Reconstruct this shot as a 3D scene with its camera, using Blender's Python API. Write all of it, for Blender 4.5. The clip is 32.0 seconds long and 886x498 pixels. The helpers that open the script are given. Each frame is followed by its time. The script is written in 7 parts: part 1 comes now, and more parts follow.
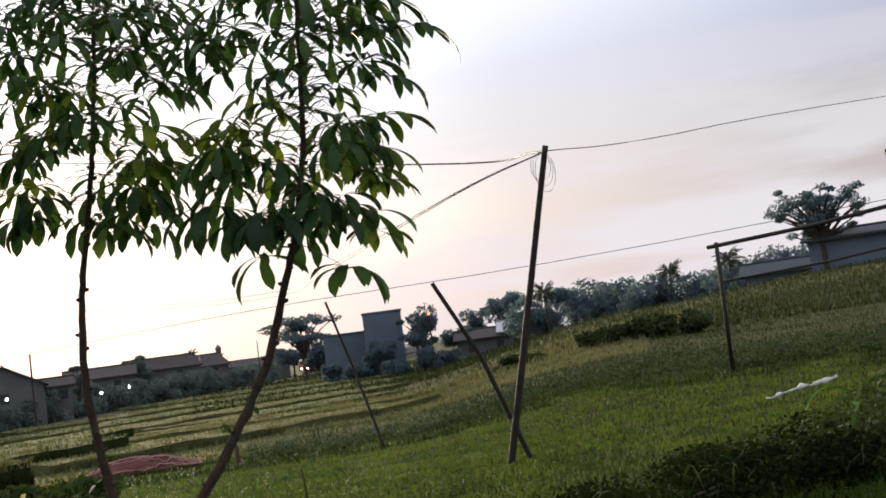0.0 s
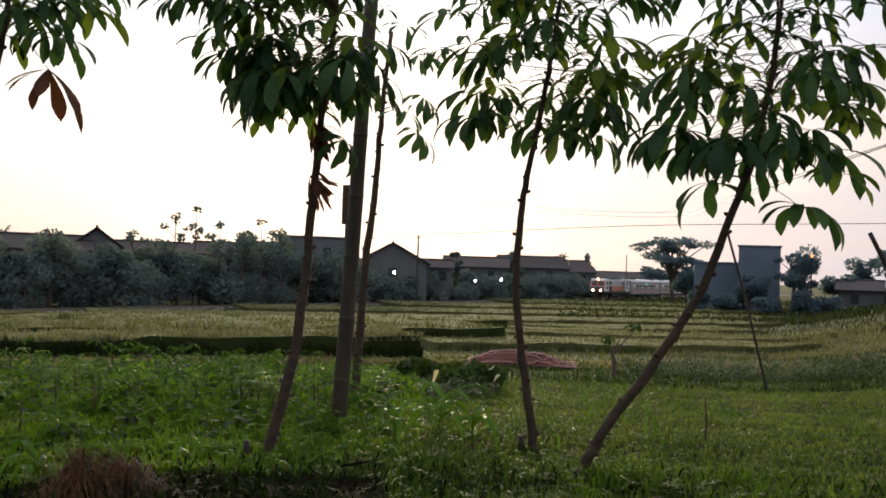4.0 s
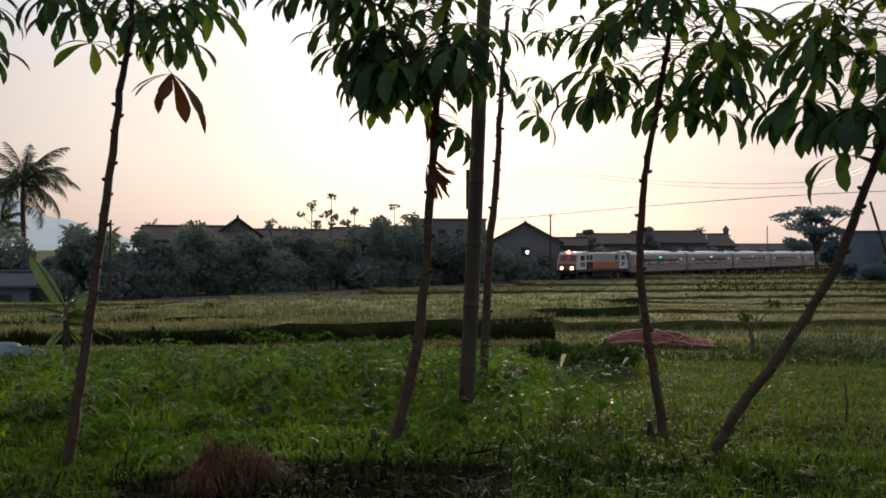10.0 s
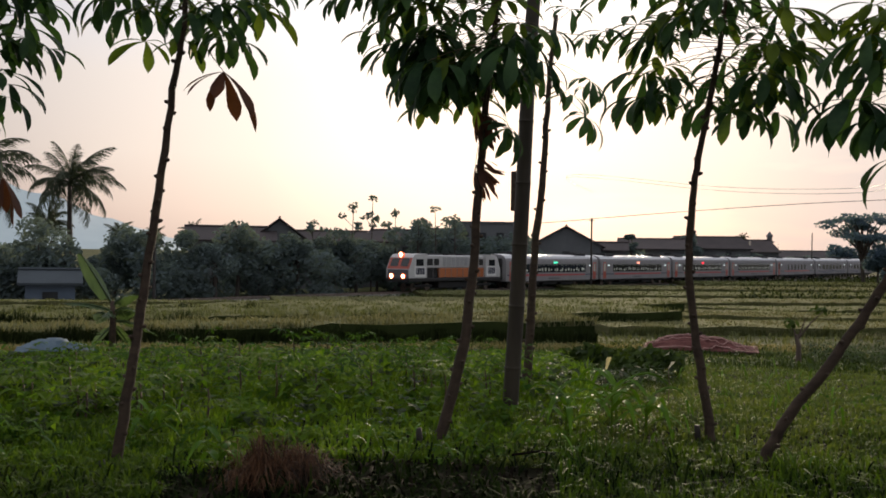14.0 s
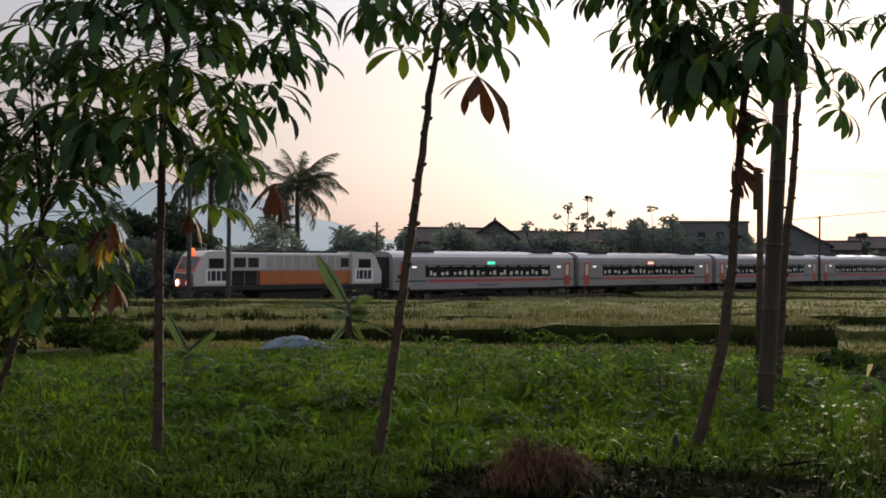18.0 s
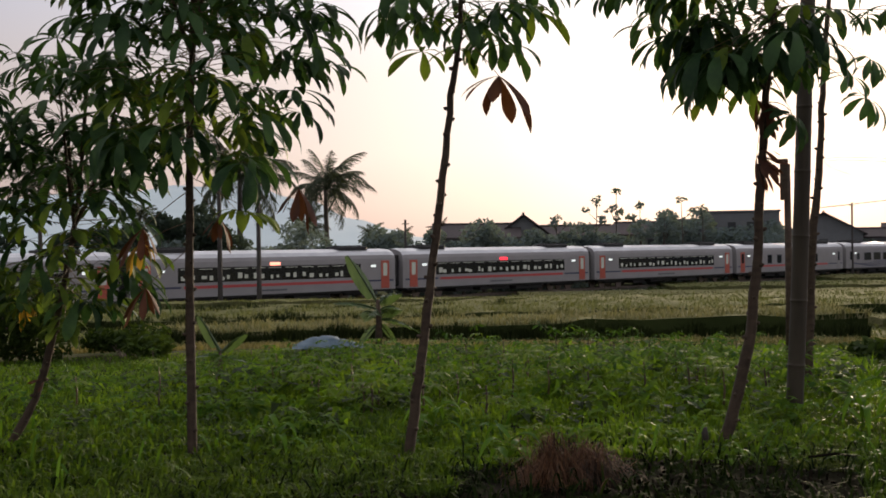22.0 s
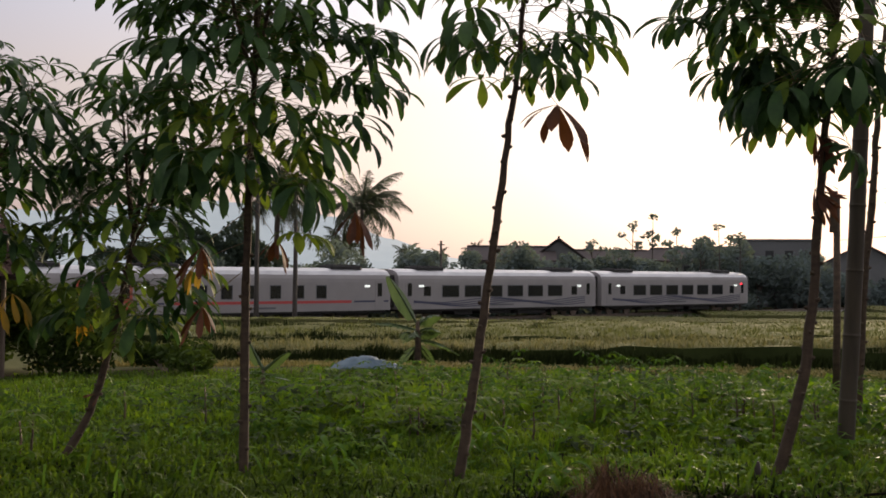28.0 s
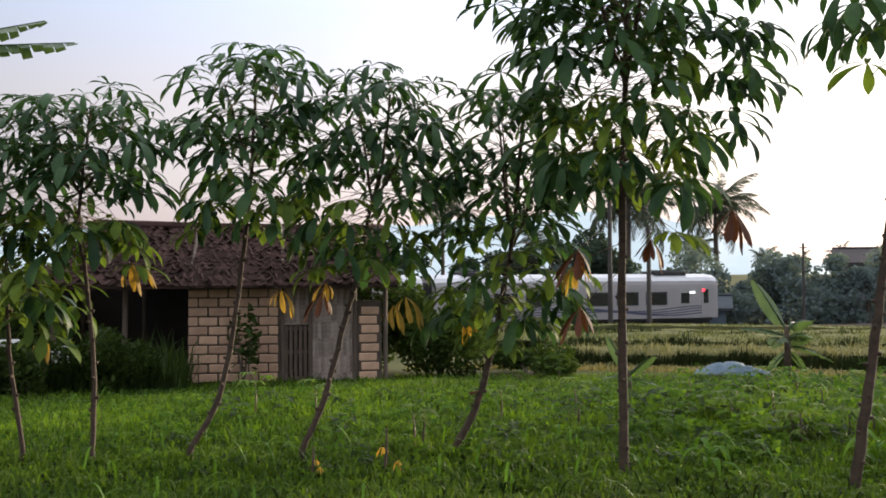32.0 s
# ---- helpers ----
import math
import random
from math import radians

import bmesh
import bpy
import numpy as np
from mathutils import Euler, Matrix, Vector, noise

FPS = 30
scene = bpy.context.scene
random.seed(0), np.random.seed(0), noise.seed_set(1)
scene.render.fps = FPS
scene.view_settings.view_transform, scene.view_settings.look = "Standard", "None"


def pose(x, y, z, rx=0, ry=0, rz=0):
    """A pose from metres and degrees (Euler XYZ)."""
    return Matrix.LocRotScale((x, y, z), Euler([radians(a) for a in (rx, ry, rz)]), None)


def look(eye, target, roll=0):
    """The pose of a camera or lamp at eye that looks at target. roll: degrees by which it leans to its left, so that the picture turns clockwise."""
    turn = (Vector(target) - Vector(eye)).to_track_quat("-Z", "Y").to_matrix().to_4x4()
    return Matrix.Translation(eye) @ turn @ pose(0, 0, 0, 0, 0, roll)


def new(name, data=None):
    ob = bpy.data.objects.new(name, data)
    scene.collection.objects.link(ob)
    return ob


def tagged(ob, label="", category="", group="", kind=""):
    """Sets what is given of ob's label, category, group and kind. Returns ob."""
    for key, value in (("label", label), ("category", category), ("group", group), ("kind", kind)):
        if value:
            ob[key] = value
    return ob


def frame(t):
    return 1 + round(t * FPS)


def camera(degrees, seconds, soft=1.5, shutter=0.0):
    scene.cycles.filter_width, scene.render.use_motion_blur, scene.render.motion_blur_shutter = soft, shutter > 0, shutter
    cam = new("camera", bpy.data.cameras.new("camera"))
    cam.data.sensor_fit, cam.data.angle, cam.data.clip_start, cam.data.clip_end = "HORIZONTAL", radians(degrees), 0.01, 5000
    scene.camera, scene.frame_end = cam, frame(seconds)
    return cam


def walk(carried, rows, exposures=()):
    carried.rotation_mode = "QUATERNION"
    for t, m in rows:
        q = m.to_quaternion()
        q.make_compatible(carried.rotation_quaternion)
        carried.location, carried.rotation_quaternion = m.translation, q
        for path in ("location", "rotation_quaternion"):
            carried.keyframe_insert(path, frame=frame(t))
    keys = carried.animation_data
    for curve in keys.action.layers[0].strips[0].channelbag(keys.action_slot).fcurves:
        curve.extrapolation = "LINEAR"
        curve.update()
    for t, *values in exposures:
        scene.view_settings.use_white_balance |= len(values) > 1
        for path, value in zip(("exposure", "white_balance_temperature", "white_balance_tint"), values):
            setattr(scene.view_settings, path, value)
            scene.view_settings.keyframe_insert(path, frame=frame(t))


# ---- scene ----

cam = camera(46.22, 32.0, soft=1.75)
EYE = 1.4
# seconds; x, y, height over the first eye level; pitch, roll, yaw in degrees
EXPOSURES = [(0.0, 0.74, 6500, 10), (1.0, 0.86, 6500, 10), (2.0, 0.86, 6500, 10), (4.0, 0.68, 6500, 10), (9.0, 0.28, 6500, 10), (15.0, 0.33, 6600, 11), (19.0, 0.45, 6700, 13), (23.0, 0.58, 6900, 15), (28.0, 0.66, 7050, 16), (29.0, 0.68, 6900, 14), (30.0, 0.98, 6500, 10), (32.0, 1.45, 6450, 10)]
ROWS = [
    (0.0, 0.302, 0.085, -0.127, 95.03, 7.58, -0.56),
    (0.5, 0.235, 0.040, -0.098, 95.72, 5.85, -0.92),
    (1.0, 0.072, 0.102, -0.041, 96.07, 3.57, 5.88),
    (1.5, 0.026, 0.166, 0.019, 95.86, 1.92, 7.65),
    (2.0, -0.092, 0.165, -0.018, 95.02, 1.20, 9.87),
    (2.5, -0.143, 0.175, -0.026, 93.99, 0.69, 13.34),
    (3.0, -0.160, 0.151, -0.042, 92.57, -0.89, 14.95),
    (3.5, -0.179, 0.124, -0.042, 91.93, -1.64, 17.59),
    (4.0, -0.166, 0.113, -0.049, 91.31, -1.94, 19.36),
    (4.5, -0.178, 0.117, -0.032, 90.63, -2.26, 20.84),
    (6.5, -0.171, 0.170, -0.013, 89.48, -2.06, 23.77),
    (7.0, -0.155, 0.167, -0.007, 89.50, -2.15, 24.73),
    (7.5, -0.147, 0.169, -0.012, 89.56, -2.17, 25.64),
    (8.0, -0.126, 0.177, -0.002, 89.57, -1.85, 26.50),
    (8.5, -0.095, 0.178, 0.008, 89.80, -1.09, 26.61),
    (9.0, -0.092, 0.174, 0.018, 89.99, -0.72, 26.65),
    (9.5, -0.083, 0.181, 0.016, 90.04, -0.36, 26.72),
    (10.0, -0.089, 0.186, 0.004, 90.06, -0.14, 26.73),
    (10.5, -0.105, 0.191, -0.016, 90.08, -0.21, 26.79),
    (11.0, -0.119, 0.191, -0.023, 90.10, -0.26, 27.35),
    (11.5, -0.114, 0.190, -0.020, 90.11, -0.23, 27.83),
    (12.0, -0.111, 0.192, -0.014, 90.12, -0.26, 27.96),
    (12.5, -0.114, 0.180, -0.010, 90.14, -0.11, 28.26),
    (13.0, -0.110, 0.175, -0.015, 90.17, -0.20, 28.33),
    (13.5, -0.114, 0.174, -0.016, 90.22, -0.48, 28.36),
    (14.0, -0.142, 0.170, -0.019, 90.21, -0.82, 28.93),
    (14.5, -0.185, 0.166, -0.047, 90.20, -0.99, 31.07),
    (15.0, -0.217, 0.115, -0.045, 90.20, -1.00, 34.91),
    (15.5, -0.243, 0.106, -0.043, 90.19, -0.85, 37.34),
    (17.5, -0.343, 0.086, -0.028, 90.10, -0.45, 38.40),
    (18.0, -0.398, 0.035, -0.017, 90.11, -0.58, 40.60),
    (18.5, -0.439, -0.027, -0.023, 90.08, -0.15, 43.60),
    (19.0, -0.471, -0.066, -0.018, 90.01, -0.11, 45.77),
    (19.5, -0.486, -0.082, -0.019, 89.92, -0.21, 46.77),
    (20.0, -0.477, -0.094, -0.013, 89.92, -0.10, 46.92),
    (20.5, -0.464, -0.075, -0.013, 89.93, -0.12, 47.00),
    (21.0, -0.430, -0.050, -0.008, 89.93, 0.10, 46.47),
    (21.5, -0.388, -0.011, 0.000, 89.92, 0.48, 44.59),
    (22.0, -0.338, 0.008, 0.008, 89.90, 0.75, 42.21),
    (22.5, -0.313, 0.032, 0.008, 89.89, 0.88, 39.70),
    (23.0, -0.304, 0.034, 0.019, 89.89, 0.87, 38.01),
    (23.5, -0.300, 0.032, 0.024, 89.89, 0.89, 37.12),
    (24.0, -0.311, 0.027, 0.030, 89.90, 0.81, 36.95),
    (24.5, -0.322, 0.004, 0.028, 89.96, 0.99, 36.98),
    (26.5, -0.370, -0.071, 0.037, 90.75, 0.07, 39.00),
    (27.0, -0.395, -0.085, 0.032, 90.85, -0.47, 40.30),
    (27.5, -0.416, -0.107, 0.033, 90.93, -0.61, 42.18),
    (28.0, -0.419, -0.130, 0.042, 91.06, -0.66, 44.04),
    (28.5, -0.433, -0.161, 0.036, 91.24, -0.82, 46.09),
    (29.0, -0.455, -0.190, 0.033, 91.24, -1.02, 48.67),
    (29.5, -0.464, -0.227, 0.013, 91.32, -1.05, 52.52),
    (30.0, -0.461, -0.258, -0.001, 91.30, -1.29, 56.63),
    (30.5, -0.448, -0.272, 0.000, 91.30, -1.01, 58.85),
    (31.0, -0.426, -0.289, -0.003, 91.32, -0.22, 60.49),
    (31.5, -0.422, -0.303, -0.002, 91.33, -0.14, 61.54),
    (32.0, -0.475, -0.321, -0.010, 91.42, 0.28, 63.18),
]
walk(cam, [(t, pose(x, y, EYE + z, rx, ry, rz)) for t, x, y, z, rx, ry, rz in ROWS], EXPOSURES)

# ------------------------------------------------------------------ light
SUN_AZ, SUN_EL = -20.0, 4.0          # degrees right of +y, and up


def sky():
    w = bpy.data.worlds.new("dusk_sky")
    scene.world = w
    w.use_nodes = True
    nt = w.node_tree
    nt.nodes.clear()
    N = nt.nodes.new
    L = nt.links.new
    out, bg = N("ShaderNodeOutputWorld"), N("ShaderNodeBackground")
    tex = N("ShaderNodeTexSky")
    tex.sky_type = "NISHITA"
    tex.sun_disc = False
    tex.sun_elevation = radians(SUN_EL)
    tex.sun_rotation = radians(SUN_AZ)
    tex.air_density, tex.dust_density, tex.ozone_density = 1.0, 2.0, 1.0
    co = N("ShaderNodeTexCoord")
    sep = N("ShaderNodeSeparateXYZ")
    L(co.outputs["Generated"], sep.inputs[0])
    # veil of thin high cloud: pale at the zenith, peach near the horizon
    ramp = N("ShaderNodeValToRGB")
    e = ramp.color_ramp.elements
    e[0].position, e[0].color = 0.0, (0.50, 0.37, 0.345, 1)
    e[1].position, e[1].color = 1.0, (2.35, 2.30, 2.25, 1)
    for p, c in ((0.04, (0.64, 0.51, 0.47, 1)), (0.09, (0.72, 0.63, 0.59, 1)), (0.16, (0.73, 0.67, 0.65, 1)), (0.25, (0.67, 0.72, 0.83, 1)), (0.45, (1.35, 1.36, 1.42, 1))):
        k = e.new(p)
        k.color = c
    L(sep.outputs["Z"], ramp.inputs[0])
    # glow round the set sun
    dot = N("ShaderNodeVectorMath")
    dot.operation = "DOT_PRODUCT"
    a, b = radians(SUN_AZ - 4), radians(7.0)
    dot.inputs[1].default_value = (math.sin(a) * math.cos(b), math.cos(a) * math.cos(b), math.sin(b))
    L(co.outputs["Generated"], dot.inputs[0])
    glow = N("ShaderNodeValToRGB")
    g = glow.color_ramp.elements
    g[0].position, g[0].color = 0.50, (0, 0, 0, 1)
    g[1].position, g[1].color = 1.0, (0.66, 0.545, 0.385, 1)
    k = g.new(0.86)
    k.color = (0.09, 0.065, 0.04, 1)
    k = g.new(0.965)
    k.color = (0.32, 0.27, 0.20, 1)
    L(dot.outputs["Value"], glow.inputs[0])
    # long flat cloud banks, stretched along the horizon
    mp = N("ShaderNodeMapping")
    mp.inputs["Scale"].default_value = (2.2, 2.2, 13.0)
    mp.inputs["Location"].default_value = (0.3, 0.1, 0.35)
    L(co.outputs["Generated"], mp.inputs["Vector"])
    cl = N("ShaderNodeTexNoise")
    cl.inputs["Scale"].default_value = 1.5
    cl.inputs["Detail"].default_value = 6.0
    cl.inputs["Roughness"].default_value = 0.5
    L(mp.outputs[0], cl.inputs["Vector"])
    cr = N("ShaderNodeValToRGB")
    c = cr.color_ramp.elements
    c[0].position, c[0].color = 0.36, (0, 0, 0, 1)
    c[1].position, c[1].color = 0.54, (1, 1, 1, 1)
    L(cl.outputs["Fac"], cr.inputs[0])
    # clouds thin out towards the left and upwards
    side = N("ShaderNodeMapRange")
    side.inputs["From Min"].default_value, side.inputs["From Max"].default_value = -0.55, 0.10
    L(sep.outputs["X"], side.inputs["Value"])
    up = N("ShaderNodeMapRange")
    up.inputs["From Min"].default_value, up.inputs["From Max"].default_value = 0.30, 0.08
    L(sep.outputs["Z"], up.inputs["Value"])
    m1 = N("ShaderNodeMath")
    m1.operation = "MULTIPLY"
    L(side.outputs[0], m1.inputs[0])
    L(up.outputs[0], m1.inputs[1])
    m2 = N("ShaderNodeMath")
    m2.operation = "MULTIPLY"
    L(m1.outputs[0], m2.inputs[0])
    L(cr.outputs["Color"], m2.inputs[1])
    add = N("ShaderNodeMix")
    add.data_type, add.blend_type = "RGBA", "ADD"
    add.inputs["Factor"].default_value = 1.0
    L(ramp.outputs[0], add.inputs["A"])
    L(glow.outputs[0], add.inputs["B"])
    # the sky dims away from the sunset, overhead and behind
    fall = N("ShaderNodeValToRGB")
    f = fall.color_ramp.elements
    f[0].position, f[0].color = 0.0, (0.26, 0.265, 0.28, 1)
    f[1].position, f[1].color = 1.0, (0.92, 0.92, 0.92, 1)
    for p, c in ((0.45, (0.325, 0.34, 0.375)), (0.70, (0.45, 0.465, 0.505)), (0.88, (0.63, 0.64, 0.665)), (0.96, (0.82, 0.82, 0.82))):
        k = f.new(p)
        k.color = (*c, 1)
    L(dot.outputs["Value"], fall.inputs[0])
    dim = N("ShaderNodeMix")
    dim.data_type, dim.blend_type = "RGBA", "MULTIPLY"
    dim.inputs["Factor"].default_value = 1.0
    L(fall.outputs["Color"], dim.inputs["B"])
    cloud = N("ShaderNodeMix")
    cloud.data_type = "RGBA"
    cloud.inputs["B"].default_value = (0.47, 0.45, 0.49, 1)
    L(m2.outputs[0], cloud.inputs["Factor"])
    L(add.outputs["Result"], dim.inputs["A"])
    L(dim.outputs["Result"], cloud.inputs["A"])
    sc = N("ShaderNodeMix")
    sc.data_type, sc.blend_type = "RGBA", "MULTIPLY"
    sc.inputs["Factor"].default_value = 1.0
    sc.inputs["B"].default_value = (0.006, 0.006, 0.006, 1)
    L(tex.outputs[0], sc.inputs["A"])
    fin = N("ShaderNodeMix")
    fin.data_type, fin.blend_type = "RGBA", "ADD"
    fin.inputs["Factor"].default_value = 1.0
    L(cloud.outputs["Result"], fin.inputs["A"])
    L(sc.outputs["Result"], fin.inputs["B"])
    L(fin.outputs["Result"], bg.inputs["Color"])
    bg.inputs["Strength"].default_value = 1.0
    L(bg.outputs[0], out.inputs[0])
    sun = bpy.data.lights.new("sun", "SUN")
    sun.energy, sun.angle, sun.color = 3.0, radians(8), (1.0, 0.82, 0.58)
    a, b = radians(SUN_AZ), radians(SUN_EL + 4)
    s = new("sun", sun)
    s.matrix_world = look((math.sin(a) * math.cos(b) * 50, math.cos(a) * math.cos(b) * 50, math.sin(b) * 50), (0, 0, 0))


sky()


# ------------------------------------------------------------------ materials
def material(name, c1, c2=None, rough=0.8, scale=8.0, fine=60.0, bump=0.3, dist=0.01, metal=0.0, obj_var=0.0, island=0.0,
             translucent=0.0, stretch=(1, 1, 1), spec=0.4, world=False):
    """Two colours mixed by coarse and fine noise, with bump; variation from object to object or island to island; light through thin leaves."""
    m = bpy.data.materials.new(name)
    m.use_nodes = True
    nt = m.node_tree
    N, L = nt.nodes.new, nt.links.new
    p = nt.nodes["Principled BSDF"]
    out = nt.nodes["Material Output"]
    c2 = c2 or tuple(v * 0.6 for v in c1)
    co = N("ShaderNodeTexCoord")
    mp = N("ShaderNodeMapping")
    mp.inputs["Scale"].default_value = stretch
    if world:
        geo = N("ShaderNodeNewGeometry")
        L(geo.outputs["Position"], mp.inputs["Vector"])
    else:
        L(co.outputs["Object"], mp.inputs["Vector"])
    n1, n2 = N("ShaderNodeTexNoise"), N("ShaderNodeTexNoise")
    n1.inputs["Scale"].default_value, n2.inputs["Scale"].default_value = scale, fine
    n1.inputs["Detail"].default_value = n2.inputs["Detail"].default_value = 4.0
    L(mp.outputs[0], n1.inputs["Vector"])
    L(mp.outputs[0], n2.inputs["Vector"])
    mx = N("ShaderNodeMath")
    mx.operation = "MULTIPLY_ADD"
    L(n2.outputs["Fac"], mx.inputs[0])
    mx.inputs[1].default_value = 0.5
    hold = N("ShaderNodeMath")
    hold.operation = "MULTIPLY_ADD"
    L(n1.outputs["Fac"], hold.inputs[0])
    hold.inputs[1].default_value, hold.inputs[2].default_value = 1.6, -0.55
    L(hold.outputs[0], mx.inputs[2])
    src = mx.outputs[0]
    for amount, socket in ((obj_var, "object"), (island, "island")):
        if amount:
            if socket == "object":
                rnd = N("ShaderNodeObjectInfo").outputs["Random"]
            else:
                rnd = N("ShaderNodeNewGeometry").outputs["Random Per Island"]
            k = N("ShaderNodeMath")
            k.operation = "MULTIPLY_ADD"
            L(rnd, k.inputs[0])
            k.inputs[1].default_value = amount
            j = N("ShaderNodeMath")
            j.operation = "ADD"
            L(src, j.inputs[0])
            j.inputs[1].default_value = -amount / 2
            L(j.outputs[0], k.inputs[2])
            src = k.outputs[0]
    mix = N("ShaderNodeMix")
    mix.data_type = "RGBA"
    mix.inputs["A"].default_value, mix.inputs["B"].default_value = (*c1, 1), (*c2, 1)
    L(src, mix.inputs["Factor"])
    col = mix.outputs["Result"]
    L(col, p.inputs["Base Color"])
    p.inputs["Roughness"].default_value, p.inputs["Metallic"].default_value = rough, metal
    p.inputs["Specular IOR Level"].default_value = spec
    if bump:
        b = N("ShaderNodeBump")
        b.inputs["Strength"].default_value, b.inputs["Distance"].default_value = bump, dist
        L(n2.outputs["Fac"], b.inputs["Height"])
        L(b.outputs[0], p.inputs["Normal"])
    if translucent:
        t = N("ShaderNodeBsdfTranslucent")
        bright = N("ShaderNodeMix")
        bright.data_type, bright.blend_type = "RGBA", "MULTIPLY"
        bright.inputs["Factor"].default_value = 1.0
        bright.inputs["B"].default_value = (1.5, 1.45, 0.8, 1)
        L(col, bright.inputs["A"])
        L(bright.outputs["Result"], t.inputs["Color"])
        ms = N("ShaderNodeMixShader")
        ms.inputs[0].default_value = translucent
        L(p.outputs[0], ms.inputs[1])
        L(t.outputs[0], ms.inputs[2])
        L(ms.outputs[0], out.inputs["Surface"])
    return m


def glowing(name, colour, strength, base=1.0):
    m = bpy.data.materials.new(name)
    m.use_nodes = True
    p = m.node_tree.nodes["Principled BSDF"]
    p.inputs["Base Color"].default_value = (*(v * base for v in colour), 1)
    p.inputs["Emission Color"].default_value = (*colour, 1)
    p.inputs["Emission Strength"].default_value = strength
    return m


LEAF = material("cassava_leaf_green", (0.046, 0.100, 0.035), (0.015, 0.041, 0.018), 0.55, 5, 40, 0.25, 0.004, obj_var=0.9, translucent=0.26, spec=0.17)
LEAF_YELLOW = material("cassava_leaf_yellow", (0.42, 0.25, 0.04), (0.22, 0.16, 0.045), 0.6, 6, 40, 0.25, 0.004, obj_var=0.6, translucent=0.35, spec=0.1)
LEAF_BROWN = material("cassava_leaf_dead", (0.13, 0.050, 0.028), (0.055, 0.021, 0.013), 0.75, 6, 40, 0.4, 0.005, obj_var=0.6, translucent=0.12)
LEAF_LIME = material("cassava_leaf_lime", (0.120, 0.176, 0.030), (0.055, 0.098, 0.022), 0.6, 5, 40, 0.25, 0.004, obj_var=0.6, translucent=0.30, spec=0.08)
YOUNG_LEAF = material("young_cassava_leaf", (0.070, 0.132, 0.018), (0.020, 0.054, 0.010), 0.7, 5, 40, 0.2, 0.004, obj_var=0.8, translucent=0.35, spec=0.06)
# Nearly white leaf colour that paints the sky's glint on a leaf.
GLINT_LEAF = material("sky_glint_leaf", (0.50, 0.48, 0.40), (0.32, 0.30, 0.22), 0.8, 8, 40, 0.3, 0.004, translucent=0.3, spec=0.1)
PETIOLE = material("petiole", (0.16, 0.12, 0.06), (0.10, 0.06, 0.04), 0.6, 20, 90, 0.1)
BARK = material("cassava_bark", (0.090, 0.061, 0.042), (0.030, 0.020, 0.014), 0.85, 9, 70, 0.6, 0.006, stretch=(1, 1, 2.5))
BAMBOO = material("weathered_bamboo", (0.072, 0.056, 0.040), (0.034, 0.027, 0.020), 0.65, 5, 60, 0.3, 0.003, stretch=(3, 3, 0.4))
OLD_WOOD = material("old_wood", (0.13, 0.098, 0.075), (0.06, 0.045, 0.036), 0.85, 6, 60, 0.5, 0.004, stretch=(3, 3, 0.5))
GRASS = material("lawn_grass", (0.112, 0.145, 0.030), (0.026, 0.056, 0.014), 0.7, 1.5, 9, 0, island=0.4, translucent=0.4, world=True, spec=0.12)
WEED = material("tall_weed_blades", (0.142, 0.232, 0.018), (0.024, 0.070, 0.008), 0.7, 0.55, 9, 0, island=0.5, translucent=0.45, world=True, spec=0.10)
WEED_LEAF = material("weed_leaves", (0.120, 0.208, 0.017), (0.023, 0.070, 0.008), 0.75, 0.8, 10, 0, island=0.6, translucent=0.45, world=True, spec=0.05)
BANK = material("bank_grass_blades", (0.055, 0.066, 0.024), (0.016, 0.027, 0.010), 0.7, 0.35, 8, 0, island=0.8, translucent=0.25, world=True, spec=0.1)
GLOSS = material("glossy_weed_leaves", (0.09, 0.185, 0.018), (0.035, 0.09, 0.010), 0.6, 1.2, 10, 0, island=0.9, translucent=0.25, world=True, spec=0.09)
POST_DARK = material("dark_weathered_post", (0.040, 0.032, 0.027), (0.018, 0.014, 0.012), 0.75, 5, 60, 0.4, 0.004, stretch=(3, 3, 0.4))
SHORT_GRASS = material("short_garden_grass", (0.080, 0.134, 0.014), (0.017, 0.046, 0.007), 0.7, 0.6, 9, 0, island=0.5, translucent=0.4, world=True, spec=0.10)
# Verge growth goes near black: the near edge's shade is put into the colour.
VERGE = material("shade_dark_verge_growth", (0.020, 0.034, 0.008), (0.005, 0.010, 0.003), 0.8, 1.2, 10, 0, island=1.0, translucent=0.2, world=True, spec=0.02)
DARK_WEED = material("shaded_weeds", (0.045, 0.075, 0.016), (0.016, 0.030, 0.008), 0.7, 1.2, 10, 0, island=0.8, translucent=0.25, world=True, spec=0.12)
# Litter is darkened along with the verge, shade included in its colour.
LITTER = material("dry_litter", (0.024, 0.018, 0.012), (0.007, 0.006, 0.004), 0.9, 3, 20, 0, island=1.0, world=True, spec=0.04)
STRAW = material("red_brown_straw", (0.150, 0.068, 0.030), (0.008, 0.005, 0.003), 0.85, 4, 30, 0, island=1.0)
# Dark stem colour that paints the shade on a rice stand's front.
SHADED_RICE = material("rice_stems", (0.046, 0.062, 0.020), (0.020, 0.030, 0.010), 0.9, 0.6, 9, 0, island=0.8, world=True, spec=0.05)
DRY_GRASS = material("dry_grass", (0.30, 0.25, 0.13), (0.17, 0.155, 0.06), 0.85, 0.8, 8, 0, island=0.8, translucent=0.25, world=True, spec=0.05)
RICE = material("ripening_rice", (0.215, 0.205, 0.118), (0.108, 0.117, 0.060), 0.8, 0.5, 6, 0, island=0.8, translucent=0.22, world=True, spec=0.05)
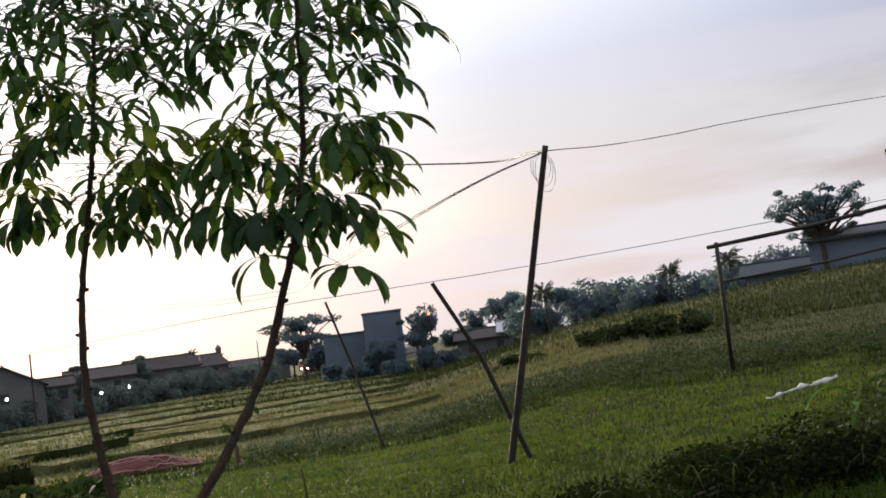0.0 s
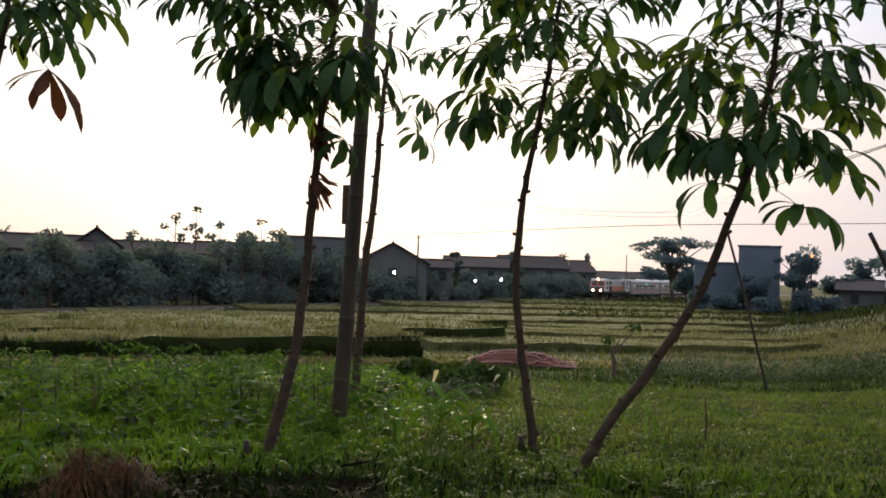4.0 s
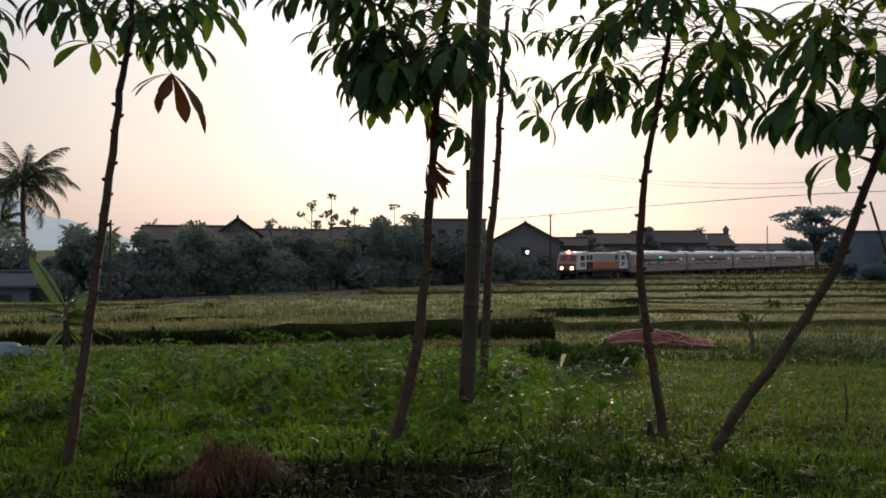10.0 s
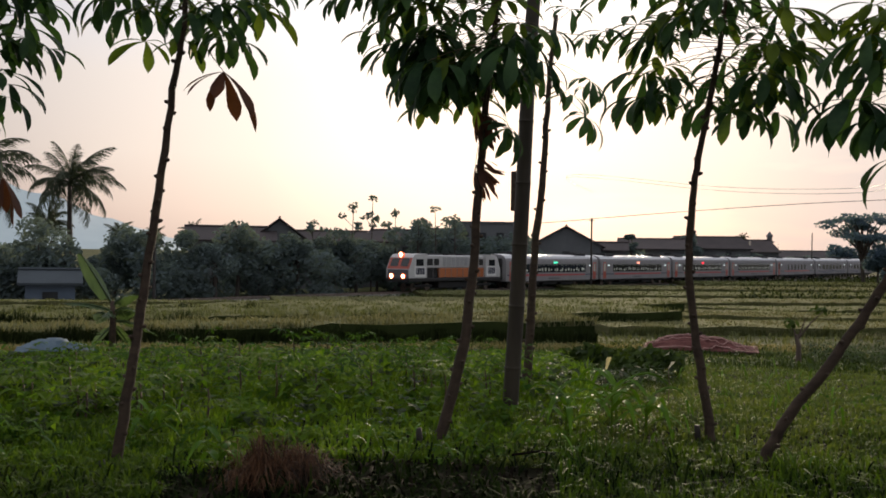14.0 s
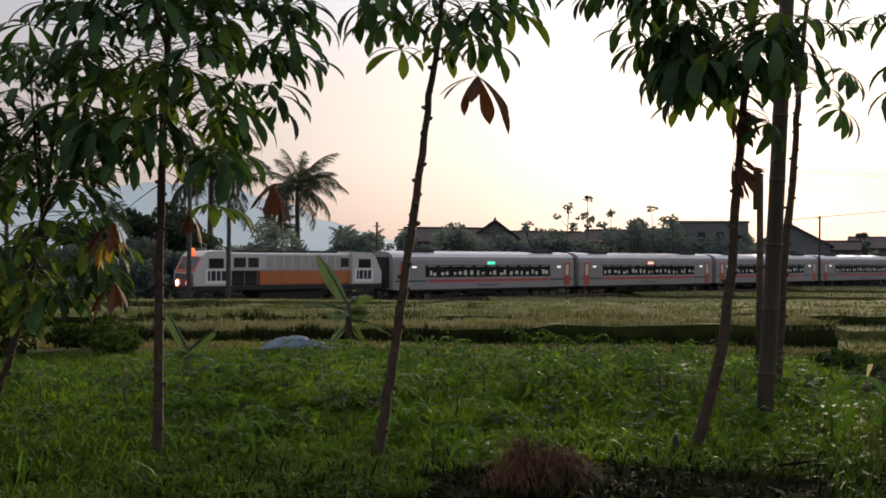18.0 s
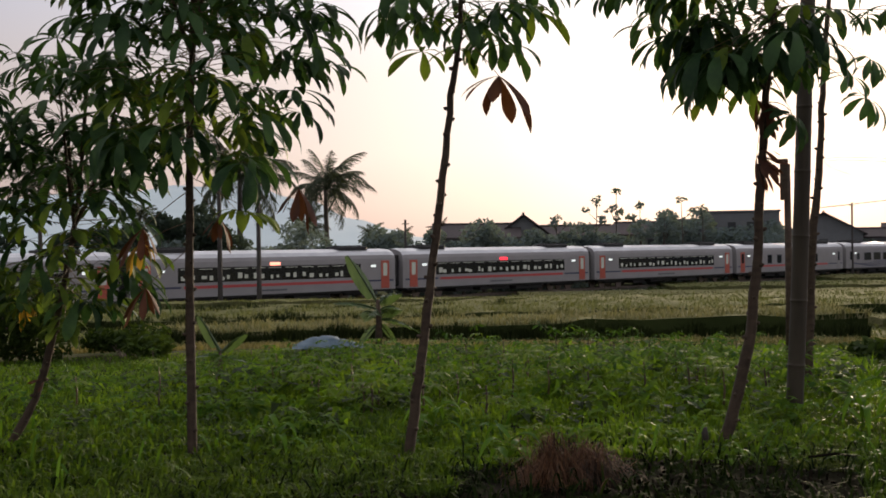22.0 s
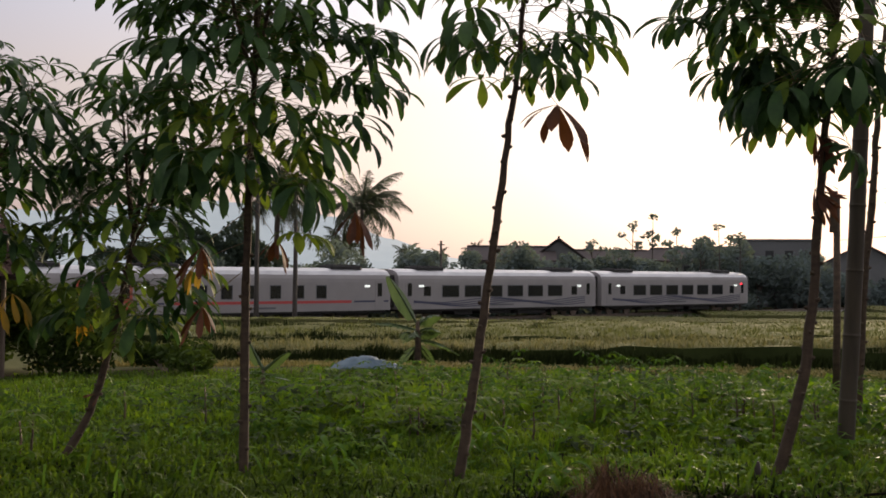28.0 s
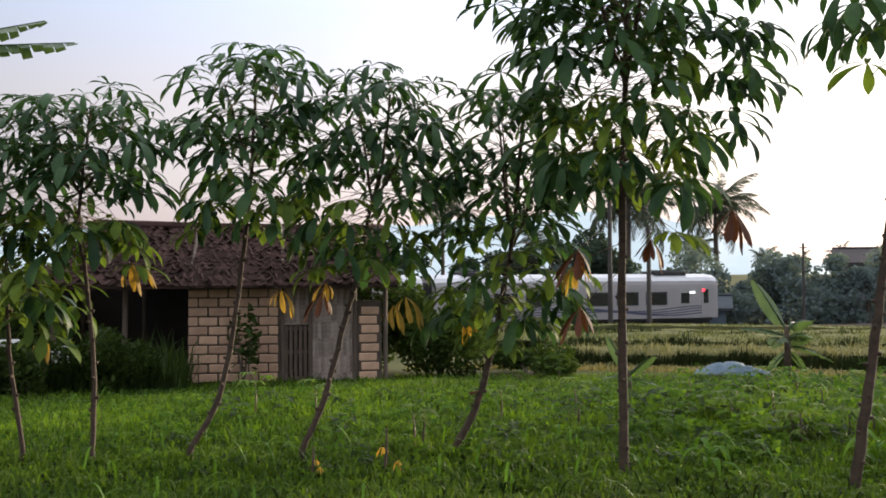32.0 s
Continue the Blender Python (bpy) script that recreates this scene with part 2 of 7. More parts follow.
RICE_GREEN = material("green_rice", (0.150, 0.163, 0.070), (0.074, 0.090, 0.037), 0.8, 0.5, 6, 0, island=0.8, translucent=0.22, world=True, spec=0.05)
RICE_BODY = material("rice_stand", (0.150, 0.146, 0.070), (0.078, 0.088, 0.038), 0.95, 0.6, 14, 0.8, 0.08, world=True, spec=0.02)
# Far foliage is blue-grey because distance haze is put into its base colour.
FAR_LEAF = material("hazed_far_foliage", (0.128, 0.166, 0.178), (0.090, 0.120, 0.130), 1.0, 0.25, 2, 0, island=0.12, obj_var=0.5, translucent=0.30, world=True, spec=0.0)
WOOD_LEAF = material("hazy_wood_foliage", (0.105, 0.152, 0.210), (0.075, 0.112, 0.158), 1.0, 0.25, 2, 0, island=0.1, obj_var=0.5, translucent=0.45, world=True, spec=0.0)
TREE_LEAF = material("dark_tree_foliage", (0.060, 0.084, 0.066), (0.034, 0.050, 0.042), 0.9, 0.25, 2, 0, island=0.2, obj_var=0.5, translucent=0.25, world=True, spec=0.02)
FAR_BARK = material("far_bark", (0.09, 0.075, 0.065), None, 0.9, 2, 20, 0.3)
PALM_LEAF = material("palm_frond", (0.052, 0.068, 0.034), (0.024, 0.036, 0.020), 0.6, 2, 10, 0, island=0.6, translucent=0.2)
BANANA_LEAF = material("banana_leaf", (0.078, 0.125, 0.055), (0.030, 0.058, 0.024), 0.36, 3, 25, 0.3, 0.006, translucent=0.35, stretch=(1, 5, 1))
# Far walls and roofs are tinted blue-grey: distance haze in their base colours.
WALL_FAR = material("hazed_plaster", (0.155, 0.165, 0.175), (0.10, 0.108, 0.116), 0.9, 0.4, 3, 0.2, obj_var=0.6)
WALL_BLUE = material("hazed_blue_wall", (0.150, 0.198, 0.262), (0.108, 0.144, 0.195), 0.9, 0.3, 3, 0.2)
ROOF_FAR = material("hazed_clay_roof", (0.076, 0.062, 0.062), (0.048, 0.041, 0.043), 0.95, 0.5, 4, 0.4, 0.05, obj_var=0.5)
HAZED_ROOF = material("hazed_grey_roof", (0.062, 0.078, 0.092), (0.042, 0.052, 0.062), 0.95, 0.5, 4, 0.3, 0.04)
FAR_DARK = material("far_window_dark", (0.03, 0.035, 0.04), None, 0.4)
TIN = material("tin_sheet", (0.42, 0.44, 0.48), (0.28, 0.29, 0.32), 0.5, 2, 14, 0.3, metal=0.3)
BRICK = material("pale_block", (0.54, 0.365, 0.25), (0.33, 0.215, 0.15), 0.95, 4, 40, 0.6, 0.008, obj_var=0.7)
MORTAR = material("mortar", (0.10, 0.078, 0.062), (0.05, 0.04, 0.032), 0.95, 6, 50, 0.6, 0.008)
THATCH = material("old_roof_tiles", (0.075, 0.047, 0.041), (0.022, 0.015, 0.013), 1.0, 3, 30, 0.7, 0.02, obj_var=0.7, spec=0.03)
WOVEN = material("woven_bamboo_wall", (0.36, 0.30, 0.26), (0.15, 0.12, 0.10), 0.9, 5, 45, 0.7, 0.008, obj_var=0.8, stretch=(1, 1, 3))
# Near-black boards and sacks: the open shed's inner shade is in the colour.
SHED_DARK = material("shade_dark_boards", (0.035, 0.03, 0.028), None, 0.95, 4, 40, 0.4)
TARP_RED = material("faded_red_tarpaulin", (0.20, 0.088, 0.080), (0.026, 0.008, 0.008), 0.9, 3.5, 14, 0.4, 0.02, spec=0.02, stretch=(0.7, 3.0, 1))
TARP_BLUE = material("pale_blue_tarpaulin", (0.125, 0.175, 0.22), (0.035, 0.062, 0.085), 0.85, 3, 20, 0.4, 0.02, spec=0.15)
TARP_HEM = material("pale_tarpaulin_folds", (0.50, 0.33, 0.30), (0.30, 0.15, 0.14), 0.9, 6, 20, 0.3, spec=0.05)
PLASTIC = material("white_plastic", (0.75, 0.76, 0.74), (0.5, 0.52, 0.5), 0.4, 6, 30, 0.3)
CABLE = material("black_cable", (0.03, 0.03, 0.032), None, 0.5, bump=0)
POLE_STEEL = material("rusty_pole", (0.055, 0.050, 0.048), (0.03, 0.026, 0.025), 0.7, 3, 30, 0.2)
BALLAST = material("ballast", (0.20, 0.19, 0.18), (0.10, 0.095, 0.09), 0.95, 3, 14, 1.0, 0.06, world=True)
RAIL = material("rail_steel", (0.28, 0.24, 0.22), (0.16, 0.12, 0.10), 0.4, 3, 30, 0.1, metal=0.8)
COACH_WHITE = material("coach_silver_white", (0.305, 0.297, 0.310), (0.254, 0.248, 0.260), 0.75, 0.8, 12, 0.05, spec=0.06)
PANEL_WHITE = material("panel_white", (0.80, 0.80, 0.80), (0.70, 0.70, 0.70), 0.5, 0.8, 12, 0.05, spec=0.2)
CAB_WHITE = material("cab_white", (0.55, 0.55, 0.56), (0.46, 0.46, 0.47), 0.5, 0.8, 12, 0.05, spec=0.25)
COACH_ROOF = material("coach_roof_grey", (0.44, 0.45, 0.475), (0.30, 0.31, 0.33), 0.38, 1.0, 12, 0.1, metal=0.45)
COACH_GLASS = material("coach_dark_glass", (0.02, 0.022, 0.026), None, 0.12, bump=0, spec=0.6)
COACH_LIT = glowing("lit_coach_window", (0.60, 0.63, 0.57), 0.15, 0.2)
COACH_RED = material("red_stripe", (0.50, 0.08, 0.08), (0.40, 0.06, 0.07), 0.4, bump=0)
COACH_NAVY = material("navy_stripe", (0.06, 0.07, 0.13), None, 0.4, bump=0)
COACH_GREY = material("grey_stripe", (0.13, 0.14, 0.16), None, 0.4, bump=0)
DOOR_RED = material("dull_red_door", (0.44, 0.095, 0.065), (0.34, 0.07, 0.05), 0.45, bump=0)
LOCO_ORANGE = material("loco_orange", (0.50, 0.16, 0.055), (0.42, 0.13, 0.045), 0.45, 1, 12, 0.05)
UNDER = material("underframe_black", (0.025, 0.025, 0.027), None, 0.7, 3, 20, 0.2)
LOGO_DARK = material("dark_logo", (0.02, 0.025, 0.06), None, 0.4, bump=0)
GLOW_HEAD = glowing("headlight", (1.0, 0.66, 0.36), 11.0)
# Orange halo of the headlights, made as a glowing ring round each lens.
GLOW_HALO = glowing("headlight_halo", (1.0, 0.14, 0.05), 1.0)
GLOW_RED = glowing("red_signal", (1.0, 0.03, 0.05), 1.6)
GLOW_ORANGE = glowing("amber_sign", (1.0, 0.22, 0.08), 2.5)
GLOW_PINK = glowing("pale_pink_sign", (1.0, 0.32, 0.22), 1.6)
GLOW_GREEN = glowing("green_sign", (0.08, 0.95, 0.55), 0.9)
GLOW_WHITE = glowing("white_lamp", (0.95, 0.97, 1.0), 12.0)
GLOW_SIGN = glowing("small_white_sign", (0.80, 0.90, 0.90), 0.55)


def haze_material():
    """Far mountain, a plain backdrop; the evening haze is painted as its pale blue glow."""
    m = bpy.data.materials.new("hazed_mountain")
    m.use_nodes = True
    p = m.node_tree.nodes["Principled BSDF"]
    N, L = m.node_tree.nodes.new, m.node_tree.links.new
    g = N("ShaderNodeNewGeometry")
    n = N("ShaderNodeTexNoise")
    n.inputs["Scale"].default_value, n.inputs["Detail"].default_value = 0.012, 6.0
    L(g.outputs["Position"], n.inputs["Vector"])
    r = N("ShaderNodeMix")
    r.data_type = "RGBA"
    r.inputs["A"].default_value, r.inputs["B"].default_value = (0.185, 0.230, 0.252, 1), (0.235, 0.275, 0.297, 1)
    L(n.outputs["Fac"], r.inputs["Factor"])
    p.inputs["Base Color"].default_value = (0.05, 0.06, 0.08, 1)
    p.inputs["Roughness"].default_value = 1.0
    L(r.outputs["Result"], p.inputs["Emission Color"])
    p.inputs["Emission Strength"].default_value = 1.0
    return m


MOUNTAIN = haze_material()


# ------------------------------------------------------------------ mesh helpers
class G:
    """Gathers vertices and faces, each face with a material slot."""

    def __init__(self):
        self.v, self.f, self.m = [], [], []

    def add(self, vs, fs, m=0):
        k = len(self.v)
        self.v += [tuple(p) for p in vs]
        self.f += [tuple(k + i for i in f) for f in fs]
        self.m += [m] * len(fs)
        return self

    def box(self, x0, x1, y0, y1, z0, z1, m=0, bevel=0.0):
        if bevel:
            b = bevel
            vs, fs = [], []
            for sx, X in ((1, x0), (-1, x1)):
                for sy, Y in ((1, y0), (-1, y1)):
                    for sz, Z in ((1, z0), (-1, z1)):
                        vs += [(X, Y + sy * b, Z + sz * b), (X + sx * b, Y, Z + sz * b), (X + sx * b, Y + sy * b, Z)]
            i = lambda a, b_, c, k: ((a * 2 + b_) * 2 + c) * 3 + k
            for a in (0, 1):
                fs.append((i(a, 0, 0, 0), i(a, 1, 0, 0), i(a, 1, 1, 0), i(a, 0, 1, 0)))
                fs.append((i(0, a, 0, 1), i(1, a, 0, 1), i(1, a, 1, 1), i(0, a, 1, 1)))
                fs.append((i(0, 0, a, 2), i(1, 0, a, 2), i(1, 1, a, 2), i(0, 1, a, 2)))
            for a in (0, 1):
                for c in (0, 1):
                    fs.append((i(a, c, 0, 0), i(a, c, 1, 0), i(a, c, 1, 1), i(a, c, 0, 1)))
                    fs.append((i(a, 0, c, 0), i(a, 1, c, 0), i(a, 1, c, 2), i(a, 0, c, 2)))
                    fs.append((i(0, a, c, 1), i(1, a, c, 1), i(1, a, c, 2), i(0, a, c, 2)))
                    for d in (0, 1):
                        fs.append((i(a, c, d, 0), i(a, c, d, 1), i(a, c, d, 2)))
            return self.add(vs, fs, m)
        vs = [(x, y, z) for x in (x0, x1) for y in (y0, y1) for z in (z0, z1)]
        return self.add(vs, [(0, 1, 3, 2), (4, 6, 7, 5), (0, 4, 5, 1), (2, 3, 7, 6), (0, 2, 6, 4), (1, 5, 7, 3)], m)

    def tube(self, pts, radii, n=8, m=0, cap=True):
        pts = [Vector(p) for p in pts]
        if not hasattr(radii, "__len__"):
            radii = [radii] * len(pts)
        k0 = len(self.v)
        for i, p in enumerate(pts):
            d = (pts[min(i + 1, len(pts) - 1)] - pts[max(i - 1, 0)]).normalized()
            a = d.orthogonal().normalized() if abs(d.z) < 0.9 else Vector((1, 0, 0)) - d * d.x
            a.normalize()
            b = d.cross(a)
            for j in range(n):
                t = 2 * math.pi * j / n
                self.v.append(tuple(p + (a * math.cos(t) + b * math.sin(t)) * radii[i]))
        for i in range(len(pts) - 1):
            for j in range(n):
                self.f.append((k0 + i * n + j, k0 + i * n + (j + 1) % n, k0 + (i + 1) * n + (j + 1) % n, k0 + (i + 1) * n + j))
                self.m.append(m)
        if cap:
            self.f += [tuple(k0 + j for j in reversed(range(n))), tuple(k0 + (len(pts) - 1) * n + j for j in range(n))]
            self.m += [m, m]
        return self

    def data(self, name, mats, smooth=False):
        me = bpy.data.meshes.new(name)
        me.from_pydata(self.v, [], self.f)
        for m in mats:
            me.materials.append(m)
        if len(mats) > 1:
            me.polygons.foreach_set("material_index", self.m)
        if smooth:
            me.polygons.foreach_set("use_smooth", [True] * len(me.polygons))
        me.update()
        return me

    def make(self, name, mats, parent=None, smooth=False, label=""):
        if not isinstance(mats, (list, tuple)):
            mats = [mats]
        ob = new(name, self.data(name, mats, smooth))
        if parent is not None:
            ob.parent = parent
        return tagged(ob, label)


def empty(name, m=None):
    ob = new(name)
    ob.empty_display_size = 0.2
    if m is not None:
        ob.matrix_basis = m
    return ob


def shared(name, me, parent, m):
    ob = new(name, me)
    ob.parent = parent
    ob.matrix_basis = m
    return ob


def big_mesh(name, verts, tris, mat):
    """A large mesh of triangles from arrays."""
    me = bpy.data.meshes.new(name)
    me.vertices.add(len(verts))
    me.vertices.foreach_set("co", np.asarray(verts, dtype=np.float32).ravel())
    me.loops.add(len(tris) * 3)
    me.loops.foreach_set("vertex_index", np.asarray(tris, dtype=np.int32).ravel())
    me.polygons.add(len(tris))
    me.polygons.foreach_set("loop_start", np.arange(0, len(tris) * 3, 3, dtype=np.int32))
    me.materials.append(mat)
    me.update(calc_edges=True)
    me.validate()
    return new(name, me)


def smooth_line(pts, per=5):
    """A Catmull-Rom line through pts."""
    P = [Vector(p) for p in pts]
    P = [P[0] * 2 - P[1]] + P + [P[-1] * 2 - P[-2]]
    out = []
    for i in range(1, len(P) - 2):
        a, b, c, d = P[i - 1:i + 3]
        for k in range(per):
            t = k / per
            out.append(0.5 * (2 * b + (c - a) * t + (2 * a - 5 * b + 4 * c - d) * t * t + (3 * b - a - 3 * c + d) * t ** 3))
    out.append(P[-2])
    return out


def ease(x, a, b):
    t = min(1.0, max(0.0, (x - a) / (b - a)))
    return t * t * (3 - 2 * t)


# ------------------------------------------------------------------ the lie of the land
SLOPE = ((0.0, 0.0), (9.0, 0.0), (20.0, -0.54), (23.0, -0.66), (24.5, -0.74), (30.0, -0.82), (40.0, -1.0), (55.0, -1.5), (62.0, -2.3), (70.0, -2.65), (1e5, -2.65))


RISE_E = ((0.0, 0.0), (20.0, 0.0), (24.0, 0.08), (45.0, 0.15), (90.0, 1.5), (115.0, 1.1), (160.0, 0.2), (300.0, -2.65), (1e5, -2.65))


def profile(rows, r):
    for (r0, z0), (r1, z1) in zip(rows, rows[1:]):
        if r <= r1:
            return z0 + (z1 - z0) * (r - r0) / (r1 - r0)
    return rows[-1][1]


def ground_z(x, y):
    """The garden falls away to the fields; to the east it stays level and then rises."""
    r, az = math.hypot(x, y), math.degrees(math.atan2(x, y))
    w = ease(az, -3.0, 11.0) * (1 - ease(az, 50.0, 90.0))
    z = (1 - w) * profile(SLOPE, r) + w * profile(RISE_E, r)
    z -= 0.11 * ease(-az, 34.0, 48.0) * (1 - ease(-az, 100.0, 140.0)) * ease(r, 3.0, 6.5) * (1 - ease(r, 10.0, 20.0))
    z += 1.55 * ease(az, 9.0, 25.0) * (1 - ease(az, 50.0, 90.0)) * ease(r, 34.0, 84.0) * (1 - ease(r, 115.0, 170.0))
    return z + 0.05 * noise.noise((x * 0.25, y * 0.25, 3.0)) * min(1, r / 6)


def ground_material():
    """Dark soil in the garden; beyond it the olive growth of the fields."""
    m = material("garden_soil_and_fields", (0.020, 0.018, 0.010), (0.007, 0.008, 0.004), 0.95, 0.7, 12, 0.8, 0.03, world=True, spec=0.02)
    nt = m.node_tree
    N, L = nt.nodes.new, nt.links.new
    p = nt.nodes["Principled BSDF"]
    old = p.inputs["Base Color"].links[0].from_socket
    geo = N("ShaderNodeNewGeometry")
    flat = N("ShaderNodeVectorMath")
    flat.operation = "MULTIPLY"
    flat.inputs[1].default_value = (1, 1, 0)
    L(geo.outputs["Position"], flat.inputs[0])
    ln = N("ShaderNodeVectorMath")
    ln.operation = "LENGTH"
    L(flat.outputs[0], ln.inputs[0])
    far = N("ShaderNodeMapRange")
    far.inputs["From Min"].default_value, far.inputs["From Max"].default_value = 19.5, 22.0
    L(ln.outputs["Value"], far.inputs["Value"])
    n = N("ShaderNodeTexNoise")
    n.inputs["Scale"].default_value, n.inputs["Detail"].default_value = 0.16, 5.0
    mp = N("ShaderNodeMapping")
    mp.inputs["Rotation"].default_value = (0, 0, radians(-41))
    mp.inputs["Scale"].default_value = (0.35, 2.2, 1)
    L(geo.outputs["Position"], mp.inputs["Vector"])
    L(mp.outputs[0], n.inputs["Vector"])
    r = N("ShaderNodeValToRGB")
    e = r.color_ramp.elements
    e[0].position, e[0].color = 0.36, (0.036, 0.044, 0.019, 1)
    e[1].position, e[1].color = 0.66, (0.088, 0.088, 0.040, 1)
    L(n.outputs["Fac"], r.inputs[0])
    mix = N("ShaderNodeMix")
    mix.data_type = "RGBA"
    L(far.outputs[0], mix.inputs["Factor"])
    L(old, mix.inputs["A"])
    L(r.outputs[0], mix.inputs["B"])
    L(mix.outputs["Result"], p.inputs["Base Color"])
    return m


def make_ground():
    rs = [0.0] + list(np.geomspace(0.8, 120, 90)) + [150, 200, 300, 500, 900, 1600, 3000, 4800]
    n = 180
    vs, fs = [(0, 0, ground_z(0, 0))], []
    for r in rs[1:]:
        for k in range(n):
            a = 2 * math.pi * k / n
            x, y = r * math.sin(a), r * math.cos(a)
            vs.append((x, y, ground_z(x, y)))
    for k in range(n):
        fs.append((0, 1 + (k + 1) % n, 1 + k))
    for i in range(len(rs) - 2):
        for k in range(n):
            a, b = 1 + i * n + k, 1 + i * n + (k + 1) % n
            fs.append((a, b, b + n, a + n))
    g = G().add(vs, fs)
    ob = g.make("ground", ground_material(), smooth=True)
    tagged(ob, "dark soil with sparse green growth falling away to the fields", "ground", kind="structure")


make_ground()
FIELD_N, FIELD_E = Vector((-0.657, 0.754, 0)), Vector((0.754, 0.657, 0))
TRACK_D = Vector((math.sin(radians(8.0)), math.cos(radians(8.0)), 0))
TRACK_N = Vector((-math.cos(radians(8.0)), math.sin(radians(8.0)), 0))
TRACK_C, RAIL_Z = 62.4, -2.35


def on_track(s, off=0.0, z=RAIL_Z):
    p = TRACK_N * (TRACK_C + off) + TRACK_D * s
    return Vector((p.x, p.y, z))


def open_side(x, y):
    """Growth is shorter on the shed's side of the garden."""
    return 0.42 + 0.58 * ease(math.degrees(math.atan2(x, y)), -60.0, -46.0)


def blades(name, n, place, height, width, mat, lean=0.5, seed=1, z_of=ground_z, low=None):
    """Grass: n bent blades at the places that place(rng) gives."""
    rng = np.random.default_rng(seed)
    xy = place(rng, n)
    n = len(xy)
    z = np.array([z_of(float(a), float(b)) for a, b in xy])
    clump = np.array([1.0 + 0.55 * noise.noise((float(a) * 1.3, float(b) * 1.3, 5.0 + seed)) + 0.35 * noise.noise((float(a) * 4.0, float(b) * 4.0, seed)) for a, b in xy])
    h = rng.uniform(height[0], height[1], n) * np.clip(clump, 0.35, 1.7)
    if low:
        h = h * np.array([(0.3 + 0.7 * ease(math.hypot(float(a), float(b)), *low)) * (1 - 0.72 * ease(math.hypot(float(a), float(b)), 12.0, 18.5)) * open_side(float(a), float(b)) for a, b in xy])
    w = rng.uniform(width[0], width[1], n)
    a = rng.uniform(0, 2 * np.pi, n)
    l = rng.uniform(0.1, 1.0, n) * lean
    b = a + np.pi / 2 + rng.normal(0, 0.5, n)
    base = np.stack([xy[:, 0], xy[:, 1], z], 1)
    side = np.stack([np.cos(b), np.sin(b), np.zeros(n)], 1) * w[:, None]
    out = np.stack([np.cos(a), np.sin(a), np.zeros(n)], 1)
    up = np.array([0, 0, 1.0])
    mid = base + out * (h * l * 0.35)[:, None] + up * (h * 0.6)[:, None]
    tip = base + out * (h * l)[:, None] + up * (h * (1 - 0.35 * l))[:, None]
    V = np.stack([base - side * 0.5 - up * 0.03, base + side * 0.5 - up * 0.03, mid - side * 0.45, mid + side * 0.45, tip], 1).reshape(-1, 3)
    k = np.arange(n)[:, None] * 5
    T = np.concatenate([k + np.array([0, 1, 3]), k + np.array([0, 3, 2]), k + np.array([2, 3, 4])], 1).reshape(-1, 3)
    return big_mesh(name, V, T, mat)


def sector(az0, az1, r0, r1, keep=None):
    """Places spread over a sector round the origin; az in degrees right of +y; nearer ground gets more."""
    def place(rng, n):
        a = np.radians(rng.uniform(az0, az1, n))
        r = r0 + (r1 - r0) * rng.uniform(0, 1, n) ** 1.25
        p = np.stack([r * np.sin(a), r * np.cos(a)], 1)
        if keep is not None:
            p = p[[keep(float(x), float(y)) for x, y in p]]
        return p
    return place


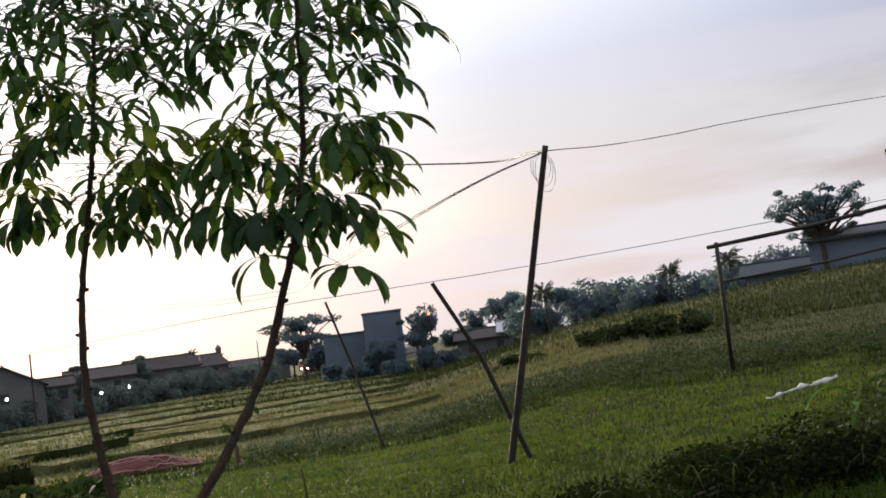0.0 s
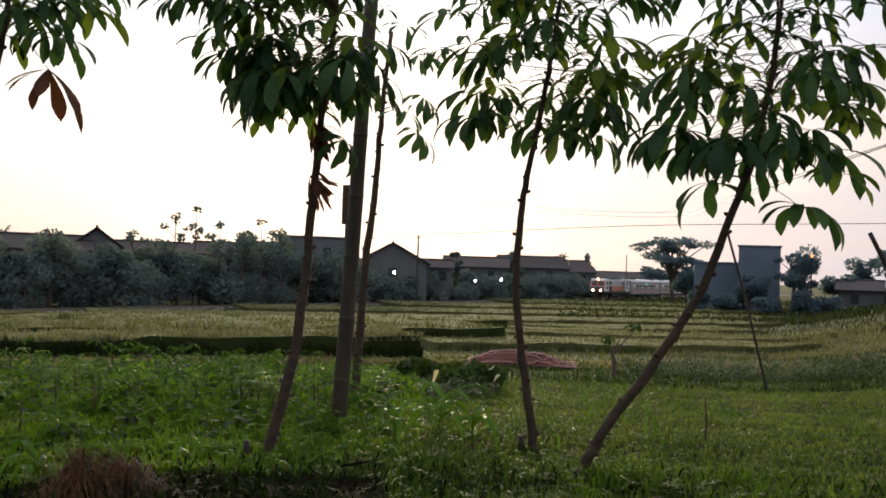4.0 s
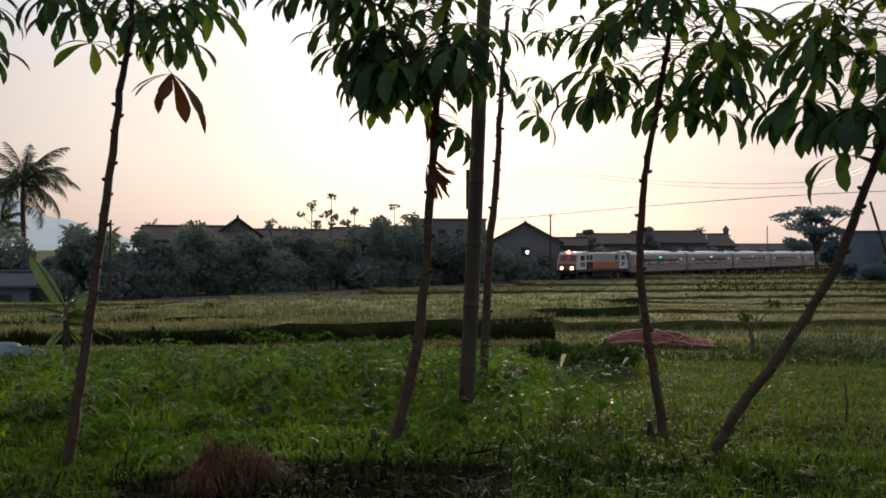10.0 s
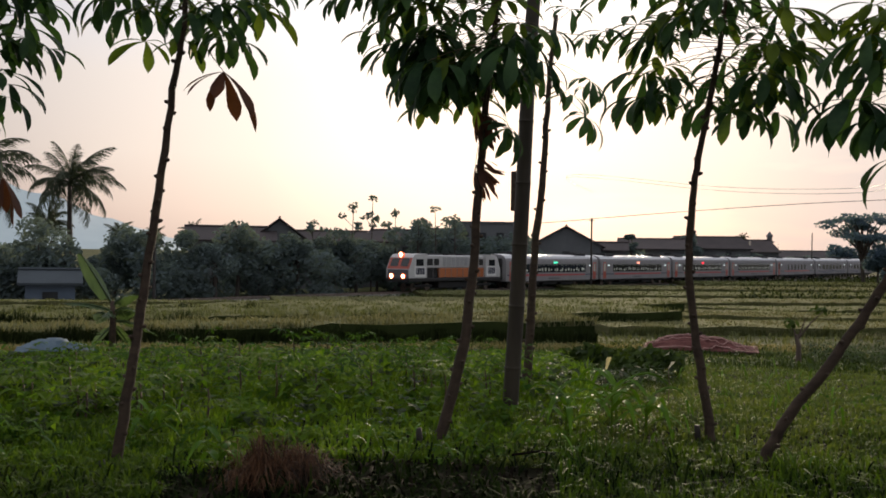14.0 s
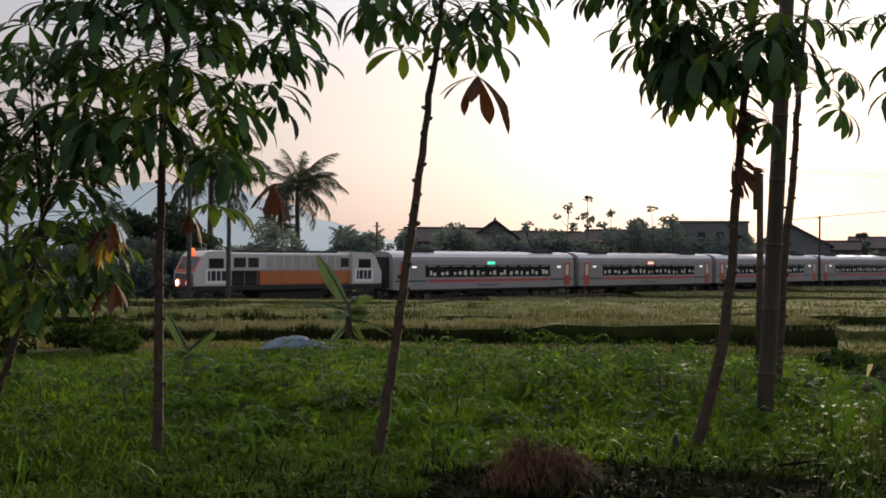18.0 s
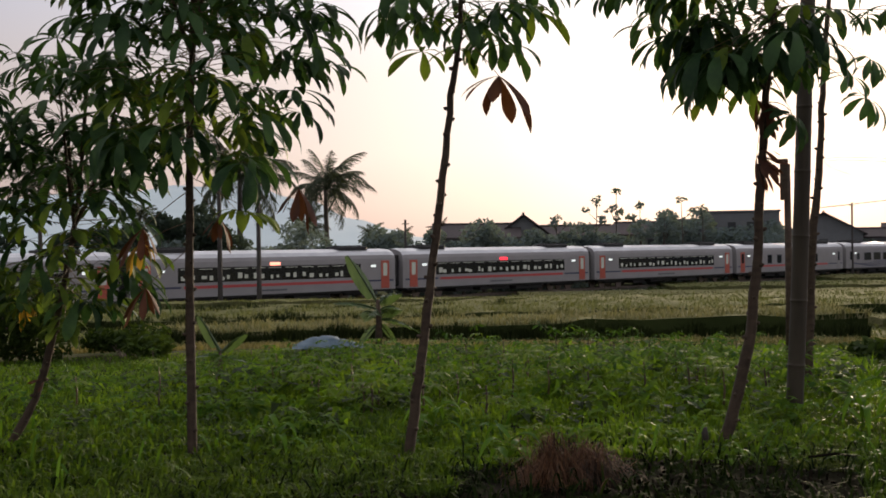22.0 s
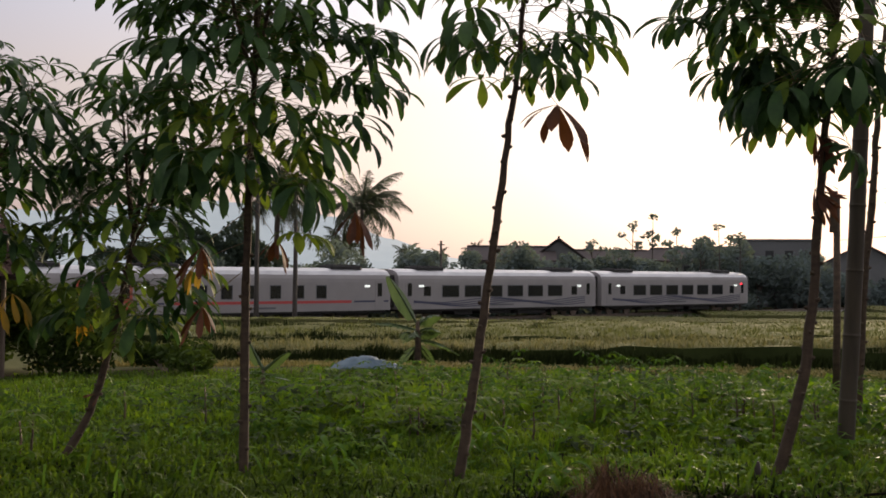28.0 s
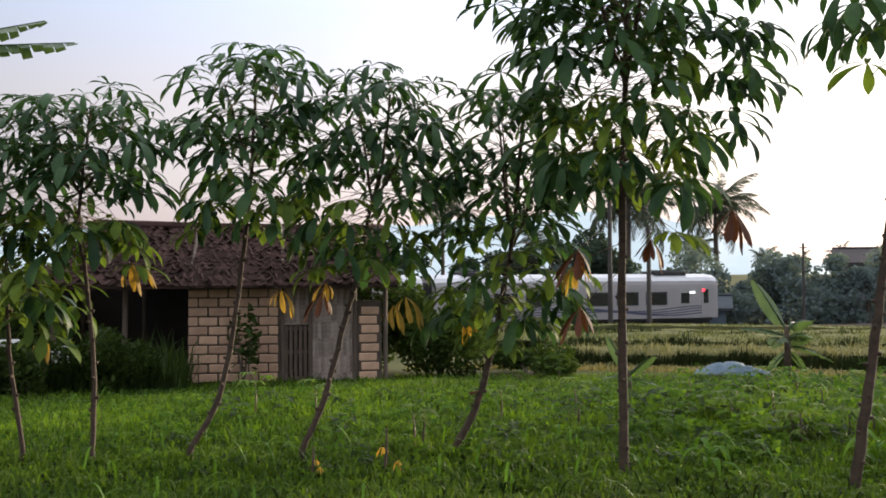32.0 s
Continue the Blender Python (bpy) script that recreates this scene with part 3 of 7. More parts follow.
# ------------------------------------------------------------------ rice fields
def rice_plot(u0, u1, v0, v1, h, blades_n, seed, label, level=None, tilt=0.0, ear=None, body=None):
    """A stand of rice between u0..u1 away from the garden and v0..v1 along it; its top climbs by tilt along it."""
    rnd = random.Random(seed)
    nu, nv = max(3, int((u1 - u0) / 0.9)), max(3, int((v1 - v0) / 0.6))
    g = G()
    top, low = [], []
    for i in range(nu + 1):
        for j in range(nv + 1):
            u = u0 + (u1 - u0) * i / nu
            v = v0 + (v1 - v0) * j / nv
            if i in (0, nu):
                u += 0.25 * noise.noise((v * 0.4, u0, 0.3)) * (1 if i == 0 else -1)
            p = FIELD_N * u + FIELD_E * v
            z = ground_z(p.x, p.y)
            top.append((p.x, p.y, (z + h if level is None else level + tilt * v) - 0.2 * h + h * (0.0 + 0.25 * noise.noise((p.x * 0.8, p.y * 0.8, 7.0)) + 0.08 * rnd.random())))
            low.append((p.x, p.y, z - 0.15))
    g.v = top + low
    w, o = nv + 1, len(top)
    for i in range(nu):
        for j in range(nv):
            a = i * w + j
            g.f.append((a, a + 1, a + w + 1, a + w))
    tops = len(g.f)
    for i in range(nu):
        for a, b in ((i * w, (i + 1) * w), ((i + 1) * w + nv, i * w + nv)):
            g.f.append((a, b, o + b, o + a))
    for j in range(nv):
        for a, b in ((j + 1, j), (nu * w + j, nu * w + j + 1)):
            g.f.append((a, b, o + b, o + a))
    # side faces of levelled plots get the dark stem colour as painted shade
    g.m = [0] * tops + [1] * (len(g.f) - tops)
    ob = g.make("rice_plot", [body or RICE_BODY, RICE_BODY if level is None else SHADED_RICE])
    tagged(ob, label, "rice field", "rice plots", "stuff")

    def base(x, y):
        return (ground_z(x, y) + h if level is None else level + tilt * (FIELD_E.x * x + FIELD_E.y * y)) - 0.34 * h

    def place(rng, n):
        u, v = u0 + 0.05 + (u1 - u0 - 0.05) * rng.uniform(0, 1, n) ** 1.3, rng.uniform(v0, v1, n)
        return np.stack([FIELD_N.x * u + FIELD_E.x * v, FIELD_N.y * u + FIELD_E.y * v], 1)

    def front(rng, n):
        u, v = u0 + np.abs(rng.normal(0, 0.14, n)) - 0.12, rng.uniform(v0, v1, n)
        return np.stack([FIELD_N.x * u + FIELD_E.x * v, FIELD_N.y * u + FIELD_E.y * v], 1)
    far = max(1.0, u0 / 32.0)
    ears = blades("rice_ears", blades_n, place, (h * 0.2, h * 0.55), (0.016 * far, 0.036 * far), ear or RICE, 1.1, seed, z_of=base)
    tagged(ears, "pale ripening rice ears bending over", "rice", "rice plots", "stuff")
    low_ = blades("rice_stems", blades_n // 2, front, (h * 0.55, h * 0.95), (0.014 * far, 0.034 * far), SHADED_RICE if level is not None else RICE_GREEN, 0.5, seed + 50)
    tagged(low_, "rice stems along the plot's edge, shade coloured in on near plots", "rice", "rice plots", "stuff")


# ------------------------------------------------------------------ track
def make_track():
    g = G()
    prof = ((-2.6, -0.55), (-1.6, -0.2), (1.6, -0.2), (2.6, -0.55))
    ss = list(range(-260, 460, 12))
    for s in ss:
        for o, z in prof:
            g.v.append(tuple(on_track(s, o, RAIL_Z + z)))
    for i in range(len(ss) - 1):
        for j in range(3):
            a = i * 4 + j
            g.f.append((a, a + 1, a + 5, a + 4))
            g.m.append(0)
    tagged(g.make("track_bed", BALLAST), "grey stone ballast bank of a single railway track", "railway", kind="structure")
    for o in (-0.55, 0.55):
        g = G()
        for s in (-260, 460):
            for q, z in ((-0.035, -0.15), (0.035, -0.15), (0.035, 0.0), (-0.035, 0.0)):
                g.v.append(tuple(on_track(s, o + q, RAIL_Z + z)))
        g.f = [(0, 1, 5, 4), (1, 2, 6, 5), (2, 3, 7, 6), (3, 0, 4, 7), (0, 3, 2, 1), (4, 5, 6, 7)]
        g.m = [0] * 6
        tagged(g.make("rail", RAIL), "worn steel running rail on the ballast", "rail", "rails", "structure")


make_track()


# ------------------------------------------------------------------ train
def coach_shell(g, L, z0=0.78, zr=3.72, hw=1.48):
    """The car body: straight sides that lean in at the top, and a rounded roof; ends slightly tapered."""
    prof = [(-hw, z0), (-hw, 2.75), (-hw * 0.985, 3.0), (-hw * 0.93, 3.25), (-hw * 0.78, 3.5), (-hw * 0.45, zr - 0.05), (0, zr)]
    prof = prof + [(-y, z) for y, z in reversed(prof[:-1])]
    xs = [(-L / 2, 0.97), (-L / 2 + 0.35, 1.0), (L / 2 - 0.35, 1.0), (L / 2, 0.97)]
    n = len(prof)
    k = len(g.v)
    for x, s in xs:
        for y, z in prof:
            g.v.append((x, y * s, z0 + (z - z0) * (1 if s == 1 else 0.985)))
    for i in range(3):
        for j in range(n - 1):
            a = k + i * n + j
            g.f.append((a, a + n, a + n + 1, a + 1))
            g.m.append(1 if 3 <= j <= n - 5 else 0)
    g.f += [tuple(k + j for j in range(n)), tuple(k + 3 * n + j for j in reversed(range(n)))]
    g.m += [0, 0]
    for i in range(3):
        a = k + i * n
        g.f.append((a, a + n - 1, a + 2 * n - 1, a + n))
        g.m.append(0)


def bogie(parent, x):
    g = G()
    for sy in (-1, 1):
        g.box(x - 1.4, x + 1.4, sy * 0.98 - 0.08, sy * 0.98 + 0.08, 0.42, 0.66, 0, 0.03)
    g.box(x - 0.3, x + 0.3, -0.9, 0.9, 0.4, 0.7)
    b = g.make("bogie", UNDER, parent)
    for dx in (-1.1, 1.1):
        w = G()
        for sy in (-1, 1):
            w.tube([(x + dx, sy * 0.50, 0.39), (x + dx, sy * 0.64, 0.39)], 0.39, 14)
        w.tube([(x + dx, -0.5, 0.39), (x + dx, 0.5, 0.39)], 0.07, 8)
        w.make("wheelset", RAIL, b)


def coach(kind, sign, tail=False, label=""):
    L = 20.2
    c = empty("railway_coach")
    g = G()
    coach_shell(g, L)
    g.make("body", [COACH_WHITE, COACH_ROOF], c, label="silver-white car body with a rounded grey roof")
    for x0, x1, z in ((-4.6, -1.6, 0.30), (-0.9, 2.3, 0.36), (3.0, 4.8, 0.32)):
        G().box(x0, x1, -1.2, 1.2, z, 0.60, 0, 0.04).make("underframe_box", UNDER, c)
    sk = G()
    sk.box(-L / 2 + 0.4, L / 2 - 0.4, -1.36, 1.36, 0.62, 0.80)
    sk.make("sole_bar", UNDER, c)
    for x in (-7.2, 7.2):
        bogie(c, x)
    for x in (-6.8, 6.8):
        a = G()
        a.box(x - 1.25, x + 1.25, -0.85, 0.85, 3.55, 3.90, 0, 0.06)
        for k in range(4):
            a.box(x - 1.0 + 0.55 * k, x - 0.7 + 0.55 * k, -0.5, 0.5, 3.90, 3.97, 0, 0.02)
        a.make("air_conditioner", UNDER, c, label="dark roof air conditioner")
    for x in (-1, 1):
        b = G()
        b.box(*sorted((x * L / 2, x * (L / 2 + 0.36))), -0.95, 0.95, 0.95, 3.25, 0, 0.05)
        b.make("gangway_bellows", UNDER, c)
    for sy in (-1, 1):
        Y = lambda d: sorted((sy * (1.48 + d - 0.05), sy * (1.48 + d)))
        for x in (-9.15, 9.15):
            d = G()
            d.box(x - 0.37, x + 0.37, *Y(0.014), 0.85, 2.85, 0, 0.012)
            door = d.make("door", DOOR_RED if kind == "seat" else (DOOR_RED if kind == "diner" and x > 0 else COACH_WHITE), c, label="dull red entrance door" if kind == "seat" else "")
            w = G()
            w.box(x - 0.19, x + 0.19, *Y(0.022), 1.75, 2.68, 0, 0.008)
            w.make("door_pane", COACH_LIT if kind == "seat" else COACH_GLASS, door)
        if kind == "seat":
            b = G()
            b.box(-7.0, 7.0, *Y(0.012), 1.70, 2.66, 0, 0.01)
            b.make("window_band", COACH_GLASS, c, label="dark glass band along the windows")
            for k in range(11):
                x = -6.35 + 1.27 * k
                w = G()
                w.box(x - 0.54, x + 0.54, *Y(0.020), 1.77, 2.60, 0, 0.006)
                wp = w.make("window", COACH_GLASS, c)
                lit = G()
                for q in (x - 0.30, x + 0.20):
                    q += random.uniform(-0.12, 0.12)
                    zz, ww = random.uniform(1.80, 1.92), random.uniform(0.10, 0.19)
                    lit.box(q - ww, q + ww, *Y(0.024), zz, zz + random.uniform(0.18, 0.40), 0, 0.01)
                lit.box(x - 0.47, x + 0.47, *Y(0.024), 2.53, 2.57)
                lit.make("lit_interior", COACH_LIT, wp)
        else:
            n, w0, gap = (6, 1.55, 2.15) if kind == "exec" else (6, 0.75, 1.75)
            for k in range(n):
                x = -gap * (n - 1) / 2 + gap * k
                fr = G()
                fr.box(x - w0 / 2 - 0.05, x + w0 / 2 + 0.05, *Y(0.010), 1.63, 2.56, 0, 0.008)
                f = fr.make("window_frame", COACH_GREY, c)
                w = G()
                w.box(x - w0 / 2, x + w0 / 2, *Y(0.018), 1.68, 2.51, 0, 0.006)
                w.make("pane", COACH_GLASS, f)
            if kind == "exec":
                for x in (-7.55, 7.55):
                    w = G()
                    w.box(x - 0.32, x + 0.32, *Y(0.012), 1.75, 2.45, 0, 0.006)
                    w.make("small_pane", COACH_GLASS, c)
        if kind in ("seat", "diner"):
            s = G()
            s.box(-6.8, 6.6, *Y(0.010), 1.32, 1.50)
            s.make("red_stripe", COACH_RED, c)
            for x0, x1 in ((-9.9, -7.0), (6.8, 9.9)):
                s = G()
                s.box(x0, x1, *Y(0.010), 1.36, 1.48)
                s.make("navy_stripe", COACH_NAVY, c)
        else:
            for q in range(4):
                s = G()
                pts = []
                for k in range(41):
                    x = -9.0 + 18.0 * k / 40
                    z = 1.42 - 0.10 * q + 0.16 * math.sin(x * 0.62 + 0.5 * q + 0.8)
                    pts.append((x, z))
                yy = sy * (1.48 + 0.006 + 0.002 * q)
                vs = [(x, yy, z + 0.034) for x, z in pts] + [(x, yy, z - 0.034) for x, z in pts]
                s.add(vs, [(k, k + 1, 42 + k, 41 + k) for k in range(40)])
                s.make("wave_line", COACH_NAVY, c)
        for x in (-8.1, 8.1):
            s = G()
            s.box(x - 0.22, x + 0.22, *Y(0.016), 2.40, 2.56)
            s.make("destination_plate", GLOW_SIGN, c, label="small lit white plate")
        bars = G()
        bars.box(-0.9, 1.5, *Y(0.012), 0.98, 1.10)
        bars.make("lettering_bar", COACH_GREY, c)
        if sign:
            s = G()
            s.box(-0.40, 0.40, *Y(0.03), 2.70, 2.90, 0, 0.01)
            s.make("display", sign, c, label="glowing route display")
    if tail:
        for sy in (-1, 1):
            t = G()
            t.tube([(-L / 2 + 0.02, sy * 1.15, 2.55), (-L / 2 - 0.06, sy * 1.15, 2.55)], 0.11, 12)
            t.tube([(-L / 2 + 1.15, sy * 1.44, 2.62), (-L / 2 + 1.15, sy * 1.54, 2.62)], 0.10, 12)
            t.make("tail_lamp", GLOW_RED, c, label="red tail lamp")
    return tagged(c, label, "railway coach", "coaches of the train")


def locomotive():
    c = empty("locomotive")
    L = 15.4
    g = G()
    g.box(-L / 2, L / 2, -1.4, 1.4, 0.95, 1.30, 0, 0.05)
    g.box(-2.6, 2.6, -1.1, 1.1, 0.28, 0.95, 0, 0.08)
    g.make("frame", UNDER, c, label="black frame and fuel tank")
    for x in (-5.0, 5.0):
        bogie(c, x)
    for s, nm in ((1, "front_cab"), (-1, "rear_cab")):
        cab = G()
        pts = [(4.95, 1.30), (7.62, 1.30), (7.62, 2.15), (7.05, 3.25), (6.7, 3.55), (4.95, 3.62)]
        vs = [(s * x, y, z) for y in (-1.4, 1.4) for x, z in pts]
        n = len(pts)
        fs = [tuple(range(n)), tuple(range(2 * n - 1, n - 1, -1))] + [(i, (i + 1) % n, n + (i + 1) % n, n + i) for i in range(n)]
        cab.add(vs, fs)
        cb = cab.make(nm, CAB_WHITE, c, label="white sloping driver's cab")
        if s == 1:
            # added panel: the headlights' reddish glow on the front is painted in its colour
            mask = G()
            mask.add([(x + d, y, z) for d in (0.012, -0.04) for x, y, z in ((7.61, -1.34, 2.17), (7.61, 1.34, 2.17), (7.06, 1.34, 3.22), (7.06, -1.34, 3.22))],
                     [(0, 1, 2, 3), (4, 7, 6, 5), (0, 4, 5, 1), (1, 5, 6, 2), (2, 6, 7, 3), (3, 7, 4, 0)])
            mask.make("lamp_glow_mask", DOOR_RED, cb, label="added front panel round the windscreens, lamp glow as dull red")
        for y in (-0.62, 0.62):
            w = G()
            x0, z0, x1, z1 = 7.50, 2.40, 7.10, 3.17
            dx = 0.02
            w.add([(s * (x0 + dx), y - 0.45, z0), (s * (x0 + dx), y + 0.45, z0), (s * (x1 + dx), y + 0.45, z1), (s * (x1 + dx), y - 0.45, z1),
                   (s * (x0 - 0.05), y - 0.45, z0), (s * (x0 - 0.05), y + 0.45, z0), (s * (x1 - 0.05), y + 0.45, z1), (s * (x1 - 0.05), y - 0.45, z1)],
                  [(0, 1, 2, 3), (4, 7, 6, 5), (0, 4, 5, 1), (1, 5, 6, 2), (2, 6, 7, 3), (3, 7, 4, 0)])
            w.make("windscreen", COACH_GLASS, cb)
        for sy in (-1, 1):
            w = G()
            w.box(*sorted((s * 5.5, s * 6.6)), *sorted((sy * 1.38, sy * 1.415)), 2.45, 3.1, 0, 0.01)
            w.make("side_window", COACH_GLASS, cb)
            lg = G()
            yy = sorted((sy * 1.38, sy * 1.418))
            x = s * 6.0
            G().box(x - 0.85, x + 0.85, *sorted((sy * 1.38, sy * 1.408)), 1.42, 2.40, 0, 0.01).make("side_panel", PANEL_WHITE, cb, label="bright white panel behind the company mark")
            lg.box(x - 0.66, x - 0.34, *yy, 1.64, 2.28)
            lg.box(x - 0.26, x + 0.02, *yy, 1.64, 2.28)
            lg.box(x + 0.10, x + 0.42, *yy, 1.64, 2.28)
            lg.box(x + 0.50, x + 0.66, *yy, 1.64, 2.28)
            lg.make("side_mark", LOGO_DARK, cb, label="dark block-shaped company mark")
        o = G()
        o.box(*sorted((s * 7.60, s * 7.68)), -1.3, 1.3, 1.05, 1.55, 0, 0.02)
        o.box(*sorted((s * 7.60, s * 7.64)), -1.25, 1.25, 1.56, 2.10, 0, 0.02)
        o.make("buffer_beam", COACH_GREY, cb, label="dark grey buffer beam")
        if s == 1:
            for y in (-0.72, 0.72):
                h = G()
                h.tube([(7.60, y, 1.48), (7.74, y, 1.48)], [0.17, 0.18], 16)
                lit = h.make("headlight", GLOW_HEAD, cb, label="glaring headlight")
                G().tube([(7.58, y, 1.48), (7.73, y, 1.48)], [0.23, 0.27], 18).make("halo_ring", GLOW_HALO, lit, label="orange glowing ring added as the lamp's halo")
            h = G()
            h.tube([(7.0, 0, 3.52), (7.20, 0, 3.50)], [0.18, 0.19], 16)
            lit = h.make("top_light", GLOW_HEAD, cb, label="glaring roof headlight")
            G().tube([(6.95, 0, 3.52), (7.19, 0, 3.50)], [0.24, 0.30], 18).make("halo_ring", GLOW_HALO, lit, label="orange glowing ring added as the lamp's halo")
        else:
            for y in (-0.9, 0.9):
                h = G()
                h.tube([(-7.58, y, 1.75), (-7.70, y, 1.75)], 0.14, 14)
                h.make("rear_lamp", COACH_GLASS, cb)
    hood = G()
    hood.box(-4.97, 4.97, -1.12, 1.12, 2.25, 3.50, 0, 0.10)
    h = hood.make("engine_hood", CAB_WHITE, c, label="pale grey engine hood")
    low = G()
    low.box(-4.95, 2.6, -1.15, 1.15, 1.31, 2.24, 0, 0.04)
    low.make("lower_hood", LOCO_ORANGE, c, label="orange lower hood")
    low = G()
    low.box(2.62, 4.95, -0.95, 0.95, 1.31, 2.24, 0, 0.04)
    low.make("equipment_box", UNDER, c)
    for k in range(9):
        for sy in (-1, 1):
            p = G()
            x = -4.3 + 0.72 * k
            p.box(x, x + 0.60, *sorted((sy * 1.10, sy * 1.14)), 2.42, 3.30, 0, 0.01)
            p.make("hood_door", COACH_ROOF, h)
    for x0, x1 in ((2.7, 3.5), (3.7, 4.6), (-4.8, -4.1)):
        for sy in (-1, 1):
            p = G()
            p.box(x0, x1, *sorted((sy * 1.10, sy * 1.15)), 2.5, 3.15, 0, 0.01)
            p.make("radiator_grille", UNDER, h)
    r = G()
    for sy in (-1, 1):
        for k in range(11):
            x = -4.9 + 0.98 * k
            r.tube([(x, sy * 1.36, 1.3), (x, sy * 1.36, 2.3)], 0.022, 6)
        r.tube([(-4.9, sy * 1.36, 2.3), (4.9, sy * 1.36, 2.3)], 0.022, 6)
    r.make("handrail", COACH_WHITE, c)
    top = G()
    for x0, x1 in ((-4.2, -1.6), (-0.8, 0.6), (1.4, 3.6)):
        top.box(x0, x1, -0.6, 0.6, 3.49, 3.66, 0, 0.03)
    top.make("roof_vents", UNDER, c)
    return tagged(c, "white and orange diesel locomotive with glaring headlights", "locomotive")


PITCH = 20.92
LOCO = locomotive()
SEAT = "silver-white passenger coach with red stripe and %s display"
TRAIN = [(LOCO, 7.95)]
KINDS = (("seat", GLOW_GREEN, SEAT % "green"), ("seat", GLOW_PINK, "silver-white passenger coach with dark window band and pale pink display"), ("seat", GLOW_RED, SEAT % "red"),
         ("seat", None, "silver-white passenger coach with dark window band and red stripe"),
         ("diner", None, "silver-white dining coach with small square windows and a red stripe"),
         ("exec", None, "silver-white coach with large separate windows and grey wave lines"),
         ("exec", None, "silver-white coach with wave lines and a red tail lamp"))
for i, (kind, sign, label) in enumerate(KINDS):
    TRAIN.append((coach(kind, sign, i == 6, label), 16.3 + PITCH * (i + 0.5)))
# seconds, and how far along the track the front of the train stands
FRONT = ((0, 232.0), (4, 181.5), (7, 148.3), (10, 117.4), (13, 86.3), (15, 64.7), (18, 31.8), (22, -11.9), (28, -78.2), (32, -122.5))


# ------------------------------------------------------------------ cassava
def leaf_data(seed, mat, size=0.34, petiole=0.55, rise=10.0, droop=1.0, lobes=7, width=0.030, fan=150.0, start=0.0, curl=0.0):
    """One umbrella-shaped leaf: a stalk that leaves the stem at rise degrees and, round its end, long lobes that arch over and hang;
    each is narrow at the hub, broadest past its middle and ends in a short point. curl: how far a withered lobe rolls in."""
    rnd = random.Random(seed)
    g = G()
    c, s = math.cos(radians(rise)), math.sin(radians(rise))
    stalk = [Vector((petiole * t * c, 0.03 * math.sin(3 * t), petiole * (t * s - 0.16 * t * t))) for t in (0, 0.25, 0.5, 0.75, 1)]
    g.tube(stalk, [0.0034, 0.0030, 0.0026, 0.0023, 0.0021], 5, 1, False)
    tip = stalk[-1]
    span = radians(fan)
    twist = rnd.uniform(-0.4, 0.4)
    prof = (0.07, 0.22, 0.38, 0.55, 0.75, 0.93, 1.0, 0.74, 0.03)
    rows = len(prof)
    for k in range(lobes):
        a = twist - span + 2 * span * k / (lobes - 1) + rnd.uniform(-0.16, 0.16)
        mid = 1 - abs(k - (lobes - 1) / 2) / ((lobes - 1) / 2)
        length = size * (0.70 + 0.32 * mid) * rnd.uniform(0.88, 1.1)
        d = Vector((math.cos(a), math.sin(a), 0))
        side = Vector((-math.sin(a), math.cos(a), 0))
        th = start - 0.34 + 0.20 * math.cos(a) + rnd.uniform(-0.22, 0.22)
        bend = 1.26 * droop * rnd.uniform(0.78, 1.18)
        sway = rnd.uniform(-0.12, 0.12)
        wide = width * (length / 0.3) * rnd.uniform(0.84, 1.14)
        p = tip.copy()
        k0 = len(g.v)
        for i in range(rows):
            t = i / (rows - 1)
            ang = min(1.60, th + bend * t ** 1.05)
            dir_ = d * math.cos(ang) - Vector((0, 0, 1)) * math.sin(ang) + side * sway * t
            if i:
                p = p + dir_ * (length / (rows - 1))
            up_ = d * math.sin(ang) + Vector((0, 0, 1)) * math.cos(ang)
            w = wide * prof[i] * rnd.uniform(0.92, 1.08)
            lift = up_ * w * (0.25 - 1.1 * curl * t)
            w *= 1 - 0.45 * curl * t
            g.v += [tuple(p - side * w + lift), tuple(p), tuple(p + side * w + lift)]
        for i in range(rows - 1):
            a0 = k0 + i * 3
            g.f += [(a0, a0 + 1, a0 + 4, a0 + 3), (a0 + 1, a0 + 2, a0 + 5, a0 + 4)]
            g.m += [0, 0]
    return g.data("leaf", [mat, PETIOLE], True)


# stalks that hang, spread, and rise
def leaf_set(seed, size, reach, width):
    """Hanging, spreading and rising leaves; size and reach scale the blade and its stalk."""
    hang = [leaf_data(seed + i, LEAF, size * z, reach * p, r, d, n, width * w, start=0.12) for i, (z, p, r, d, n, w) in enumerate(((0.39, 0.46, -10, 1.15, 7, 0.033), (0.41, 0.40, -20, 1.1, 6, 0.036), (0.38, 0.54, -4, 1.2, 7, 0.032), (0.39, 0.50, 2, 1.2, 8, 0.032)))]
    spread = [leaf_data(seed + 10 + i, LEAF, size * z, reach * p, r, d, n, width * 0.031) for i, (z, p, r, d, n) in enumerate(((0.32, 0.56, 12, 1.05, 7), (0.31, 0.46, 18, 0.98, 7), (0.33, 0.68, 14, 1.1, 7), (0.31, 0.38, 22, 1.0, 6), (0.32, 0.62, 24, 1.1, 8), (0.34, 0.50, 8, 1.1, 7), (0.30, 0.28, 30, 0.95, 7)))]
    rise = [leaf_data(seed + 20 + i, LEAF, size * z, reach * p, r, d, n, width * 0.029, start=-0.06) for i, (z, p, r, d, n) in enumerate(((0.29, 0.44, 36, 1.0, 7), (0.27, 0.36, 50, 0.95, 7), (0.30, 0.52, 30, 1.05, 7), (0.26, 0.30, 60, 0.95, 7)))]
    return hang, spread, rise


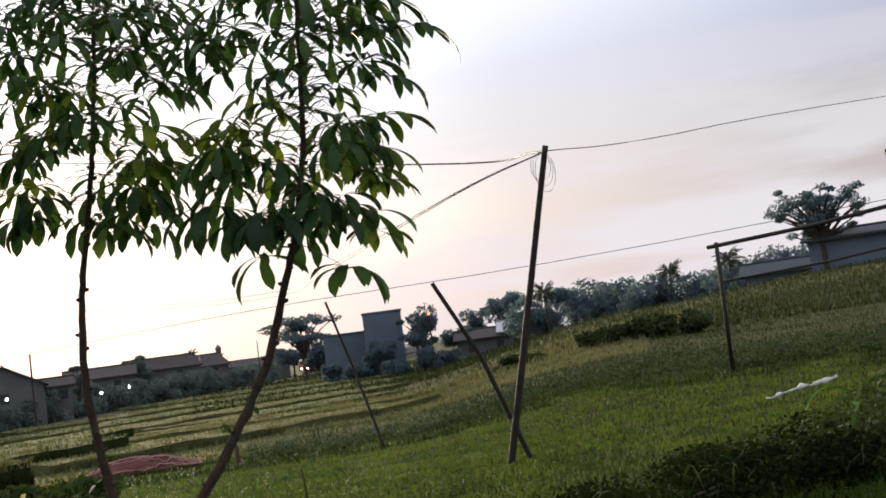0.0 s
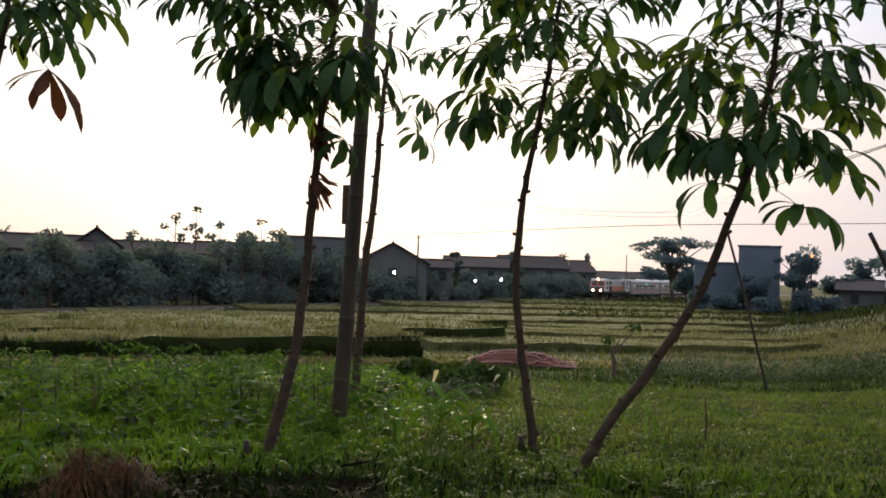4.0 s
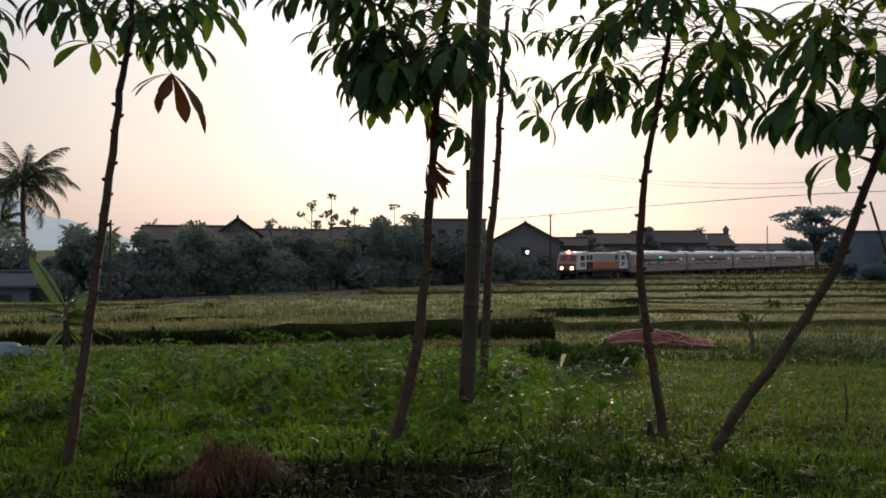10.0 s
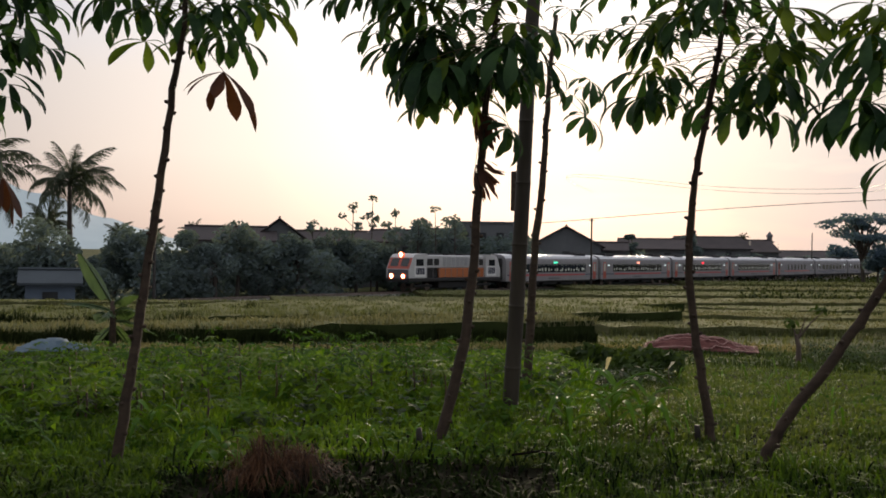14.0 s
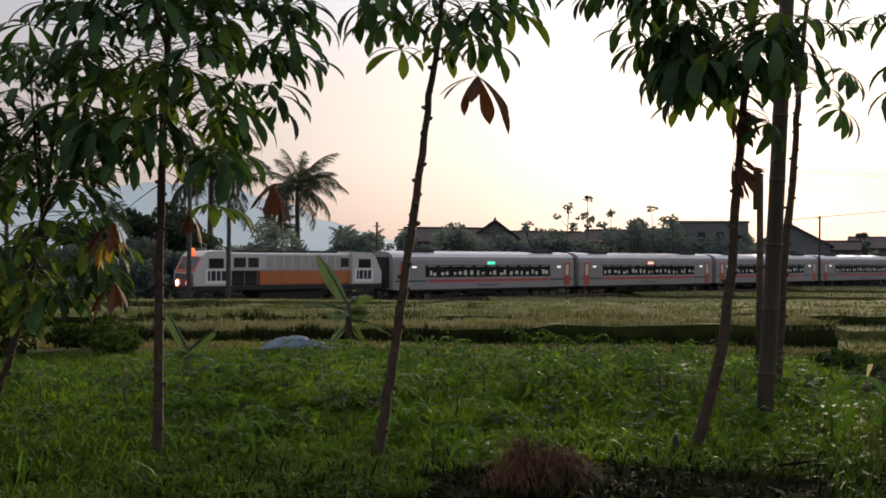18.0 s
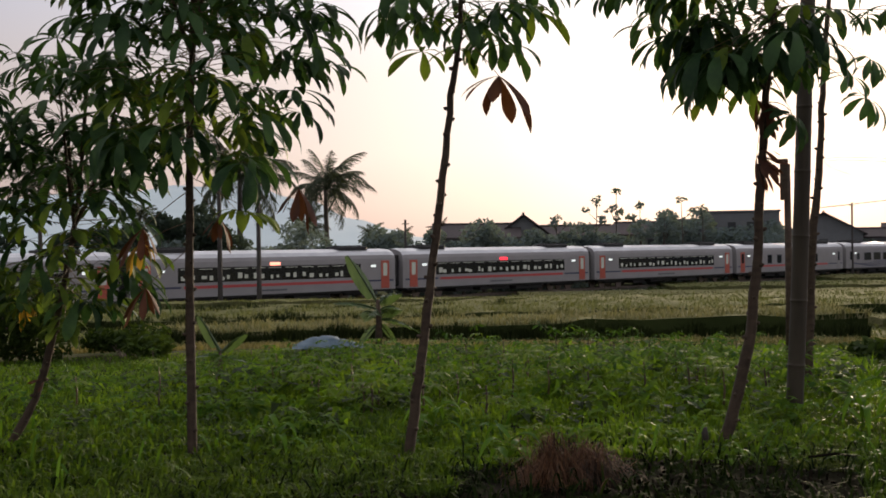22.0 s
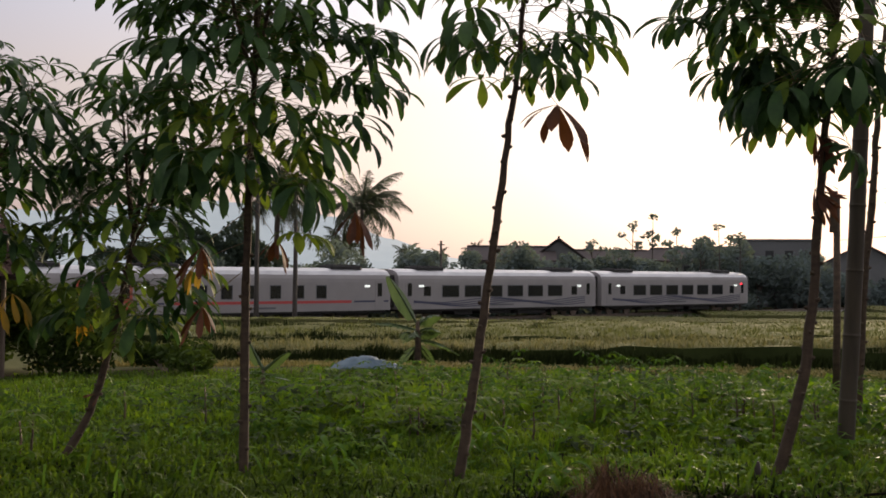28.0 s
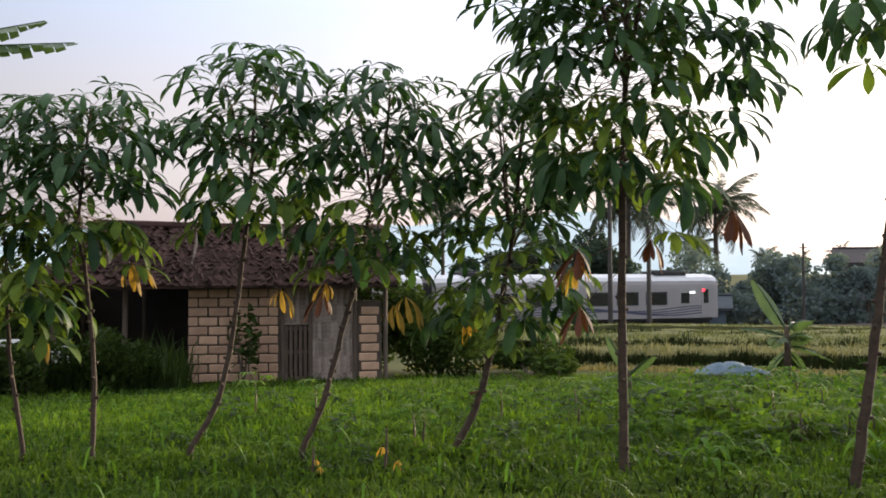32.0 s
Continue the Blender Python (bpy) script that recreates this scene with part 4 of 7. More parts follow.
BROAD = leaf_set(0, 1.02, 1.06, 0.97)
MID = leaf_set(200, 1.14, 0.92, 0.98)
FINE = leaf_set(100, 1.08, 1.36, 1.00)
LEAVES_YOUNG = [leaf_data(110 + i, YOUNG_LEAF, 0.31, 0.40 + 0.1 * i, 14 + 6 * i, 0.9, 7, 0.036) for i in range(3)]
LEAVES_LIME = [leaf_data(40 + i, LEAF_LIME, 0.34, 0.50, -22 + 12 * i, 1.05, 6, 0.036, start=0.1) for i in range(3)]
LEAVES_YELLOW = [leaf_data(50 + i, LEAF_YELLOW, 0.23, 0.30, -25, 1.0, 6, 0.030, 150, 0.75, 0.5) for i in range(3)]
LEAVES_BROWN = [leaf_data(62, LEAF_BROWN, 0.39, 0.34, -44, 0.62, 7, 0.041, 170, 0.84, 0.15)]
LEAVES_ARCH = [leaf_data(80, LEAF, 0.40, 0.36, -26, 1.35, 9, 0.038, 172, -0.10)]
LEAVES_DEAD_LONG = [leaf_data(75, LEAF_BROWN, 0.36, 0.82, -14, 0.35, 6, 0.040, 160, 1.15, 0.5)]
LEAVES_LONG = [leaf_data(90 + i, LEAF, 0.33, 0.80 + 0.12 * i, 4 + 5 * i, 1.1, 7, 0.031) for i in range(3)]
LEAVES_DEAD = [leaf_data(70 + i, LEAF_BROWN, 0.28, 0.30, -44, 0.35, 6, 0.038, 160, 1.15, 0.55) for i in range(3)]


def cassava(line, radius, crown, count, spread, label, seed, extra=(), lime=0.12, leaves=BROAD, forks=(), bare=None):
    """A tall thin cassava: a knobbly stem along line; leaves all round it between the heights of crown; forks: (azimuth, reach) of the
    boughs into which its crown parts; extra: (kind, place on the stem's height, azimuth, rise, scale); bare: azimuth of the thin side."""
    rnd = random.Random(seed)
    base = Vector(line[0])
    t = empty("cassava_tree", Matrix.Translation(base))
    pts = [p - base for p in smooth_line(line, 5)]
    pts = [pts[0] - Vector((0, 0, 0.12))] + pts
    n = len(pts)
    g = G()
    g.tube([p + Vector((rnd.uniform(-1, 1), rnd.uniform(-1, 1), 0)) * radius * 0.18 for p in pts],
           [radius * (1.10 - 0.66 * i / (n - 1)) * rnd.uniform(0.94, 1.06) for i in range(n)], 9)
    z0, z1 = pts[0].z, pts[-1].z

    def stem_at(z):
        for a, b in zip(pts, pts[1:]):
            if a.z <= z <= b.z:
                return a.lerp(b, (z - a.z) / max(1e-6, b.z - a.z))
        return pts[-1] + Vector((0, 0, (z - z1) * 0.3)) if z > z1 else pts[0]
    # leaf scars, as small knobs in a spiral
    z, k = 0.15, 0
    while z < z1 - 0.3:
        p, a = stem_at(z), 2.4 * k
        r = radius * (1.10 - 0.66 * (z - z0) / (z1 - z0))
        d = Vector((math.cos(a), math.sin(a), 0.15))
        g.tube([p + d * r * 0.7, p + d * (r * 1.0 + 0.011), p + d * (r + 0.021) + Vector((0, 0, 0.006))], [0.017, 0.015, 0.007], 5)
        z += rnd.uniform(0.06, 0.12)
        k += 1
    g.make("stem", BARK, t, True)
    low, high = crown[0] - base.z, crown[1] - base.z

    def bough_at(az, reach, f):
        q = max(0.0, (f - 0.3) / 0.7)
        return stem_at(low + (high - low) * (f * (0.97 - 0.10 * q))) + Vector((math.sin(radians(az)), math.cos(radians(az)), 0)) * reach * q ** 0.75
    for az, reach in forks:
        G().tube([bough_at(az, reach, f) for f in (0.3, 0.4, 0.55, 0.7, 0.85, 1.0)], [radius * k for k in (0.55, 0.52, 0.46, 0.38, 0.28, 0.16)], 7).make("branch", BARK, t, True)
    for i in range(count):
        f = (i + 0.5) / count
        p = stem_at(low + (high - low) * f)
        if forks and f > 0.3 and i % (len(forks) + 1):
            p = bough_at(*forks[i % (len(forks) + 1) - 1], f)
        az = 2.39996 * i + rnd.uniform(-0.5, 0.5)
        q = f + rnd.uniform(-0.15, 0.15)
        if bare is not None and math.cos(radians(90 - bare) - az) > 0.4:
            az += math.pi
        me = rnd.choice(leaves[0 if q < 0.22 else 1 if q < 0.78 else 2])
        if q < 0.35 and rnd.random() < lime * 2.2:
            me = rnd.choice(LEAVES_LIME)
        s = spread * rnd.uniform(0.78, 1.18) * (0.84 + 0.16 * min(1.0, f / 0.35))
        shared("leaf", me, t, Matrix.Translation(p) @ Euler((rnd.uniform(-0.2, 0.2), rnd.uniform(-0.2, 0.2), az), "XYZ").to_matrix().to_4x4() @ Matrix.Scale(s, 4))
    for kind, z, az, rise, s in extra:
        me = {"brown": LEAVES_BROWN, "dead": LEAVES_DEAD, "yellow": LEAVES_YELLOW, "green": BROAD[0], "arch": LEAVES_ARCH, "long": LEAVES_LONG, "dead_long": LEAVES_DEAD_LONG, "lime": LEAVES_LIME}[kind]
        me = me[int(abs(z * 7 + az)) % len(me)]
        p = stem_at(z - base.z)
        shared("leaf", me, t, Matrix.Translation(p) @ Euler((0, -radians(rise), radians(90 - az)), "XYZ").to_matrix().to_4x4() @ Matrix.Scale(s, 4))
    return tagged(t, label, "cassava tree", "cassava trees")


TREES = dict(
    A=[(-5.43, 5.24, -0.02), (-5.36, 5.3, 0.61), (-5.32, 5.35, 1.08), (-5.25, 5.41, 1.76), (-5.19, 5.46, 2.47), (-5.14, 5.5, 2.91), (-5.10, 5.53, 3.7)],
    B=[(-3.82, 6.8, 0.0), (-3.69, 6.87, 0.59), (-3.62, 6.91, 1.17), (-3.58, 6.92, 1.87), (-3.55, 6.94, 2.45), (-3.5, 6.97, 2.99), (-3.46, 6.98, 3.7)],
    B2=[(-4.68, 10.16, -0.1), (-4.64, 10.19, 0.23), (-4.59, 10.21, 1.37), (-4.52, 10.25, 2.27), (-4.48, 10.26, 3.04), (-4.42, 10.28, 3.9)],
    C=[(-2.12, 7.94, -0.02), (-2.18, 7.92, 0.4), (-2.25, 7.9, 0.82), (-2.3, 7.89, 1.37), (-2.27, 7.9, 1.88), (-2.21, 7.91, 2.28), (-2.11, 7.92, 2.85), (-2.05, 7.92, 3.25), (-1.97, 7.95, 4.1)],
    D=[(-1.6, 7.14, 0.0), (-1.46, 7.16, 0.3), (-1.2, 7.21, 0.68), (-0.97, 7.24, 1.05), (-0.8, 7.26, 1.38), (-0.62, 7.25, 1.91), (-0.52, 7.25, 2.22), (-0.42, 7.26, 2.75), (-0.36, 7.26, 3.48), (-0.33, 7.26, 3.96)],
    Z=[(-6.81, 4.39, -0.06), (-6.81, 4.38, 0.91), (-6.81, 4.39, 1.76), (-6.8, 4.4, 2.41), (-6.79, 4.42, 2.96), (-6.78, 4.43, 3.66)],
    Y=[(-8.27, 3.73, -0.06), (-8.19, 3.88, 0.26), (-8.11, 4.02, 0.84), (-8.06, 4.1, 1.32), (-8.03, 4.16, 1.7), (-8.01, 4.2, 2.13), (-7.99, 4.24, 2.7)],
    X=[(-8.67, 2.51, -0.06), (-8.61, 2.69, 0.38), (-8.55, 2.85, 1.03), (-8.5, 2.97, 1.49), (-8.48, 3.03, 1.87), (-8.43, 3.14, 2.34), (-8.4, 3.2, 2.9)],
    W=[(-9.11, 1.69, -0.06), (-9.06, 1.92, 0.37), (-9.03, 2.04, 0.97), (-9.0, 2.12, 1.63), (-8.99, 2.17, 2.1), (-8.98, 2.2, 2.71), (-8.97, 2.22, 3.1)],
    V=[(-9.38, 0.96, -0.05), (-9.38, 0.97, 0.65), (-9.39, 0.9, 1.43), (-9.4, 0.85, 1.8), (-9.4, 0.9, 2.4), (-9.4, 0.95, 2.8)],
    U=[(-9.84, 0.47, -0.05), (-9.85, 0.37, 0.68), (-9.85, 0.35, 1.06), (-9.85, 0.33, 1.58), (-9.86, 0.28, 2.05), (-9.86, 0.25, 2.8)])

cassava(TREES["A"], 0.036, (2.98, 4.5), 90, 1.04, "tall knobbly cassava tree with one dead brown leaf hanging", 1, (("brown", 2.93, 50, 0, 1.12),))
cassava(TREES["B"], 0.040, (2.70, 4.6), 200, 1.10, "tall cassava tree beside the bamboo post, brown leaves hanging low", 2, bare=62, forks=((-112, 0.66), (-105, 0.28)), extra=(("long", 2.86, -122, 2, 0.85), ("long", 2.98, -108, 0, 0.95), ("long", 3.06, -135, 2, 1.0), ("long", 3.10, -95, 4, 1.0), ("long", 3.02, -120, 8, 1.05), ("long", 3.2, -112, 0, 1.1), ("long", 3.15, -150, 0, 0.95), ("dead", 2.34, -117, -30, 0.95), ("dead", 2.28, -95, -34, 0.9), ("dead", 2.36, -150, -32, 0.85), ("dead", 2.30, -130, -38, 0.9), ("dead", 2.72, -117, -25, 0.95), ("dead", 2.68, 170, -25, 0.9), ("dead", 2.66, -150, -30, 0.9), ("green", 2.85, 40, -10, 0.8), ("green", 2.95, 80, -8, 0.8), ("green", 3.15, 62, 0, 0.8), ("green", 2.62, 63, -35, 0.8), ("green", 2.6, 110, -40, 0.75)))
cassava(TREES["B2"], 0.050, (3.15, 4.0), 7, 0.95, "cassava tree with a leaning stem behind the bamboo post", 3, (("green", 3.66, 105, 0, 0.72), ("green", 3.42, 92, -22, 0.95), ("green", 3.18, 70, -24, 1.05), ("green", 3.3, 110, -15, 0.9)))
cassava(TREES["C"], 0.035, (2.62, 4.9), 160, 1.12, "tall cassava tree with a gently bowed stem", 4, (("long", 3.05, 68, 0, 0.95), ("long", 2.95, 50, -4, 0.9), ("long", 3.15, 80, 0, 0.95), ("long", 3.0, -110, 0, 0.85), ("lime", 2.95, -95, 0, 0.95), ("lime", 2.88, 120, -12, 0.9), ("lime", 2.84, 60, -12, 0.9)))
cassava(TREES["D"], 0.036, (2.30, 4.8), 185, 1.08, "cassava tree leaning far over with big hanging leaves", 5,
        (("green", 2.48, -110, 8, 1.25), ("green", 2.48, 60, 4, 1.2), ("arch", 2.08, 88, 0, 1.08), ("green", 2.42, 200, 0, 1.15), ("green", 2.5, -70, 8, 1.2)))
cassava(TREES["Z"], 0.035, (2.2, 4.4), 262, 1.06, "upright cassava tree with dense green crown and brown dead leaves", 6,
        (("long", 2.62, 48, -4, 1.0), ("long", 2.78, 60, 0, 1.05), ("long", 2.7, 35, 0, 1.0), ("long", 2.95, 52, 0, 1.1), ("long", 3.1, 40, 0, 1.1), ("long", 2.5, 62, -8, 0.95), ("dead_long", 2.18, 50, 0, 1.0), ("dead", 1.9, 50, 0, 1.0), ("lime", 1.95, 80, 0, 1.0), ("lime", 1.95, 20, 0, 1.0), ("yellow", 1.62, 214, 8, 1.15), ("dead", 1.42, 214, 8, 1.25), ("dead", 1.85, 208, 10, 1.3)), leaves=FINE, forks=((100, 0.42), (-50, 0.40), (215, 0.35)))
cassava(TREES["Y"], 0.031, (1.05, 3.0), 158, 0.97, "leaning cassava tree with bright green leaves", 7, (("yellow", 1.2, 215, 0, 1.1), ("green", 1.2, 35, 0, 1.0), ("green", 1.15, 215, -5, 1.0), ("lime", 1.15, 240, 0, 1.0), ("lime", 1.3, 200, 0, 1.0), ("dead", 0.6, 20, -50, 0.6)), lime=0.30, leaves=MID, forks=((60, 0.32), (-95, 0.30), (180, 0.24)))
cassava(TREES["X"], 0.026, (1.60, 3.0), 124, 0.97, "leaning cassava tree with yellowing lower leaves", 8,
        (("yellow", 1.36, 27, 12, 1.35), ("yellow", 1.30, 48, 8, 1.2), ("dead", 1.50, 207, 12, 1.2), ("yellow", 1.46, 217, 8, 1.0)), lime=0.30, leaves=MID, forks=((10, 0.26), (190, 0.28)))
cassava(TREES["W"], 0.025, (1.98, 3.15), 116, 0.98, "slender cassava tree with rounded crown before the shed", 9, (("yellow", 1.42, 27, 8, 1.15), ("lime", 1.75, 35, 0, 0.9), ("lime", 1.8, 215, 5, 0.9)), lime=0.30, leaves=MID, forks=((15, 0.18), (190, 0.26)))
cassava(TREES["V"], 0.022, (1.76, 2.8), 110, 0.98, "thin pale-stemmed cassava tree with yellow lower leaves", 10, (("yellow", 1.64, 27, 14, 1.4), ("yellow", 1.60, 8, 12, 1.25), ("lime", 1.7, 40, 5, 1.0), ("lime", 1.5, 150, 0, 1.0)), lime=0.30, leaves=MID, forks=((20, 0.28), (200, 0.28)))
cassava(TREES["U"], 0.020, (1.2, 2.7), 125, 0.97, "thin cassava tree with a drooping crown", 11, (("yellow", 1.08, 27, 0, 1.1), ("lime", 1.5, 30, 0, 1.1), ("lime", 1.35, 60, -10, 1.2), ("lime", 1.3, 5, -10, 1.1), ("lime", 1.6, 80, 0, 1.1)), lime=0.30, leaves=MID)


# ------------------------------------------------------------------ posts and fence
def bamboo_pole(name, pts, radius, label, joints=0.42, parent=None, mat=BAMBOO):
    g = G()
    P = [Vector(p) for p in pts]
    total = sum((b - a).length for a, b in zip(P, P[1:]))

    def along(d):
        for a, b in zip(P, P[1:]):
            l = (b - a).length
            if d <= l:
                return a.lerp(b, d / l)
            d -= l
        return P[-1]
    line, rad, d = [], [], 0.0
    while d < total:
        for q, k in ((0.0, 0.99), (0.004, 1.0), (0.010, 1.055), (0.020, 1.055), (0.026, 1.0), (0.034, 0.985), (0.10, 0.975), (joints * 0.5, 0.97), (joints - 0.10, 0.975), (joints - 0.03, 0.985)):
            if d + q < total:
                line.append(along(d + q))
                rad.append(radius * k * (1.06 - 0.2 * (d + q) / total))
        d += joints
    line.append(P[-1])
    rad.append(radius * 0.86)
    g.tube(line, rad, 12)
    ob = g.make(name, mat, parent, True)
    return tagged(ob, label, "bamboo pole") if label else ob


bamboo_pole("bamboo_post", [(-4.09, 8.57, -0.2), (-4.04, 8.59, 0.87), (-4.005, 8.61, 1.88), (-3.975, 8.63, 2.89), (-3.895, 8.66, 4.6)], 0.070, "thick weathered bamboo post with ringed joints standing in grass", 0.55)


def board_post():
    t = empty("wooden_post", Matrix.Translation((-5.79, 12.35, ground_z(-5.79, 12.35))))
    g = G()
    g.tube([(0, 0, -0.1), (0.01, 0, 1.0), (0.0, 0, 2.6)], [0.046, 0.044, 0.040], 10)
    g.make("post", BARK, t, True)
    g = G()
    g.box(-0.055, 0.045, -0.09, -0.062, 2.15, 2.66, 0, 0.008)
    g.make("board", BARK, t)
    tagged(t, "old wooden post with a short board nailed to its top", "post")


board_post()
bamboo_pole("bamboo_post", [(0.88, 10.48, -0.15), (1.28, 10.44, 1.45), (1.68, 10.39, 3.07)], 0.036, "slanting dark bamboo post that carries cables", 0.5, mat=POST_DARK)
bamboo_pole("bamboo_prop", [(1.12, 10.6, 0.0), (0.76, 10.60, 1.07), (0.37, 10.60, 1.86)], 0.026, "thin bamboo prop leaning against the slanting post", 0.45, mat=POST_DARK)
bamboo_pole("thin_stick", [(-0.75, 18.15, -0.45), (-1.11, 18.14, 0.98), (-1.46, 18.11, 2.2)], 0.024, "thin leaning bamboo stick at the lawn's edge", 0.5, mat=POST_DARK)


def rail_fence():
    t = empty("bamboo_fence", Matrix.Translation((5.45, 18.37, 0.3)))
    for a, b in (((0, 0, -0.3), (0.06, 0, 2.05)), ((2.2, -2.9, -0.2), (2.06, -2.8, 2.95))):
        g = G()
        g.tube([a, b], [0.043, 0.038], 10)
        g.make("post", POST_DARK, t, True)
    for a, b in (((-0.1, 0.06, 1.98), (3.4, -1.3, 2.3)), ((0.1, 0.06, 1.35), (3.4, -1.3, 1.62))):
        g = G()
        m = (Vector(a) + Vector(b)) / 2 - Vector((0, 0, 0.05))
        g.tube([a, m, b], [0.038 if a[2] > 1.5 else 0.022] * 3, 10)
        g.make("rail", POST_DARK, t, True)
    tagged(t, "old bamboo fence with a sagging top rail on the bank", "fence")


rail_fence()


def cable(pts, r, label):
    g = G()
    g.tube(smooth_line(pts, 6), r, 5, 0, False)
    tagged(g.make("overhead_cable", CABLE, None, True), label, "cable", "overhead cables")


TOP = (1.68, 10.39, 3.02)
cable([TOP, (0.72, 12.14, 2.93), (-1.59, 20.11, 2.94), (-4.13, 29.89, 3.27), (-11.19, 43.77, 4.32), (-23.54, 57.56, 6.08), (-44.9, 118.0, 9.0)], 0.0075, "thin black cable sagging from the slanting post")
cable([TOP, (0.71, 12.14, 2.91), (-1.59, 20.11, 2.87), (-4.13, 29.89, 3.14), (-11.19, 43.77, 4.16), (-23.54, 57.56, 5.95), (-44.9, 118.0, 8.9)], 0.0075, "second black cable sagging beside the first")
cable([TOP, (3.18, 12.25, 3.32), (8.01, 16.35, 4.2), (30.0, 36.0, 8.0)], 0.0055, "thin black cable rising from the slanting post")
cable([TOP, (0.38, 14.08, 3.69), (-7.97, 22.84, 6.34), (-12.3, 27.57, 7.79)], 0.011, "thin black cable rising towards the fields")
cable([(-44.9, 118.0, 5.6), (-27.9, 64.4, 3.5), (-9.8, 59.4, 4.38), (12.6, 53.7, 4.8), (60.0, 40.0, 7.0)], 0.018, "long black power line over the fields")


def cable_coil():
    g = G()
    for k in range(3):
        g.tube([(1.60 + 0.02 * k + 0.10 * math.cos(a), 10.36, 2.86 - 0.03 * k + (0.14 + 0.03 * k) * math.sin(a)) for a in np.linspace(0, 2 * math.pi, 18)], 0.0024, 4, 0, False)
    tagged(g.make("cable_coil", CABLE), "loose coil of thin wire at the slanting post's top", "wire coil")


cable_coil()


# ------------------------------------------------------------------ far places
def polar(az, r):
    return r * math.sin(radians(az)), r * math.cos(radians(az))


def leaf_cloud(rnd, lumps, n, size):
    """Small leaf faces strewn over lumps (centre, radii), as vertices and faces."""
    g = G()
    for _ in range(n):
        (cx, cy, cz), (rx, ry, rz) = rnd.choice(lumps)
        d = Vector((rnd.gauss(0, 1), rnd.gauss(0, 1), rnd.gauss(0, 1))).normalized() * rnd.uniform(0.55, 1.08)
        p = Vector((cx + d.x * rx, cy + d.y * ry, cz + d.z * rz))
        a = Vector((rnd.gauss(0, 1), rnd.gauss(0, 1), rnd.gauss(0, 0.7))).normalized()
        b = a.orthogonal().normalized()
        s = size * rnd.uniform(0.6, 1.4)
        a, b = a * s, b * s * 0.55
        g.add([p - a, p + b * 0.9, p + a, p - b], [(0, 1, 2, 3)])
    return g


def far_tree(az, r, height, radius, seed, flat=1.0, label="dark leafy tree beyond the fields", dens=1.0, low=0.35, z=None, clumps=9, clump=(0.3, 0.5), leaf=0.72, mat=FAR_LEAF):
    rnd = random.Random(seed)
    x, y = polar(az, r)
    t = empty("tree", Matrix.Translation((x, y, ground_z(x, y) if z is None else z)))
    g = G()
    lean = rnd.uniform(-0.06, 0.06) * height
    g.tube([(0, 0, -0.3), (lean * 0.4, 0, height * 0.3), (lean, 0, height * 0.7)], [0.05 * height ** 0.8, 0.035 * height ** 0.8, 0.015 * height ** 0.8], 7)
    lumps = []
    for k in range(clumps):
        a = rnd.uniform(0, 6.28)
        q = rnd.uniform(0.1, 0.75 if clumps == 9 else 0.92) * radius
        h = height * rnd.uniform(low + 0.12, 0.9)
        c = (lean + q * math.cos(a), q * math.sin(a), h)
        s = radius * rnd.uniform(*clump)
        lumps.append((c, (s, s, s * 0.75 * flat)))
        g.tube([(lean * 0.5, 0, height * rnd.uniform(0.25, 0.5)), (c[0] * 0.6, c[1] * 0.6, h * 0.85), c], [0.022 * height ** 0.8, 0.014 * height ** 0.8, 0.006 * height ** 0.8], 5)
    g.make("trunk", FAR_BARK, t)
    leaf_cloud(rnd, lumps, int(2500 * dens), leaf * (0.07 * radius ** 0.6 * (r / 60) ** 0.5 + 0.09)).make("crown", mat, t)
    return tagged(t, label, "tree")


def frond_data(seed, length, hang):
    """A feather-shaped frond that rises, arches over and droops; its leaflets hang in a ragged curtain."""
    rnd = random.Random(seed)
    g = G()
    pts, p, n = [], Vector((0, 0, 0)), 12
    for k in range(n + 1):
        pts.append(p.copy())
        a = 0.30 - 1.9 * hang * (k / n) ** 1.5
        p = p + Vector((math.cos(a), 0.05 * math.sin(k * 0.7 + seed), math.sin(a))) * (length / n)
    g.tube(pts, [0.055 * (1 - 0.85 * k / n) for k in range(n + 1)], 5)
    for k in range(60):
        t = 0.14 + 0.85 * k / 59
        i = min(n - 1, int(t * n))
        p = pts[i].lerp(pts[i + 1], t * n - i)
        ahead = (pts[i + 1] - pts[i]).normalized()
        l = 0.95 * math.sin(math.pi * min(1, 0.25 + 0.68 * t)) * rnd.uniform(0.65, 1.15)
        for s in (-1, 1):
            if rnd.random() < 0.12:
                continue
            d = (ahead * 0.55 + Vector((0, s * rnd.uniform(0.35, 0.75), -0.30 - 0.65 * rnd.random()))).normalized() * l
            w = ahead * 0.024
            droop = Vector((0, 0, -0.22 * l))
            g.add([p - w, p + w, p + d * 0.6 + w * 0.8, p + d + droop, p + d * 0.6 - w * 0.8], [(0, 1, 2, 3, 4)])
    return g.data("frond", [PALM_LEAF])


FRONDS = [frond_data(i, 3.5, h) for i, h in enumerate((0.55, 0.8, 1.0, 1.2, 0.7))]


